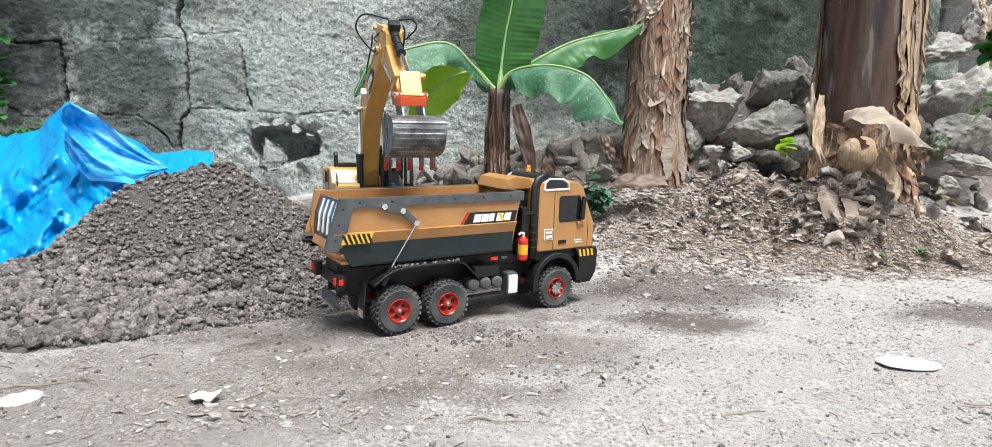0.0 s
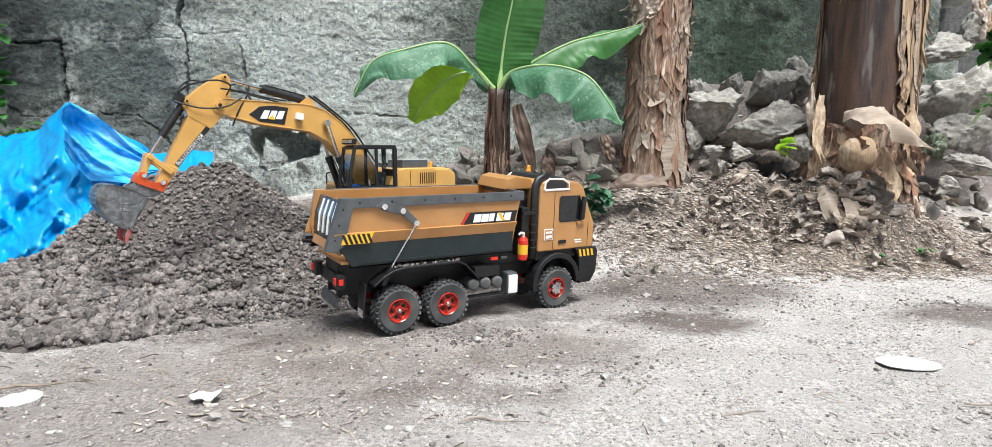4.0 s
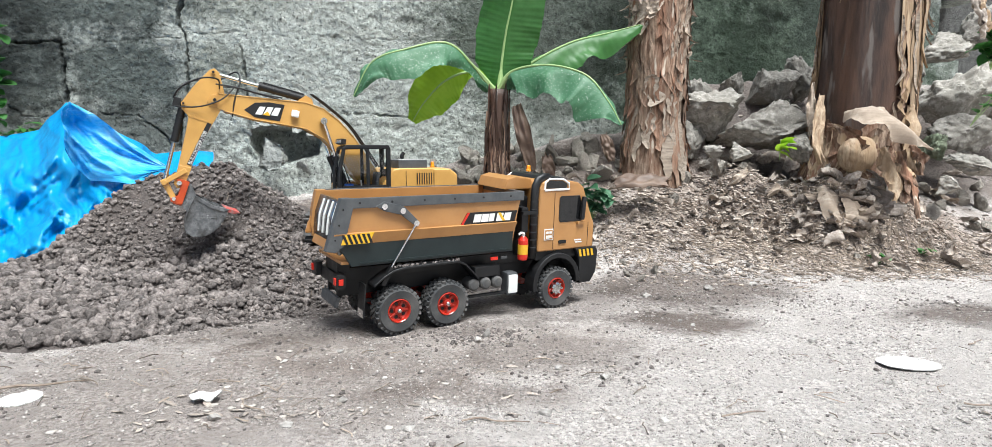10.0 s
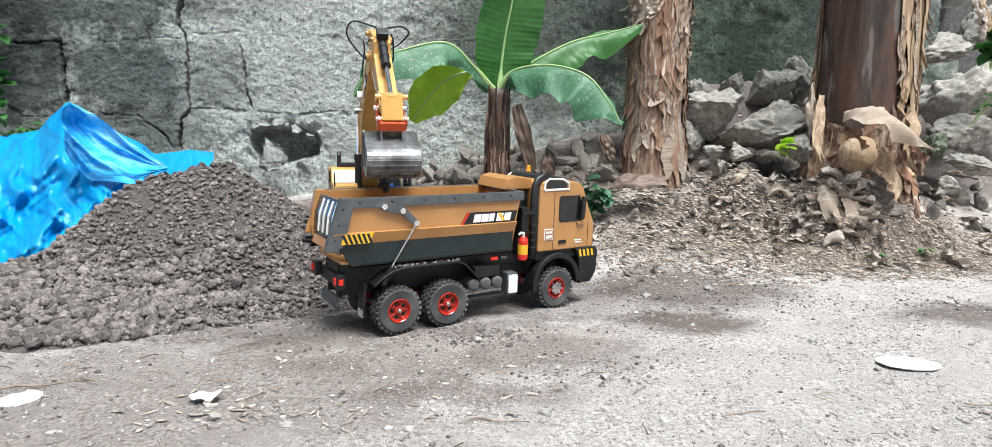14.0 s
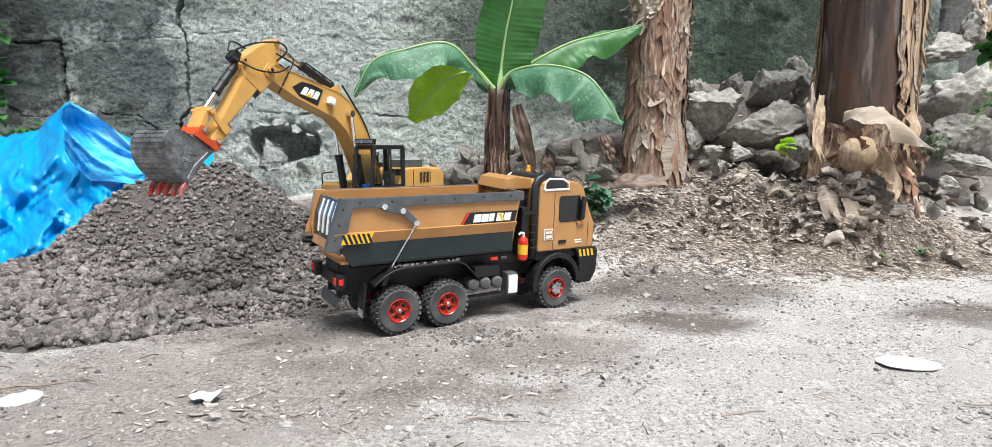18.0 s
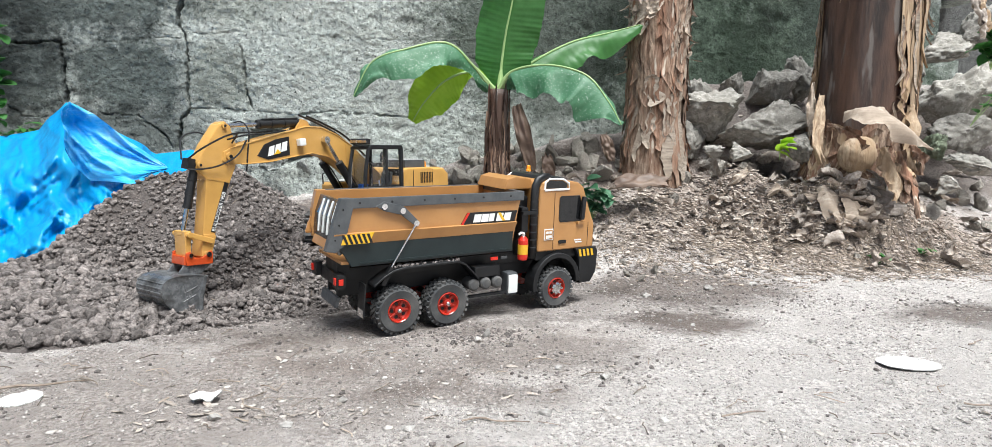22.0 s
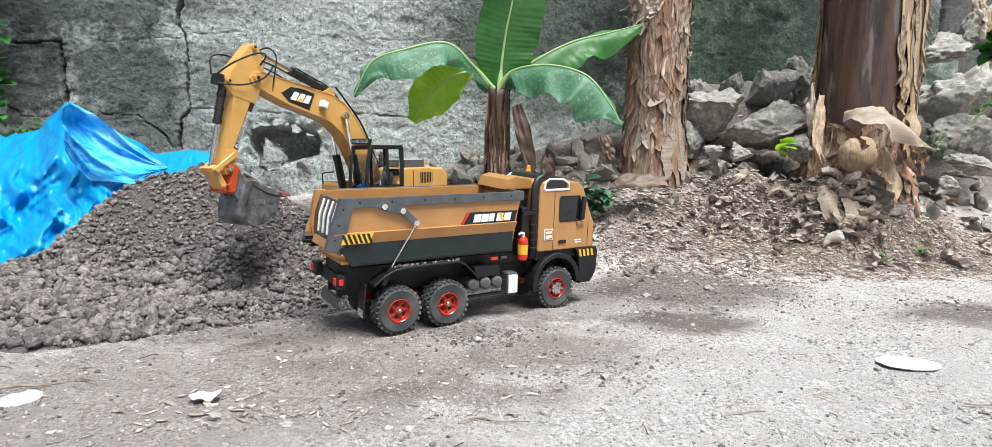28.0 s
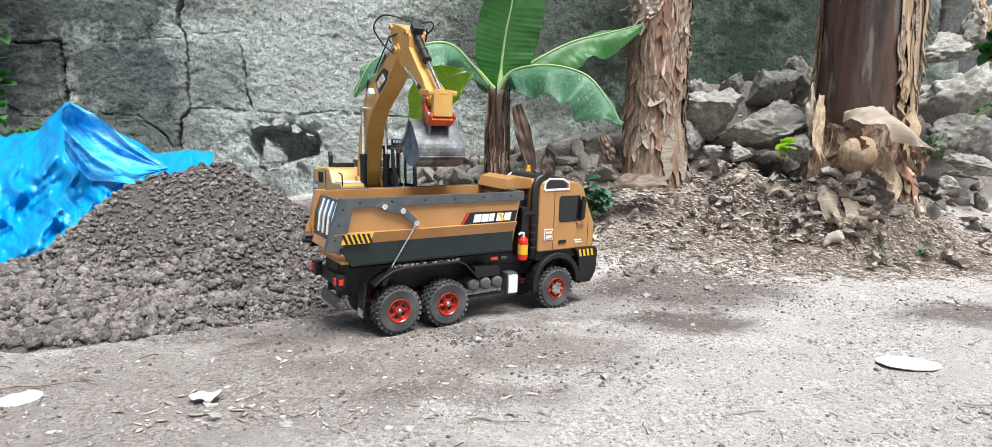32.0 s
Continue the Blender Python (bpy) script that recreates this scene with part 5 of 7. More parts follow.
bucket_rod = q("bucket_rod", rod(bmesh.new(), (0, 0, 0), (0.095, 0, 0), 0.0042, n=14), "chrome", "chrome bucket rod")
part("rod_eye", rod(bmesh.new(), (0, -0.008, 0), (0, 0.008, 0), 0.0075, n=18), "yellow", bucket_rod)
ARMS = [prism(bmesh.new(), [(-0.006, -0.006), (0.054, -0.005), (0.054, 0.005), (-0.006, 0.006)], y - 0.0022, y + 0.0022, 0.001, 1) for y in (-0.0245, 0.0245)]
rocker = q("rocker_arm", ARMS[0], "yellow", "yellow rocker arms")
part("rocker_plate", ARMS[1], "yellow", rocker)
part("link_pin", rod(bmesh.new(), (0.049, -0.031, 0), (0.049, 0.031, 0), 0.0055, n=14), "yellow", rocker, "yellow link pin")
bm = prism(bmesh.new(), [(-0.007, -0.007), (0.046, -0.006), (0.046, 0.006), (-0.007, 0.007)], -0.0205, 0.0205, 0.002)
link = q("bucket_link", bm, "yellow", "broad yellow bucket link")


# ---- joint angles of the arm over time, in degrees ----
def keyed(rows, t):
    return float(np.interp(t, [r[0] for r in rows], [r[1] for r in rows]))


SLEW = [(0, 290.9), (0.5, 281.8), (1, 272.7), (1.5, 260.5), (2, 247.8), (2.5, 244), (3, 234.1), (3.5, 225.5), (4.5, 213), (5.5, 208.5), (6, 209.5), (7, 207.8), (8, 206.2), (9, 207.1), (10, 207), (10.5, 208.2), (11, 214.5), (11.5, 227.5), (12, 241), (12.5, 254.3), (13, 267), (13.5, 279.5), (14, 286.6), (15.4, 286.2), (16, 278), (16.5, 268.6), (17, 256.3), (17.5, 247.3), (18, 240.8), (18.5, 236), (20, 236), (20.5, 234.4), (21.5, 234), (22.5, 235), (28, 235.9), (28.5, 242), (29, 253.6), (29.5, 263.4), (30, 263.8), (30.5, 266.6), (31, 277), (31.5, 288.8), (32, 298.7)]
LIFT = [(0, 44.9), (1, 44.4), (1.5, 43.7), (2, 40.2), (2.5, 35.6), (3, 32.4), (3.5, 28.8), (5.5, 15.8), (6, 15.5), (8, 14.8), (8.5, 16.6), (9, 20.4), (10, 28.1), (11, 35.3), (11.5, 37.5), (12, 40.4), (12.5, 42.8), (13.5, 42.3), (14, 41.6), (16.5, 42.1), (17, 43.1), (17.5, 41.1), (18, 36.8), (19, 27), (20, 18), (20.5, 14.1), (21, 9.9), (21.5, 8.8), (23, 10.7), (24, 11.3), (24.5, 11), (25, 11.7), (25.5, 15.2), (27.5, 30.4), (28, 34.2), (29, 39.4), (29.5, 41.2), (30.5, 44.3), (31, 46), (31.5, 46.4), (32, 45.2)]
CROWD = [(0, -32), (0.5, -30), (1, -28), (1.5, -37), (2, -38.5), (2.5, -41.5), (3, -45.6), (5.5, -65.5), (6, -71), (8, -74.3), (9, -72), (10, -66.5), (11, -66.5), (11.5, -61), (12, -52), (12.5, -44.3), (13.5, -38), (14, -35), (14.5, -31.4), (16.5, -36), (17, -31.7), (17.5, -41), (18, -47.3), (19, -49.3), (20, -53.6), (20.5, -61.3), (21, -67), (21.5, -73), (22, -73.3), (23, -76.9), (23.5, -81.8), (24, -84.6), (24.5, -88.2), (25, -91), (25.5, -85.2), (27.5, -73.8), (28, -68.5), (29, -58.9), (29.5, -52.5), (30.5, -48.1), (31.5, -48), (32, -34.5)]
CURL = [(0, -63), (0.5, -61), (1, -45), (1.5, -27), (2, -16), (3, -18), (5.5, -6), (6, -4), (6.5, -11), (7, -17), (8, -29), (9, -66), (10, -93), (11, -96), (13, -103), (13.5, -101), (14, -89), (14.5, -77), (15.5, -31), (16.5, 1), (17, -8), (20, -7), (21, -9), (22, -13), (23, -15), (23.5, -17), (24, -19), (24.5, -25), (25, -41), (25.5, -61), (27.5, -95), (31, -106), (31.5, -109), (32, -109)]
FOOT = Vector((-0.006, 0, 0.152))


def arm(t):
    """The poses of the moving parts at t, in the excavator's space."""
    slew = Matrix.Rotation(radians(keyed(SLEW, t)), 4, "Z")
    up, be = radians(keyed(LIFT, t)), radians(keyed(CROWD, t))
    ga = be + radians(keyed(CURL, t))

    def pitch(v, a):
        return Matrix.Translation(v) @ Matrix.Rotation(-a, 4, "Y")

    b = pitch(FOOT, up)
    s = pitch(b @ Vector((LB, 0, 0)), be)
    k = pitch(s @ Vector((LS, 0, 0)), ga)

    def aim(u, v, y=0.0):
        d = v - u
        return slew @ pitch(Vector((u.x, y, u.z)), math.atan2(d.z, d.x))

    P, Q, T, K = b @ Vector((0.187, 0, 0.080)), b @ Vector((0.245, 0, 0.112)), s @ Vector((-0.06, 0, 0.026)), s @ Vector((0.036, 0, 0.058))
    root = Vector((0.058, 0, 0.105))
    R, S = s @ Vector((0.184, 0, 0.001)), k @ Vector((0.0, 0, 0.039))
    d, r1, r2 = (S - R).length, 0.049, 0.0425
    d = min(max(d, 0.006), r1 + r2 - 1e-4)
    e = (d * d + r1 * r1 - r2 * r2) / (2 * d)
    w = (S - R).normalized()
    side = Vector((-w.z, 0, w.x))
    hh = math.sqrt(max(0.0, r1 * r1 - e * e))
    front = s.to_3x3() @ Vector((0, 0, 1))
    mid = [R + w * e + side * hh, R + w * e - side * hh]
    Mv = max(mid, key=lambda v: (v - R).dot(front))
    return [(house, slew), (cabin, slew), (boom, slew @ b), (stick, slew @ s), (bucket, slew @ k),
            (boom_barrel, aim(root, P, 0.031)), (boom_rod, aim(P, root, 0.031)), (boom_barrel2, aim(root, P, -0.031)), (boom_rod2, aim(P, root, -0.031)),
            (stick_barrel, aim(Q, T)), (stick_rod, aim(T, Q)), (bucket_barrel, aim(K, Mv)), (bucket_rod, aim(Mv, K)), (rocker, aim(R, Mv)), (link, aim(Mv, S))]


# ---- soil that the bucket carries and drops ----
CLUMPS = [part("soil_clump", rock_bm(500 + k, (1, 0.9, 0.8), 0.45, 1), "moist_soil") for k in range(6)]
LOADS = []
g = random.Random(91)
for load, count in ((0, 10), (1, 46), (2, 34)):
    for k in range(count):
        n = len(LOADS)
        ob = CLUMPS[n] if n < 6 else new("soil_clump", CLUMPS[n % 6].data)
        tagged(ob, "dark clump of moist soil, dug up and dropped by the bucket", "soil clump", "soil carried by the bucket")
        r = g.uniform(0.005, 0.015) if k % 3 else g.uniform(0.003, 0.006)
        ob.scale = (r, r, r)
        LOADS.append((ob, load, Vector((g.uniform(0.058, 0.100), g.uniform(-0.042, 0.042), g.uniform(0.040, 0.086))), g.random(), g.random(), g.random()))


SWING = {}


def clump_rows(load, seat, a, b, c):
    """Lies in the heap, rides in the bucket, falls into the truck's bed."""
    base = excavator.matrix_basis

    def ride(t):
        if t not in SWING:
            SWING[t] = base @ [m for o, m in arm(t) if o is bucket][0]
        return SWING[t] @ seat

    bed = TRUCK @ NARROW @ Vector((-0.03 + 0.15 * a, -0.06 + 0.13 * b, 0.142 + 0.02 * c))
    take, drop = ((-9, 0.02 + 0.4 * a), (9.4, 13.72 + 1.3 * a), (25.6, 99))[load]
    rows = []
    p_ = ride(take)
    top = soil_top(p_.x, p_.y) if take > 0 else 0
    for t in [0.25 * i for i in range(129)]:
        if t < take:
            rows.append((t, Matrix.Translation((p_.x, p_.y, min(p_.z, top - 0.012)))))
        elif t < drop:
            rows.append((t, Matrix.Translation(ride(t))))
        elif t < drop + 0.26:
            continue
        else:
            rows.append((t, Matrix.Translation(bed)))
    if drop < 32:
        p0 = ride(drop)
        mid = p0.lerp(bed, 0.3)
        mid.z = p0.z + (bed.z - p0.z) * 0.3
        rows += [(drop, Matrix.Translation(p0)), (drop + 0.12, Matrix.Translation(mid)), (drop + 0.22, Matrix.Translation(bed))]
    rows.sort(key=lambda v: v[0])
    out = [rows[0]]
    for v in rows[1:]:
        if frame(v[0]) > frame(out[-1][0]):
            out.append(v)
    return out


def motions():
    times = [0.25 * i for i in range(129)]
    rows = {}
    for t in times:
        for ob, m in arm(t):
            rows.setdefault(ob.name, (ob, []))[1].append((t, m))
    for ob, r in rows.values():
        walk(ob, r)
    for ob, load, seat, a, b, c in LOADS:
        walk(ob, clump_rows(load, seat, a, b, c))

# ---- banana stems, plant, tarp ----
def trunk_axis(base, top, n=40):
    return bend([base, tuple((a + b) / 2 for a, b in zip(base, top)), top], n)


def trunk_r(f, r0, r1):
    return r0 + (r1 - r0) * f + 0.25 * r0 * max(0, 0.16 - f) / 0.16


def trunk(name, label, base, top, r0, r1, material, seed):
    P = trunk_axis(base, top)
    bm = bmesh.new()
    n = 64
    rings = []
    for i, c in enumerate(P):
        f = i / 40
        r = trunk_r(f, r0, r1)
        rings.append([bm.verts.new(c + Vector((math.cos(a), math.sin(a), 0)) * r * (1 + 0.09 * noise.noise((math.cos(a) * 2.2, math.sin(a) * 2.2, f * 1.2 + seed)) + 0.07 * noise.noise((math.cos(a) * 8, math.sin(a) * 8, f * 2 + seed)))) for a in [2 * math.pi * k / n for k in range(n)]])
    for a, b in zip(rings, rings[1:]):
        for k in range(n):
            bm.faces.new((a[k], a[(k + 1) % n], b[(k + 1) % n], b[k]))
    e = thing(name, label, "tree")
    part("core", bm, material, e, smooth=True)
    return e


def strip(parent, base, top, r0, r1, a0, f0, f1, wide, seed, peel=0.02, material="sheath", out=0.006, loose=1.0):
    """A dry sheath strip down the trunk, torn and peeling at its ends."""
    P = trunk_axis(base, top)
    n, m = 22, 3
    bm = bmesh.new()
    lay = [[], []]
    for s in (0, 1):
        for i in range(n + 1):
            u = i / n
            f = f0 + (f1 - f0) * u
            c = P[min(int(f * 40), 40)].lerp(P[min(int(f * 40) + 1, 40)], f * 40 - int(f * 40))
            r = trunk_r(f, r0, r1)
            drift = 0.3 * noise.noise((u * 2, seed, 1)) + 0.08 * noise.noise((u * 7, seed, 3))
            w = wide * (0.06 + 0.94 * math.sin(math.pi * u) ** 0.6) * (1 + 0.5 * noise.noise((u * 5, seed, 2)) + 0.3 * noise.noise((u * 14, seed, 5)))
            row = []
            for j in range(-m, m + 1):
                a = a0 + drift + j / m * w / r
                lift = out + loose * 0.010 * abs(noise.noise((u * 4, j * 0.6, seed))) + peel * (max(0, 0.25 - u) * 4) ** 2 + 0.5 * peel * (max(0, u - 0.85) * 6) ** 2 + loose * 0.012 * (abs(j) / m) ** 2 * (0.5 + noise.noise((u * 3, seed, 9)))
                row.append(bm.verts.new(c + Vector((math.cos(a), math.sin(a), 0)) * (r * 1.02 + lift + 0.0015 * s)))
            lay[s].append(row)
    for s in (0, 1):
        for a, b in zip(lay[s], lay[s][1:]):
            for j in range(2 * m):
                bm.faces.new((a[j], a[j + 1], b[j + 1], b[j]))
    return part("sheath_strip", bm, material, parent, smooth=True)


A_ = ((0.53, 2.16, 0.2), (0.56, 2.16, 1.6), 0.095, 0.088)
B_ = ((1.125, 2.0, 0.10), (1.2, 2.02, 1.6), 0.135, 0.13)
stem_a = trunk("tree", "brown banana trunk wrapped in shaggy dry sheaths", *A_, "bark", 3)
stem_b = trunk("tree", "thick banana trunk, dark core with pale dry sheaths", *B_, "dark_bark", 9)
g = random.Random(12)
for k in range(84):
    f0 = g.uniform(0.0, 0.52)
    strip(stem_a, *A_, radians(g.uniform(165, 375)), f0, f0 + g.uniform(0.06, 0.24), g.uniform(0.008, 0.030), k, g.choice((0.0, 0.0, 0.002, 0.012)), g.choice(("bark", "bark", "bark", "bark", "torn_sheath")), 0.0002, 0.4)
for k in range(16):
    f0 = g.uniform(0.25, 0.5)
    strip(stem_a, *A_, radians(g.choice((g.uniform(175, 205), g.uniform(335, 365), g.uniform(200, 340)))), f0, f0 + g.uniform(0.03, 0.09), g.uniform(0.006, 0.016), 700 + k, g.uniform(0.015, 0.04), "torn_sheath", 0.002, 1.0)
# tree with a bare dark face between pale sheaths
for a, f0, f1, w in ((276, 0.30, 1.0, 0.022), (290, 0.24, 1.0, 0.036), (304, 0.20, 1.0, 0.036), (318, 0.16, 1.0, 0.036), (332, 0.12, 1.0, 0.036), (204, 0.44, 1.0, 0.010), (160, 0.10, 1.0, 0.024), (148, 0.05, 1.0, 0.03)):
    strip(stem_b, *B_, radians(a), f0, f1, w, 90 + a, 0.003, "sheath", 0.002, 0.35)
for k in range(34):
    a = g.uniform(272, 334) if k % 3 else g.uniform(150, 172)
    f0 = g.uniform(0.08, 0.4)
    strip(stem_b, *B_, radians(a), f0, f0 + g.uniform(0.06, 0.22), g.uniform(0.003, 0.012), 100 + k, g.choice((0.0, 0.004, 0.02)), g.choice(("sheath", "bark", "torn_sheath")), 0.004, 0.6)
for k in range(34):
    f0 = g.uniform(0.04, 0.10)
    strip(stem_b, *B_, radians(g.uniform(160, 335)), f0, f0 + g.uniform(0.08, 0.14), g.uniform(0.02, 0.05), 200 + k, g.uniform(0.0, 0.012), g.choice(("sheath", "bark", "bark")), 0.003, 0.7)
bm = bmesh.new()
bmesh.ops.create_icosphere(bm, subdivisions=5, radius=1.0)
for v in bm.verts:
    v.co *= 1 + 0.10 * noise.noise(v.co * 1.5) + 0.05 * noise.noise(v.co * 4)
    v.co = Vector((v.co.x * 0.058, v.co.y * 0.034, v.co.z * 0.056))
part("root_swelling", bm, "sheath", stem_b, "tan swollen foot of the stem", True).matrix_basis = pose(1.066, 1.872, 0.308)


def shell(name, parent, c, length, wide, depth, m, material, seed, arc=1.5):
    """A big curled sheath, hollow side down, with a torn rim."""
    bm = bmesh.new()
    n, q_ = 26, 10
    lay = [[], []]
    for s in (0, 1):
        for i in range(n + 1):
            u = i / n
            w = wide * (0.35 + 0.65 * math.sin(math.pi * (0.12 + 0.8 * u)) ** 0.8)
            row = []
            for j in range(-q_, q_ + 1):
                v = j / q_
                a = v * arc
                row.append(bm.verts.new((length * (u - 0.5) + 0.012 * noise.noise((v * 3, seed, 0)) * (1 if i in (0, n) else 0.3), w * math.sin(a) * (1 + 0.1 * noise.noise((u * 4, v * 2, seed))), depth * math.cos(a) + 0.012 * noise.noise((u * 5, v * 2, seed)) - 0.25 * length * (u - 0.4) ** 2 + 0.002 * s)))
            lay[s].append(row)
    for s in (0, 1):
        for a, b in zip(lay[s], lay[s][1:]):
            for j in range(2 * q_):
                bm.faces.new((a[j], a[j + 1], b[j + 1], b[j]))
    ob = part(name, bm, material, parent, smooth=True)
    ob.matrix_basis = Matrix.Translation(c) @ m
    return ob


shell("hanging_sheath", stem_b, (1.45, 1.95, 0.735), 0.13, 0.016, 0.014, pose(0, 0, 0, 40, 55, 10), "sheath", 9)


def leaf(name, rib, widths, face, material, parent, wave=0.01, seed=0, fold=0.25, n=84, m=8, vein=True):
    """A blade along its midrib. face: the way its upper side looks."""
    P = bend(rib, n)
    F = bend(face, n)
    W = np.interp(np.linspace(0, 1, n + 1), np.linspace(0, 1, len(widths)), widths)
    bm = bmesh.new()
    rows = []
    for i, c in enumerate(P):
        d = (P[min(i + 1, n)] - P[max(i - 1, 0)]).normalized()
        up = (F[i] - d * F[i].dot(d)).normalized()
        side = d.cross(up)
        row = []
        for j in range(-m, m + 1):
            s = j / m
            w = W[i] * (1 + 0.06 * noise.noise((i * 0.17, s * 2, seed)))
            lift = -abs(s) ** 1.4 * fold * W[i] + wave * abs(s) * noise.noise((i * 0.1, s * 1.5, seed + 7)) + 0.0011 * math.sin(i * 1.9 - 5 * abs(s)) * abs(s) ** 0.4
            row.append(bm.verts.new(c + side * s * w + up * lift))
        rows.append(row)
    for a, b in zip(rows, rows[1:]):
        for j in range(2 * m):
            bm.faces.new((a[j], a[j + 1], b[j + 1], b[j]))
    blade = part(name, bm, material, parent, smooth=True)
    if not vein:
        return blade
    part("midrib", tube(bmesh.new(), [q_ + Vector(F[min(k, n)]).normalized() * 0.001 for k, q_ in enumerate(P)], [0.0025 + 0.008 * max(0, 1 - 5 * k / n) + 0.0025 * (1 - k / n) - 0.0015 * k / n for k in range(n + 1)], 8), "midrib", blade)
    return blade


plant = thing("banana_plant", "young banana plant with broad green leaves by the wall", "banana plant")
for k in range(26):
    strip(plant, (0.0, 1.95, 0.12), (0.008, 1.95, 0.52), 0.035, 0.028, radians(180 + 7.5 * k), 0.1 + 0.06 * (k % 5), 0.5 + 0.1 * (k % 6), 0.006, 300 + k, 0.006, "dark_bark" if k % 3 else "bark", 0.001, 0.5)
part("pseudostem", tube(bmesh.new(), bend([(0.0, 1.95, 0.15), (0.0, 1.95, 0.3), (0.008, 1.95, 0.505)], 20), [0.038 - 0.0004 * k for k in range(21)], 18), "dark_bark", plant, "dark fibrous stem", True)


def rib(*pts):
    return [at(*v) for v in pts]


leaf("leaf", rib((790, 142, 1.95), (793, 100, 1.95), (800, 50, 1.94), (812, -10, 1.92), (828, -130, 1.88)), (0.010, 0.085, 0.098, 0.095, 0.09), [(-0.15, -1, 0.2)] * 3, "leaf_green", plant, seed=1)
leaf("leaf", rib((790, 140, 1.95), (812, 112, 1.92), (866, 103, 1.87), (925, 118, 1.82), (960, 158, 1.79), (982, 197, 1.77)), (0.008, 0.060, 0.075, 0.085, 0.075, 0.006), [(0.1, -0.5, 0.85), (0.2, -0.6, 0.8), (0.5, -0.8, 0.5)], "leaf_pale", plant, seed=2, fold=0.75, wave=0.03)
leaf("leaf", rib((798, 140, 1.97), (830, 106, 2.0), (900, 68, 2.05), (962, 52, 2.08), (1034, 33, 2.1)), (0.010, 0.05, 0.075, 0.05, 0.003), [(0, -0.55, 0.8)] * 3, "leaf_green", plant, seed=3, fold=0.7, wave=0.03)
leaf("leaf", rib((778, 142, 1.95), (748, 104, 1.9), (706, 68, 1.86), (640, 78, 1.82), (588, 98, 1.8), (559, 152, 1.8)), (0.010, 0.022, 0.065, 0.08, 0.05, 0.004), [(-0.2, -0.5, 0.85), (-0.1, -0.6, 0.8), (-0.5, -0.7, 0.5)], "leaf_pale", plant, seed=4, fold=0.7, wave=0.03)
leaf("leaf", rib((780, 142, 1.96), (748, 114, 1.95), (706, 126, 1.94), (672, 160, 1.93), (652, 192, 1.92)), (0.006, 0.02, 0.07, 0.062, 0.012), [(-0.3, -0.8, -0.3)] * 3, "leaf_bright", plant, seed=5, wave=0.02)

# torn sheath plates round the thick trunk's foot
for k, (pts, widths, face, fold_, material) in enumerate((
        (((1340, 174, 1.80), (1378, 170, 1.73), (1425, 192, 1.73), (1472, 236, 1.80)), (0.020, 0.052, 0.048, 0.006), (0.15, -0.62, 0.78), 0.5, "torn_sheath"),
        (((1300, 150, 1.90), (1296, 185, 1.87), (1292, 225, 1.84), (1300, 258, 1.82)), (0.010, 0.018, 0.016, 0.008), (-0.3, -1, 0.1), 0.3, "sheath"),
        (((1286, 130, 1.94), (1282, 170, 1.92), (1284, 215, 1.88)), (0.004, 0.014, 0.008), (-0.4, -1, 0.1), 0.3, "torn_sheath"),
        (((1306, 198, 1.84), (1340, 206, 1.80), (1372, 232, 1.80)), (0.004, 0.012, 0.005), (0, -0.8, 0.6), 0.5, "bark"),
        (((1446, 165, 1.88), (1450, 205, 1.84), (1442, 245, 1.82), (1452, 276, 1.79)), (0.012, 0.020, 0.022, 0.006), (0.3, -1, 0.1), 0.5, "sheath"),
        (((1398, 232, 1.80), (1408, 258, 1.78), (1420, 290, 1.76), (1416, 318, 1.74)), (0.010, 0.030, 0.022, 0.008), (0.1, -1, 0.2), 0.6, "sheath"),
        (((1424, 238, 1.80), (1436, 270, 1.77), (1446, 300, 1.75), (1456, 344, 1.71)), (0.008, 0.014, 0.010, 0.004), (0.2, -1, 0.2), 0.6, "bark"),
        (((1440, 228, 1.82), (1456, 248, 1.80), (1458, 276, 1.78)), (0.006, 0.018, 0.006), (0.2, -1, 0.2), 0.5, "bark"))):
    leaf("torn_sheath", rib(*pts), widths, [face] * 3, material, stem_b, 0.035, 40 + k, fold_, 48, 6, False)

tarp = thing("tarpaulin", "crumpled bright blue plastic tarpaulin over a heap by the wall", "tarpaulin")
TOP = [(-60, 205), (0, 215), (60, 205), (105, 161), (150, 185), (200, 215), (250, 243), (300, 236), (335, 240)]


def fold(x, y, s):
    """A sharp-crested fold pattern."""
    n = noise.noise((x, y, s))
    return 1 - 2 * abs(n)


def tarp_bm():
    bm = bmesh.new()
    rows = []
    nu, nv = 150, 84
    for j in range(nv + 1):
        v = j / nv
        row = []
        for i in range(nu + 1):
            x = -60 + 395 * i / nu
            top = float(np.interp(x, [a for a, _ in TOP], [b for _, b in TOP]))
            y = top + (520 - top) * v
            Y = 2.02 - 0.62 * v ** 0.85 + 0.08 * ((x - 105) / 230) ** 2
            a = math.atan2(y - 150, x - 105)
            d = math.hypot(y - 150, x - 105)
            f = 0.5 * fold(a * 1.7, d * 0.002, 1) + 0.6 * fold(x * 0.011 + y * 0.006, y * 0.006, 4) + 0.30 * fold(x * 0.022 - y * 0.012, y * 0.017, 7) + 0.15 * fold(x * 0.05 + y * 0.03, y * 0.03, 9)
            Y -= 0.13 * f * min(1, 0.3 + 3 * v) + 0.007 * fold(x * 0.09, y * 0.09, 12)
            row.append(bm.verts.new(at(x + 7 * noise.noise((x * 0.03, y * 0.03, 3)), y, Y)))
        rows.append(row)
    for a, b in zip(rows, rows[1:]):
        for i in range(nu):
            bm.faces.new((a[i], a[i + 1], b[i + 1], b[i]))
    return bm


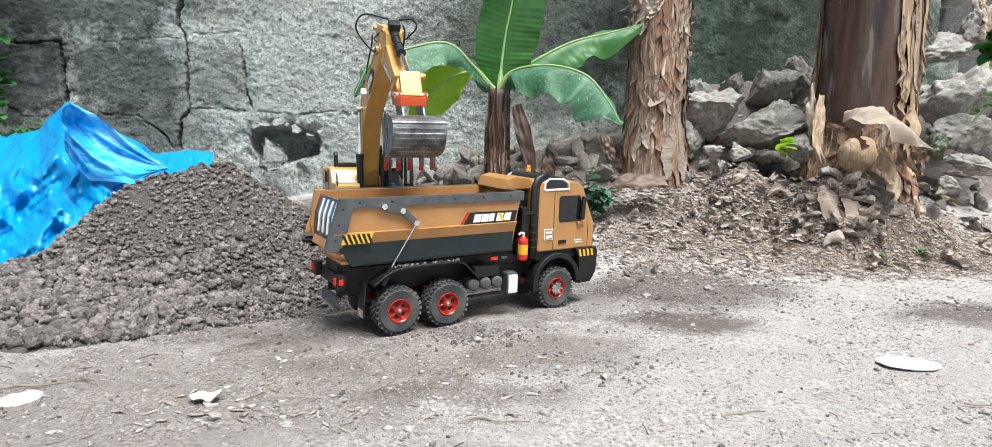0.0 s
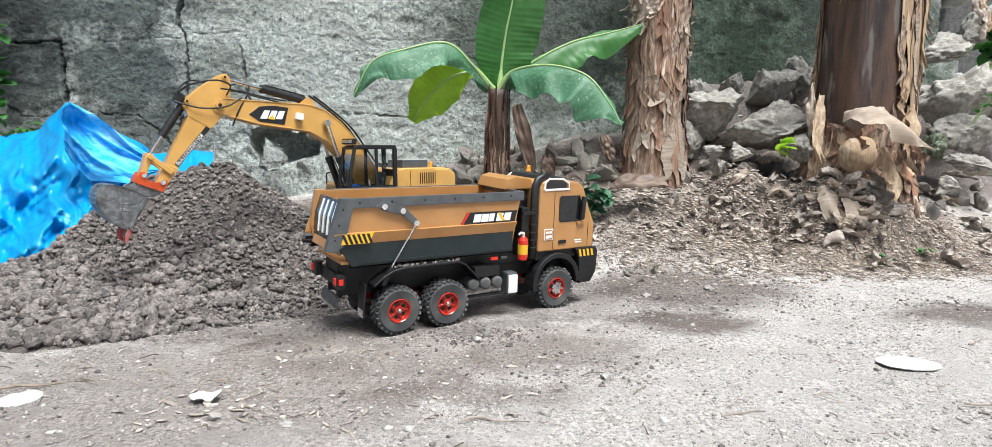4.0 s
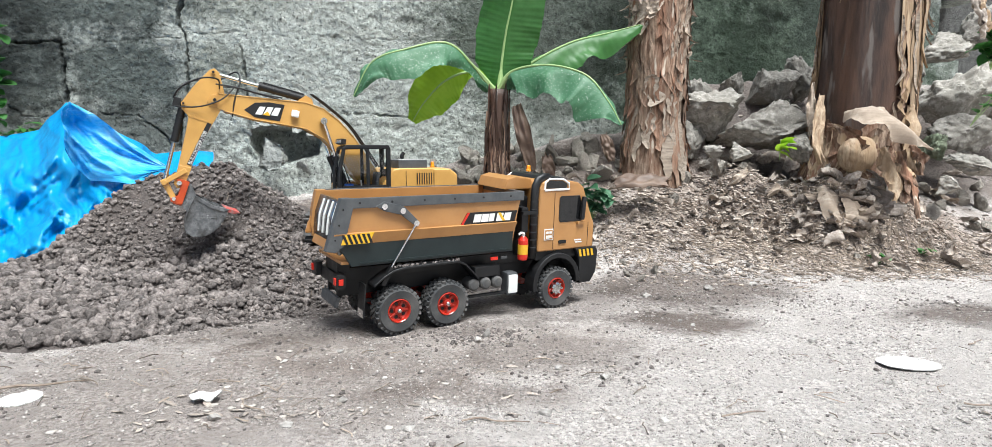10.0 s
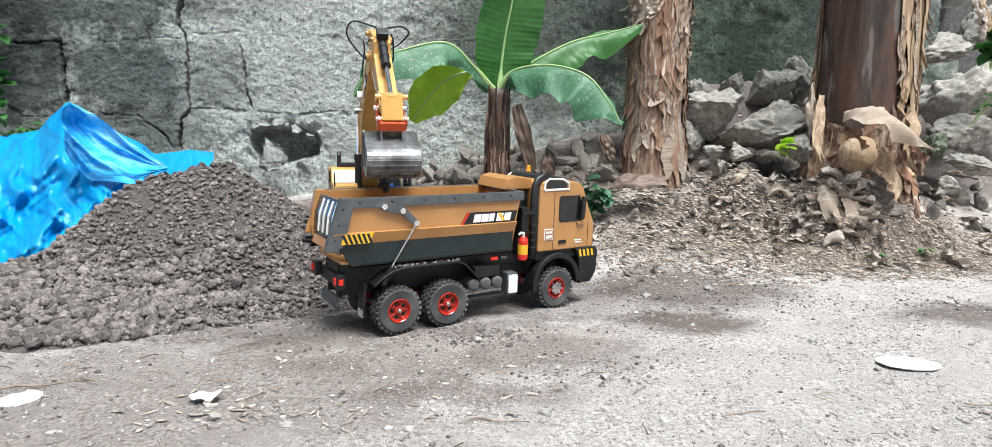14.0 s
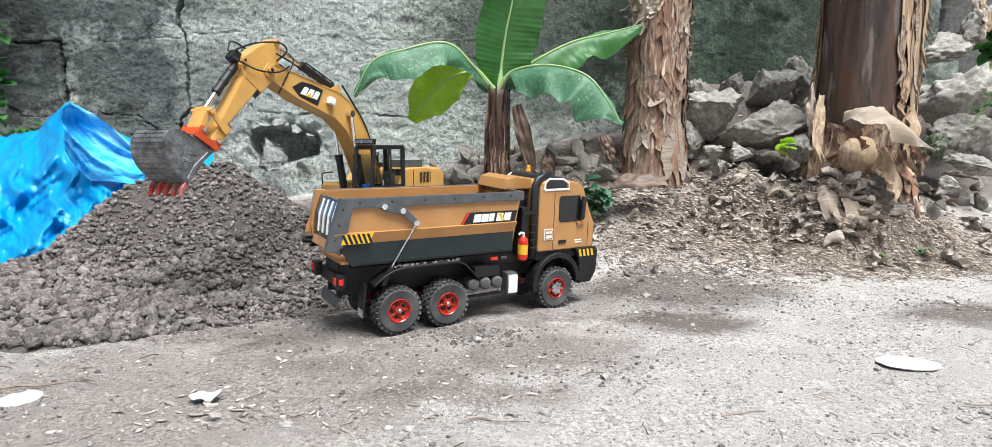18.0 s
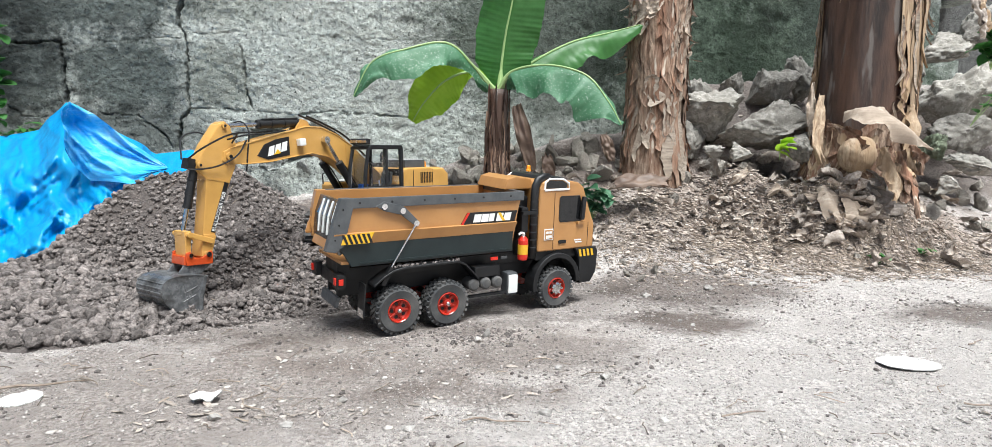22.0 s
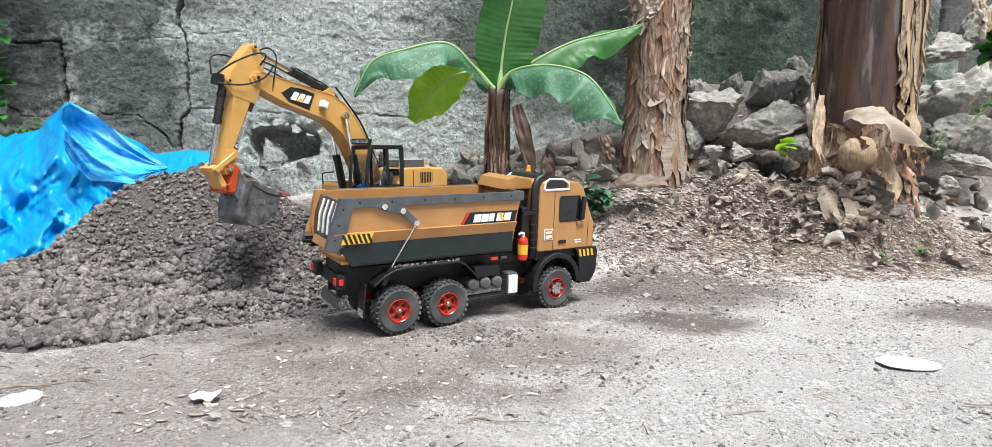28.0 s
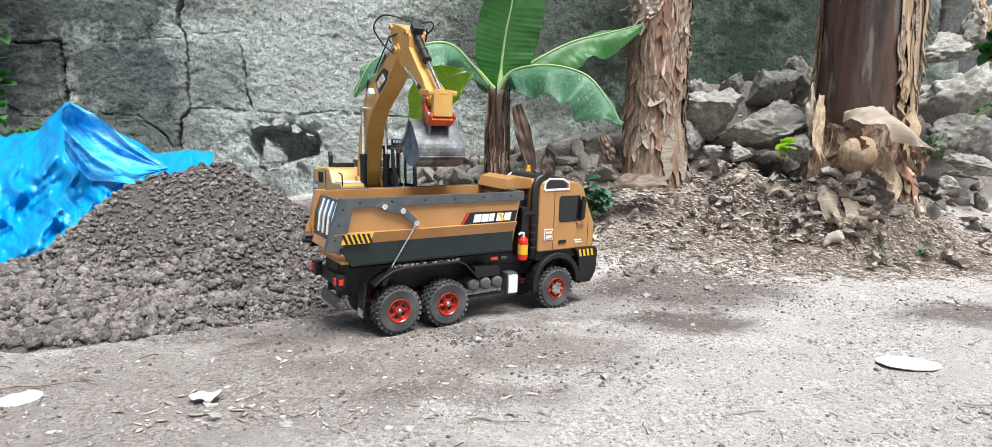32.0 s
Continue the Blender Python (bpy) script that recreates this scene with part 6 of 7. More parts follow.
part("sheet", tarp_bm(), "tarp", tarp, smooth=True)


def flap_bm():
    """The loose fold that hangs from the peak towards the heap."""
    bm = bmesh.new()
    rows = []
    for j in range(41):
        v = j / 40
        row = []
        for i in range(81):
            u = i / 80
            U = (0, 0.15, 0.4, 0.7, 1)
            xa, ya = np.interp(u, U, (97, 109, 150, 203, 262)), np.interp(u, U, (176, 160, 181, 222, 261))
            xb, yb = np.interp(u, U, (103, 117, 143, 208, 266)), np.interp(u, U, (238, 262, 285, 289, 267))
            wv = 4 * noise.noise((u * 5, v * 3, 2))
            x, y = xa + (xb - xa) * v + wv, ya + (yb - ya) * v + wv
            Y = 1.66 - 0.06 * v - 0.045 * fold(u * 0.7, v * 2.2 - u * 1.1, 3) - 0.02 * fold(u * 1.4, v * 4.5 - u * 2, 5) - 0.007 * fold(u * 4, v * 7 - u * 4, 8) + 0.06 * u - 0.05 * max(0, 0.18 - u) / 0.18
            row.append(bm.verts.new(at(x, y, Y)))
        rows.append(row)
    for a, b in zip(rows, rows[1:]):
        for i in range(80):
            bm.faces.new((a[i], a[i + 1], b[i + 1], b[i]))
    return bm


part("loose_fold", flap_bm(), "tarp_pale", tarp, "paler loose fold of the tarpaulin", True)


# ---- dry leaves and rubble on the bank ----
def litter(seed):
    g = random.Random(seed)
    bm = bmesh.new()
    n, m = 12, 4
    L, W = g.uniform(0.035, 0.08), g.uniform(0.01, 0.024)
    k1, k2, k3 = g.uniform(-1.2, 1.2), g.uniform(0.4, 1.6), g.uniform(-1, 1)
    lay = [[], []]
    for s in (0, 1):
        for i in range(n + 1):
            u = 2 * i / n - 1
            w = W * (1 - abs(u) ** 3) ** 0.7 * (1 + 0.35 * noise.noise((u * 3, seed, 0)))
            lay[s].append([bm.verts.new((L * u, w * v / m, 0.001 * s + W * k2 * (v / m) ** 2 + L * 0.35 * k1 * u * u + W * k3 * u * v / m + 0.008 * noise.noise((u * 3, v * 0.5, seed)))) for v in range(-m, m + 1)])
    for s in (0, 1):
        for a, b in zip(lay[s], lay[s][1:]):
            for j in range(2 * m):
                bm.faces.new((a[j], a[j + 1], b[j + 1], b[j]))
    return bm


KINDS = [part("dry_leaf", litter(k), "dry_leaf", smooth=True) for k in range(14)]
for o in KINDS:
    tagged(o, "curled dry banana leaf scrap on the bank", "leaf", "dry leaves on the bank")
g = random.Random(31)
AREAS = [(1.02, 1.78, 0.10, 0.06, 34, 0.8), (0.9, 1.84, 0.14, 0.08, 70, 0.42), (0.72, 1.88, 0.16, 0.1, 60, 0.38), (1.3, 1.85, 0.14, 0.08, 25, 0.4), (0.22, 2.05, 0.16, 0.07, 40, 0.6), (0.45, 1.88, 0.14, 0.1, 36, 0.38), (0.02, 2.02, 0.1, 0.06, 14, 0.6)]
done = 0
for cx, cy, sx, sy, cnt, big in AREAS:
    for k in range(cnt):
        x, y = g.gauss(cx, sx), min(g.gauss(cy, sy), float(wall_y(cx)) - 0.08)
        m = pose(x, y, ground_at(x, y) + g.uniform(0.004, 0.03), g.uniform(-50, 50), g.uniform(-40, 40), g.uniform(0, 360)) @ Matrix.Scale(big * g.uniform(0.4, 1.1), 4)
        if done < len(KINDS):
            KINDS[done].matrix_basis = m
        else:
            again(g.choice(KINDS), m)
        done += 1
# stones heaped behind the plant and round the roots
RUB = [part("rubble_stone", rock_bm(60 + k, (1.2, 0.95, 0.85), 0.45, 3), "rubble_tan") for k in range(10)]
for o in RUB:
    tagged(o, "small broken rubble stone on the bank by the wall", "stone", "rubble on the bank")
done = 0
for cx, cy, sx, sy, cnt, r in ((-0.12, 2.18, 0.10, 0.08, 46, 0.03), (0.2, 2.22, 0.13, 0.08, 40, 0.034), (0.75, 2.15, 0.16, 0.1, 30, 0.03), (1.5, 2.1, 0.15, 0.15, 26, 0.03), (-0.45, 2.2, 0.1, 0.06, 10, 0.02), (0.6, 1.75, 0.3, 0.15, 22, 0.012)):
    for k in range(cnt):
        x = g.gauss(cx, sx)
        y = min(g.gauss(cy, sy), float(wall_y(x)) - 0.04)
        rr = r * g.uniform(0.5, 1.3)
        m = pose(x, y, ground_at(x, y) + rr * g.uniform(0.1, 0.9), g.uniform(0, 360), g.uniform(0, 360), g.uniform(0, 360)) @ Matrix.Scale(rr, 4)
        if done < len(RUB):
            RUB[done].matrix_basis = m
        else:
            again(g.choice(RUB), m)
        done += 1


# ---- green growth and hanging dry leaves ----
def leaflet_bm(seed, L=0.03, W=0.012):
    bm = bmesh.new()
    rows = []
    for i in range(9):
        u = i / 8
        w = W * math.sin(math.pi * min(1, 0.06 + 0.94 * u)) ** 0.7 * (1 - 0.25 * u)
        rows.append([bm.verts.new((L * u, w * v, 0.25 * w * abs(v) - 0.3 * L * u * u + 0.002 * noise.noise((u * 4, v, seed)))) for v in (-1, -0.5, 0, 0.5, 1)])
    for a, b in zip(rows, rows[1:]):
        for j in range(4):
            bm.faces.new((a[j], a[j + 1], b[j + 1], b[j]))
    return bm


def sprig(name, label, base, stems, leaves, size, seed, category="plant", material="leaf_green"):
    """A small plant: thin stems from the base, each with leaflets."""
    g = random.Random(seed)
    e = thing(name, label, category, Matrix.Translation(base))
    blade = None
    for tip in stems:
        pts = bend([(0, 0, 0), (tip[0] * 0.45, tip[1] * 0.45, tip[2] * 0.65), tip], 10)
        part("stem", tube(bmesh.new(), pts, [0.0016 - 0.00008 * k for k in range(11)], 5), "midrib", e)
        for k in range(leaves):
            c = pts[min(10, 3 + int(8 * k / max(1, leaves)))]
            m = Matrix.Translation(c) @ pose(0, 0, 0, g.uniform(-30, 30), g.uniform(-45, 25), g.uniform(180, 360)) @ Matrix.Scale(size * g.uniform(0.7, 1.3), 4)
            if blade is None:
                blade = part("leaf", leaflet_bm(seed), material, e, smooth=True)
                blade.matrix_basis = m
            else:
                again(blade, m)
    return e


sprig("seedling", "small bright green seedling on the bank", at(1232, 252, 1.88), [(0.0, -0.01, 0.05), (-0.008, -0.02, 0.06)], 3, 1.5, 1, material="leaf_bright")
sprig("weed", "green leafy weed beside the rubble", (0.29, 1.9, ground_at(0.29, 1.9) - 0.01), [(0.03, -0.04, 0.10), (-0.02, -0.03, 0.13), (0.06, -0.02, 0.08), (0.0, -0.05, 0.10), (-0.03, -0.02, 0.10)], 9, 1.3, 2, material="leaf_pale")
sprig("weed", "tiny green weed in the leaf litter", (1.02, 1.68, ground_at(1.02, 1.68) - 0.005), [(0.02, -0.02, 0.03), (-0.02, -0.01, 0.025), (0.0, -0.02, 0.035)], 5, 0.6, 3)
sprig("weed", "tiny green weed in the leaf litter", (1.17, 1.72, ground_at(1.17, 1.72) - 0.005), [(0.02, -0.02, 0.02), (-0.02, -0.01, 0.02)], 5, 0.5, 4)
sprig("vine", "dark green creeper climbing the wall's end", (-1.60, 2.04, 0.40), [(0.03, -0.02, 0.2), (0.0, -0.03, 0.35), (0.05, -0.03, 0.5), (0.02, -0.02, 0.62), (0.06, -0.03, 0.3), (0.04, -0.02, 0.42)], 16, 1.9, 5)
sprig("vine", "dark green creeper climbing the wall's end", (-1.58, 2.03, 0.30), [(0.1, -0.03, 0.10), (0.03, -0.03, 0.18), (0.25, 0.0, 0.14)], 7, 1.2, 6)
sprig("vine", "thin green vine among the stones", (1.52, 2.05, 0.40), [(0.12, -0.03, 0.14), (0.2, -0.02, 0.16), (0.06, -0.03, 0.10)], 4, 1.2, 7)


sprig("vine", "dark green creeper hanging by the stones", at(1566, 110, 2.15), [(-0.03, -0.02, 0.12), (0.0, -0.03, 0.2), (0.03, -0.03, 0.16), (-0.06, -0.03, 0.07)], 10, 1.9, 8)


def brown_leaf(label, c, L, W, turn, seed, material="dry_leaf"):
    ob = shell("dry_leaf", None, c, L, W, W * 0.4, turn, material, seed, 1.1)
    return tagged(ob, label, "leaf")


M["brown_leaf"] = mat("brown_leaf", (0.135, 0.088, 0.064), (0.07, 0.044, 0.032), 40, 0.6, bump=0.6, bscale=70, c3=(0.2, 0.142, 0.105), big=10, dist=0.001)
brown_leaf("large folded brown leaf hanging beside the banana stem", at(829, 218, 1.9), 0.2, 0.026, pose(0, 0, 0, 90, 76, 0), 11, "brown_leaf")
brown_leaf("curled brown leaf by the rubble", (0.155, 1.88, 0.27), 0.08, 0.022, pose(0, 0, 0, 90, 80, 10), 12, "brown_leaf")
brown_leaf("broad brown leaf lying on the bank", (0.43, 1.88, 0.225), 0.15, 0.045, pose(0, 0, 0, 25, -4, -8), 13, "brown_leaf")
brown_leaf("curled brown leaf on the bank", (0.36, 2.05, 0.33), 0.09, 0.022, pose(0, 0, 0, 80, 70, 0), 14, "brown_leaf")
brown_leaf("torn dry leaf hanging from above", (1.36, 1.85, 0.72), 0.1, 0.018, pose(0, 0, 0, 60, 60, 0), 15)
brown_leaf("torn dry leaf hanging from above", (1.385, 1.85, 0.68), 0.08, 0.012, pose(0, 0, 0, 60, 85, 0), 16)


# ---- loose matter ----
def lump_shapes(count, seed, rough=0.3, sub=1):
    """A few small crumbly lumps, as arrays."""
    out = []
    rng = np.random.RandomState(seed)
    bm = bmesh.new()
    bmesh.ops.create_icosphere(bm, subdivisions=sub, radius=1.0)
    v0 = np.array([v.co[:] for v in bm.verts])
    f0 = np.array([[v.index for v in f.verts] for f in bm.faces])
    bm.free()
    for k in range(count):
        bulge = np.array([noise.noise(Vector(v) * 1.3 + Vector((7 * k, seed, 0))) + 0.7 * noise.noise(Vector(v) * 3.1 + Vector((5 * k, seed, 9))) for v in v0])
        out.append(v0 * (1 + (0.85 if sub > 1 else 0.2) * bulge[:, None] * 0.8 + rough * (0.55 if sub > 1 else 1) * rng.uniform(-1, 1, (len(v0), 1))) * rng.uniform(0.6, 1.1, 3))
    return out, f0


def turned(rng, n):
    qn = rng.normal(size=(n, 4))
    qn /= np.linalg.norm(qn, axis=1)[:, None]
    w, x, y, z = qn.T
    return np.stack([np.stack([1 - 2 * (y * y + z * z), 2 * (x * y - z * w), 2 * (x * z + y * w)], -1),
                     np.stack([2 * (x * y + z * w), 1 - 2 * (x * x + z * z), 2 * (y * z - x * w)], -1),
                     np.stack([2 * (x * z - y * w), 2 * (y * z + x * w), 1 - 2 * (x * x + y * y)], -1)], 1)


def strew(name, P, size, material, seed, label, category, sink=0.25, tall=0.75, sub=1):
    """Many small lumps at P as one mesh."""
    rng = np.random.RandomState(seed)
    shapes, f0 = lump_shapes(12, seed, 0.3, sub)
    n = len(P)
    R = turned(rng, n)
    pick = rng.randint(0, 12, n)
    V = np.stack(shapes)[pick]
    V = np.einsum("nij,nkj->nki", R, V) * np.asarray(size)[:, None, None]
    V[:, :, 2] *= tall
    V += P[:, None, :]
    V[:, :, 2] += np.asarray(size)[:, None] * (0.5 - sink)
    k = V.shape[1]
    F = (f0[None] + (np.arange(n) * k)[:, None, None]).reshape(-1, 3)
    me = bpy.data.meshes.new(name)
    me.from_pydata(V.reshape(-1, 3).tolist(), [], F.tolist())
    me.polygons.foreach_set("use_smooth", [True] * len(me.polygons))
    me.materials.append(M[material])
    ob = new(name, me)
    return tagged(ob, label, category, kind="stuff")


def surface(X, Y):
    m = mound_h(X, Y)
    return np.maximum(m + lumps(X, Y, 1.0) * ramp01(m, -0.02, 0.03), ground_h(X, Y))


rng = np.random.RandomState(4)
# clods of the heap: finer above, coarse and stony round the foot
X, Y = rng.uniform(-1.7, -0.05, 130000), rng.uniform(0.9, 1.75, 130000)
mh = mound_h(X, Y)
keep = (mh > -0.004) & (mh > ground_h(X, Y) - 0.012) & (outside(X, Y, -0.05, 1.27, 32.94, 0.31, 0.115) > 0.0) & (outside(X, Y, -0.32, 1.6, 0, 0.11, 0.19) > 0)
X, Y, mh = X[keep], Y[keep], mh[keep]
coarse = ramp01(-mh, -0.16, -0.02) * ramp01(-X, 0.35, 0.75)
size = 0.0011 + 0.0075 * rng.rand(len(X)) ** 5 + coarse * 0.013 * rng.rand(len(X)) ** 6
big = size > 0.0034
P = np.stack([X, Y, surface(X, Y)], -1)
strew("soil_crumbs", P[~big][:36000], size[~big][:36000], "clod", 5, "loose dark soil crumbs on the heap", "soil")
strew("soil_clods", P[big][:9000], size[big][:9000], "clod", 15, "loose dark soil clods and small stones on the heap", "soil", 0.1, 0.9, sub=2)
X, Y = rng.uniform(-1.6, -0.35, 2200), rng.uniform(0.98, 1.5, 2200)
mh = mound_h(X, Y)
keep = (mh > 0.0) & (mh < 0.12) & (X < -0.45)
X, Y = X[keep][:800], Y[keep][:800]
strew("foot_stones", np.stack([X, Y, surface(X, Y)], -1), 0.004 + 0.012 * rng.rand(len(X)) ** 3, "clod", 6, "coarse brown lumps round the foot of the heap", "soil", 0.08, 0.9, sub=2)
# grit over the yard: fine everywhere, coarser chips here and there
X, Y = rng.uniform(-1.4, 1.8, 150000), rng.uniform(0.6, 1.9, 150000)
keep = (mound_h(X, Y) < -0.004) & (outside(X, Y, -0.05, 1.27, 32.94, 0.28, 0.10) > 0) & (np.abs(X) < 0.82 * Y + 0.03) & (vnoise(X, Y, 0.12, 41) + 0.8 * vnoise(X, Y, 0.04, 42) > -0.35)
X, Y = X[keep], Y[keep]
size = 0.0005 + 0.0012 * rng.rand(len(X)) ** 3 + 0.0032 * rng.rand(len(X)) ** 14
strew("yard_grit", np.stack([X, Y, ground_h(X, Y)], -1), size, "grit", 7, "pale grit scattered over the dry earth", "grit", 0.3, 0.55)
# bleached leaf chips trodden into the ground
XY = np.concatenate([rng.normal((a, b), (c, d), (k, 2)) for a, b, c, d, k in ((-0.3, 0.76, 0.12, 0.05, 150), (-0.15, 0.72, 0.25, 0.04, 90), (0.1, 0.9, 0.35, 0.12, 50), (0.5, 1.4, 0.3, 0.15, 90), (0.8, 1.55, 0.35, 0.12, 200), (-0.4, 0.95, 0.2, 0.05, 22))])
X, Y = XY[(mound_h(XY[:, 0], XY[:, 1]) < -0.004) & (outside(XY[:, 0], XY[:, 1], -0.05, 1.27, 32.94, 0.3, 0.11) > 0)].T
strew("leaf_chips", np.stack([X, Y, ground_h(X, Y)], -1), 0.001 + 0.006 * rng.rand(len(X)) ** 4, "pale_chip", 17, "pale bleached leaf chips trodden into the earth", "litter", 0.42, 0.28)
# fine plant debris over the bank
X, Y = rng.normal(0.88, 0.4, 30000), rng.normal(1.86, 0.16, 30000)
keep = (X > 0.12) & (X < 1.7) & (Y < wall_y(X) - 0.03) & (Y > 1.5)
X, Y = X[keep], Y[keep]
strew("bank_debris", np.stack([X, Y, ground_h(X, Y)], -1), 0.0014 + 0.009 * rng.rand(len(X)) ** 5, "debris", 27, "fine dry plant debris and soil crumbs on the bank", "litter", 0.4, 0.45)
# dark damp crumbs by the truck and in the stained patches
spots = [(-0.02, 1.06, 0.09, 500), (0.45, 1.33, 0.16, 700), (0.36, 1.52, 0.2, 900), (0.08, 0.90, 0.09, 350), (1.0, 1.25, 0.12, 400), (0.45, 1.75, 0.25, 1400), (1.1, 1.75, 0.35, 1800), (-0.35, 1.1, 0.12, 500), (-0.3, 0.85, 0.35, 500), (0.2, 0.85, 0.4, 250), (-0.05, 1.08, 0.06, 700), (-0.75, 1.02, 0.3, 700)]
XY = np.concatenate([rng.normal((a, b), (c, c * 0.5), (k, 2)) for a, b, c, k in spots])
keep = outside(XY[:, 0], XY[:, 1], -0.05, 1.27, 32.94, 0.3, 0.11) > 0
X, Y = XY[keep].T
strew("dark_crumbs", np.stack([X, Y, surface(X, Y)], -1), 0.0008 + 0.0042 * rng.rand(len(X)) ** 6, "clod", 8, "dark soil crumbs strewn on the ground", "soil")


def twig_bm(seed, length, r):
    g = random.Random(seed)
    pts = [(length * (k / 4 - 0.5), 0.08 * length * g.uniform(-1, 1), r + 0.03 * length * abs(g.uniform(-1, 1))) for k in range(5)]
    return tube(bmesh.new(), bend(pts, 12), [r * (1 - 0.5 * k / 12) for k in range(13)], 5)


# straw and fibres in one mesh
def straws(name, spots, seed, label):
    g = random.Random(seed)
    bm = bmesh.new()
    for cx, cy, sx, sy, n, L in spots:
        for _ in range(n):
            x, y = g.gauss(cx, sx), g.gauss(cy, sy)
            a, l = g.uniform(0, 6.28), L * g.uniform(0.4, 1.3)
            pts = []
            for k in range(4):
                u = x + math.cos(a) * l * (k / 3 - 0.5) + g.uniform(-0.1, 0.1) * l
                v = y + math.sin(a) * l * (k / 3 - 0.5) + g.uniform(-0.1, 0.1) * l
                if float(outside(np.array(u), np.array(v), -0.05, 1.27, 32.94, 0.32, 0.12)) < 0.01:
                    break
                pts.append((u, v, float(surface(np.array(u), np.array(v))) + 0.002 + g.uniform(0, 0.12) * l * (k in (1, 2))))
            if len(pts) == 4:
                tube(bm, bend(pts, 6), g.uniform(0.0004, 0.001), 3, False)
    ob = part(name, bm, "straw")
    return tagged(ob, label, "straw", kind="stuff")


straws("straw", [(1.0, 1.78, 0.16, 0.07, 700, 0.06), (0.85, 1.8, 0.25, 0.12, 520, 0.07), (0.4, 1.8, 0.15, 0.12, 160, 0.06), (1.2, 1.78, 0.2, 0.12, 300, 0.08), (0.65, 1.75, 0.3, 0.12, 700, 0.035), (0.95, 1.7, 0.2, 0.08, 400, 0.04), (-0.5, 0.85, 0.3, 0.1, 70, 0.035), (-0.7, 1.4, 0.2, 0.2, 60, 0.03), (0.4, 0.95, 0.5, 0.15, 50, 0.03)], 3, "dry straw and leaf fibres strewn on the soil")

# single stones and scraps on the open ground: x, y, radius
SCRAPS = [(-0.195, 0.775, 0.009, 0.006), (0.155, 0.86, 0.011, 0.006), (0.09, 0.905, 0.008, 0.006), (0.335, 1.385, 0.012, 0.009), (0.53, 1.03, 0.013, 0.006), (0.585, 1.01, 0.009, 0.005),
          (0.345, 1.16, 0.008, 0.004), (0.36, 1.13, 0.007, 0.003), (-0.32, 0.93, 0.010, 0.004), (-0.25, 0.985, 0.008, 0.004), (-0.20, 0.985, 0.009, 0.003), (-0.43, 0.93, 0.007, 0.005), (-0.33, 0.71, 0.014, 0.005),
          (0.62, 1.50, 0.012, 0.008), (0.50, 1.47, 0.018, 0.009), (0.72, 1.62, 0.010, 0.007), (0.95, 1.62, 0.011, 0.008), (0.06, 0.735, 0.013, 0.005), (0.54, 0.83, 0.009, 0.006), (-0.03, 1.035, 0.012, 0.010), (-0.015, 1.06, 0.013, 0.011), (0.25, 1.06, 0.006, 0.003),
          (-0.24, 0.70, 0.012, 0.004), (0.20, 0.72, 0.010, 0.004), (-0.10, 0.69, 0.014, 0.005)]
for k, (x, y, r, hgt) in enumerate(SCRAPS):
    ob = part("pebble", rock_bm(200 + k, (r, r * 0.8, hgt), 0.3, 2), "pebble")
    ob.matrix_basis = pose(x, y, float(surface(np.array(x), np.array(y))) + 0.3 * hgt, 0, 0, 57 * k)
    tagged(ob, "pale grey stone chip lying on the bare ground", "stone", "stones on the ground")


def scrap(name, label, category, x, y, sx, sy, seed, material, curl=0.12, turn=0, group="", lift=0.003):
    """A thin curled scrap with its own thickness."""
    g = random.Random(seed)
    bm = bmesh.new()
    n, m = 14, 6
    rows = [[], []]
    for s in (0, 1):
        for i in range(n + 1):
            u = 2 * i / n - 1
            w = (1 - abs(u) ** 2.4) ** 0.6 * (1 + 0.15 * noise.noise((u * 2, seed, 0)))
            rows[s].append([bm.verts.new((u * sx, v / m * sy * w, 0.0012 * s + curl * sx * (u * u * 0.7 + 0.8 * (v / m) ** 2 * (0.5 + noise.noise((u * 1.5, seed, 4))) + 0.25 * noise.noise((u * 3, v * 0.4, seed))))) for v in range(-m, m + 1)])
    for s in (0, 1):
        for a, b in zip(rows[s], rows[s][1:]):
            for j in range(2 * m):
                bm.faces.new((a[j], a[j + 1], b[j + 1], b[j]))
    ob = part(name, bm, material, smooth=True)
    tilt = (g.uniform(-12, 12), g.uniform(-12, 12)) if group else (0, 0)
    ob.matrix_basis = pose(x, y, float(surface(np.array(x), np.array(y))) + lift, *tilt, turn)
    return tagged(ob, label, category, group)


scrap("dry_leaf", "bleached whitish dry leaf lying flat on the ground", "leaf", 0.611, 0.908, 0.044, 0.03, 3, "white_scrap", 0.012, -10, lift=0.0015)
scrap("paper_scrap", "torn white scrap on the bare ground", "scrap", -0.605, 0.775, 0.024, 0.026, 5, "white_scrap", 0.06, 25, lift=0.001)
ob = part("twig", twig_bm(61, 0.12, 0.0022), "straw")
ob.matrix_basis = pose(-0.62, 0.83, float(surface(np.array(-0.62), np.array(0.83))) + 0.001, 0, 0, 20)
tagged(ob, "dry brown twig on the bare ground", "twig")
for k, (x, y, ln, turn) in enumerate(((0.72, 0.70, 0.14, 2), (0.6, 0.74, 0.05, -30), (0.0, 0.71, 0.08, -10), (0.3, 0.74, 0.06, 15), (-0.3, 0.75, 0.06, -40), (0.78, 1.0, 0.05, 30))):
    ob = part("twig", twig_bm(70 + k, ln, 0.0013), "straw")
    ob.matrix_basis = pose(x, y, float(surface(np.array(x), np.array(y))) + 0.001, 0, 0, turn)
    tagged(ob, "thin dry stalk lying on the bare ground", "twig", "stalks on the ground")


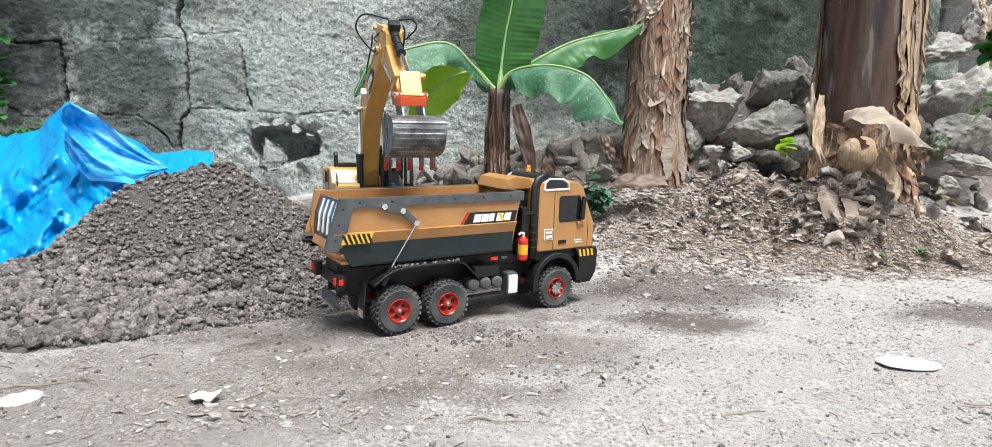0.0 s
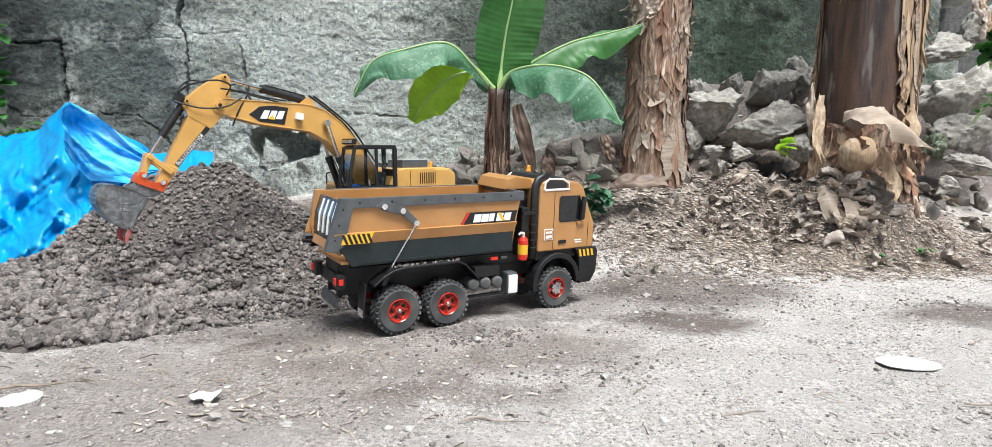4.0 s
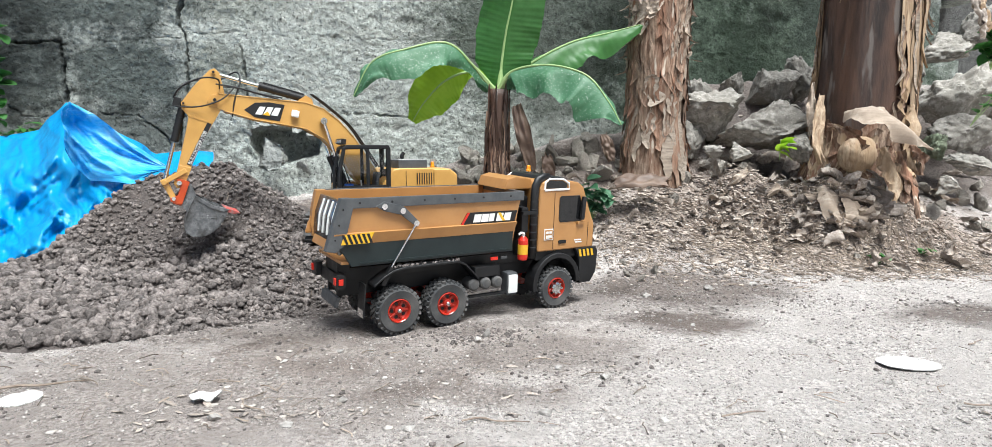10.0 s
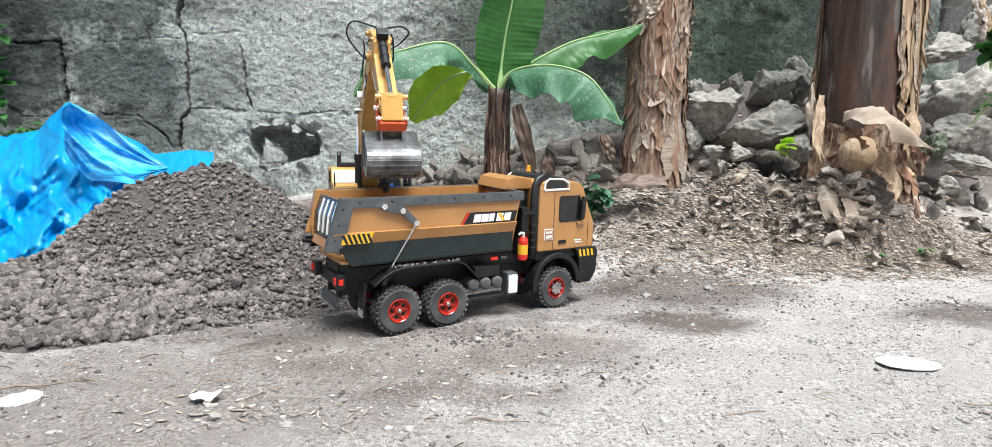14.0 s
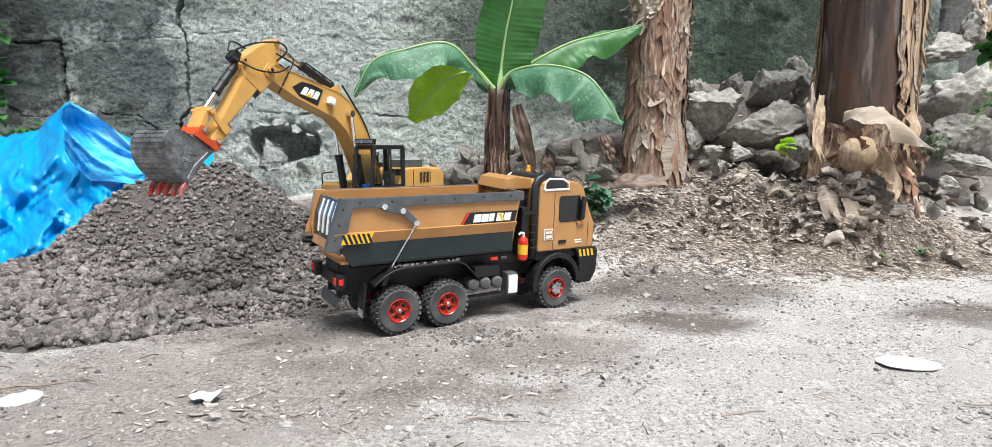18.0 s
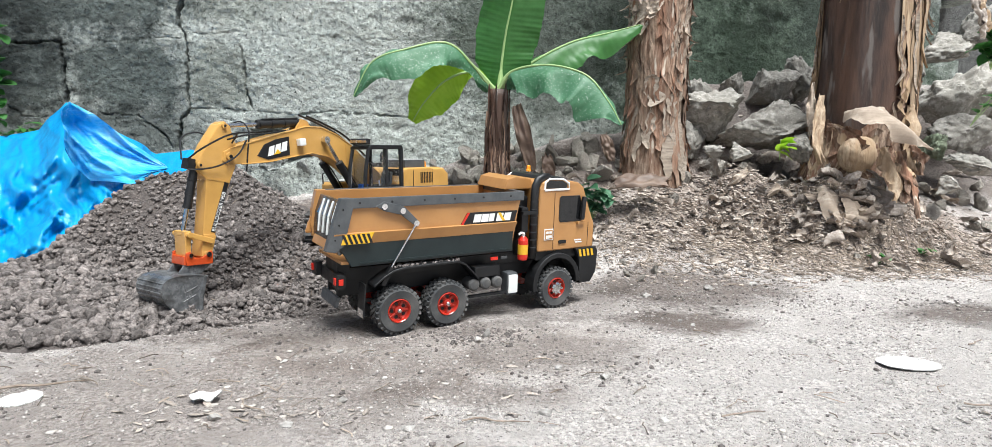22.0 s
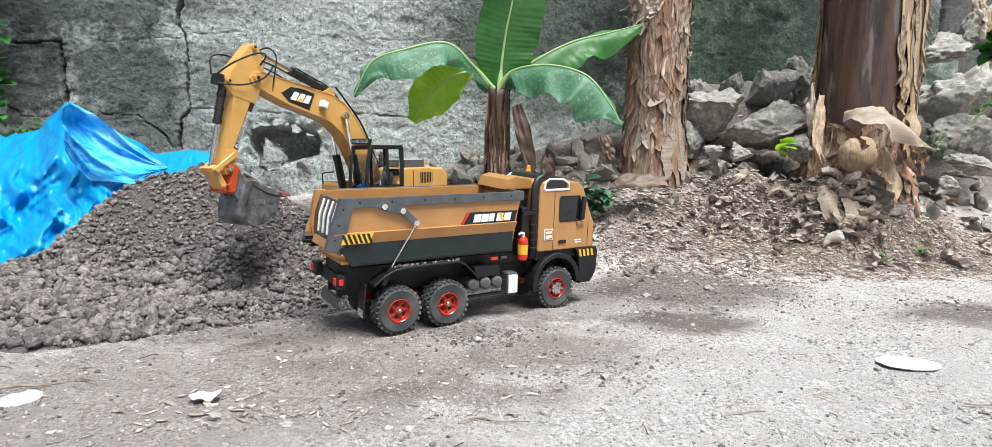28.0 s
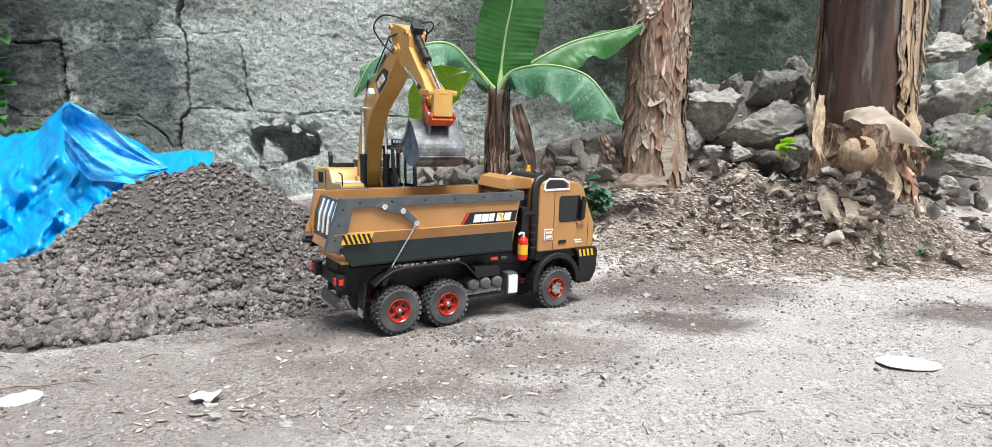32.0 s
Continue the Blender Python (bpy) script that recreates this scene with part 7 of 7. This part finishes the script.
def under(x, y):
    """The ground met along a bearing."""
    for Y in np.arange(0.7, 2.4, 0.01):
        q_ = at(x, y, float(Y))
        if surface(np.array(q_[0]), np.array(q_[1])) >= q_[2]:
            break
    return q_[0], q_[1], q_[2] + 0.003


for pts, r in ((((1082, 408), (1130, 395), (1160, 378), (1195, 364), (1228, 352)), 0.004), (((1132, 394), (1131, 370), (1137, 340)), 0.002), (((1215, 432), (1228, 404), (1238, 380), (1262, 366)), 0.004), (((1018, 420), (1032, 395)), 0.002), (((1150, 350), (1185, 338), (1222, 346)), 0.003), (((1330, 330), (1350, 350), (1348, 372)), 0.0025)):
    way = bend([under(*v) for v in pts], 24)
    ob = part("root", tube(bmesh.new(), way, [r * (0.55 + 0.45 * k / 24) for k in range(25)], 6), "straw", smooth=True)
    tagged(ob, "long pale dry root lying over the bank", "root", "roots on the bank")

# torn sheaths and big dry leaves lying over the litter heap: way over the ground, half widths
g = random.Random(78)
for k, (pts, widths, material) in enumerate((
        (((1296, 302), (1308, 322), (1322, 342), (1350, 356)), (0.012, 0.032, 0.036, 0.010), "torn_sheath"),
        (((1330, 308), (1340, 330), (1358, 348), (1372, 342)), (0.014, 0.034, 0.030, 0.012), "torn_sheath"),
        (((1352, 284), (1362, 306), (1382, 318)), (0.006, 0.014, 0.008), "dry_leaf"),
        (((1366, 296), (1385, 312), (1405, 330), (1428, 340)), (0.010, 0.034, 0.036, 0.012), "dry_leaf"),
        (((1298, 250), (1330, 262), (1365, 270), (1398, 274)), (0.006, 0.010, 0.012, 0.004), "torn_sheath"),
        (((1307, 342), (1322, 356), (1348, 366)), (0.006, 0.012, 0.006), "torn_sheath"),
        (((1195, 262), (1215, 254), (1242, 260)), (0.010, 0.028, 0.012), "dry_leaf"),
        (((1236, 276), (1258, 262), (1290, 272)), (0.012, 0.036, 0.014), "dry_leaf"),
        (((1216, 292), (1230, 278), (1240, 262)), (0.008, 0.022, 0.008), "dry_leaf"),
        (((1250, 290), (1272, 284), (1288, 296)), (0.008, 0.024, 0.008), "dry_leaf"),
        (((1180, 276), (1168, 290), (1150, 300)), (0.006, 0.016, 0.006), "torn_sheath"),
        (((1455, 300), (1480, 316), (1510, 326)), (0.004, 0.014, 0.006), "torn_sheath"),
        (((1486, 280), (1520, 281), (1566, 286)), (0.004, 0.008, 0.003), "dry_leaf"),
        (((1118, 318), (1140, 326), (1165, 322)), (0.006, 0.014, 0.005), "dry_leaf"),
        (((1262, 312), (1280, 322), (1302, 318)), (0.006, 0.016, 0.006), "torn_sheath"),
        (((1210, 318), (1228, 310), (1250, 318)), (0.005, 0.014, 0.005), "torn_sheath"))):
    way = [Vector(under(*v)) + Vector((0, -0.012, 0.014 + 0.01 * (i % 2))) for i, v in enumerate(pts)]
    ob = leaf("dry_leaf", way, widths, [(g.uniform(-0.3, 0.3), -0.75, 0.7)] * 3, material, None, 0.03, 60 + k, g.uniform(0.2, 0.7), 36, 5, False)
    tagged(ob, "broad curled pale sheath scrap lying on the litter heap", "leaf", "sheath scraps on the heap")
# pale leaf scraps trodden into the front of the yard
for k in range(60):
    x, y = g.gauss(-0.32, 0.13), g.gauss(0.74, 0.05)
    if k % 4 == 0:
        x, y = g.uniform(-0.55, 0.6), g.uniform(0.68, 1.0)
    ob = again(g.choice(KINDS), pose(x, y, ground_at(x, y) + 0.0015, g.uniform(-14, 14), g.uniform(-14, 14), g.uniform(0, 360)) @ Matrix.Diagonal((*[g.uniform(0.08, 0.18)] * 2, 0.035, 1)))
    tagged(ob, "small bleached leaf scrap trodden into the ground", "leaf", "leaf scraps on the ground")
scrap("paper_scrap", "crumpled whitish scrap on the bare ground", "scrap", -0.364, 0.764, 0.019, 0.014, 15, "white_scrap", 0.3, 20)


motions()
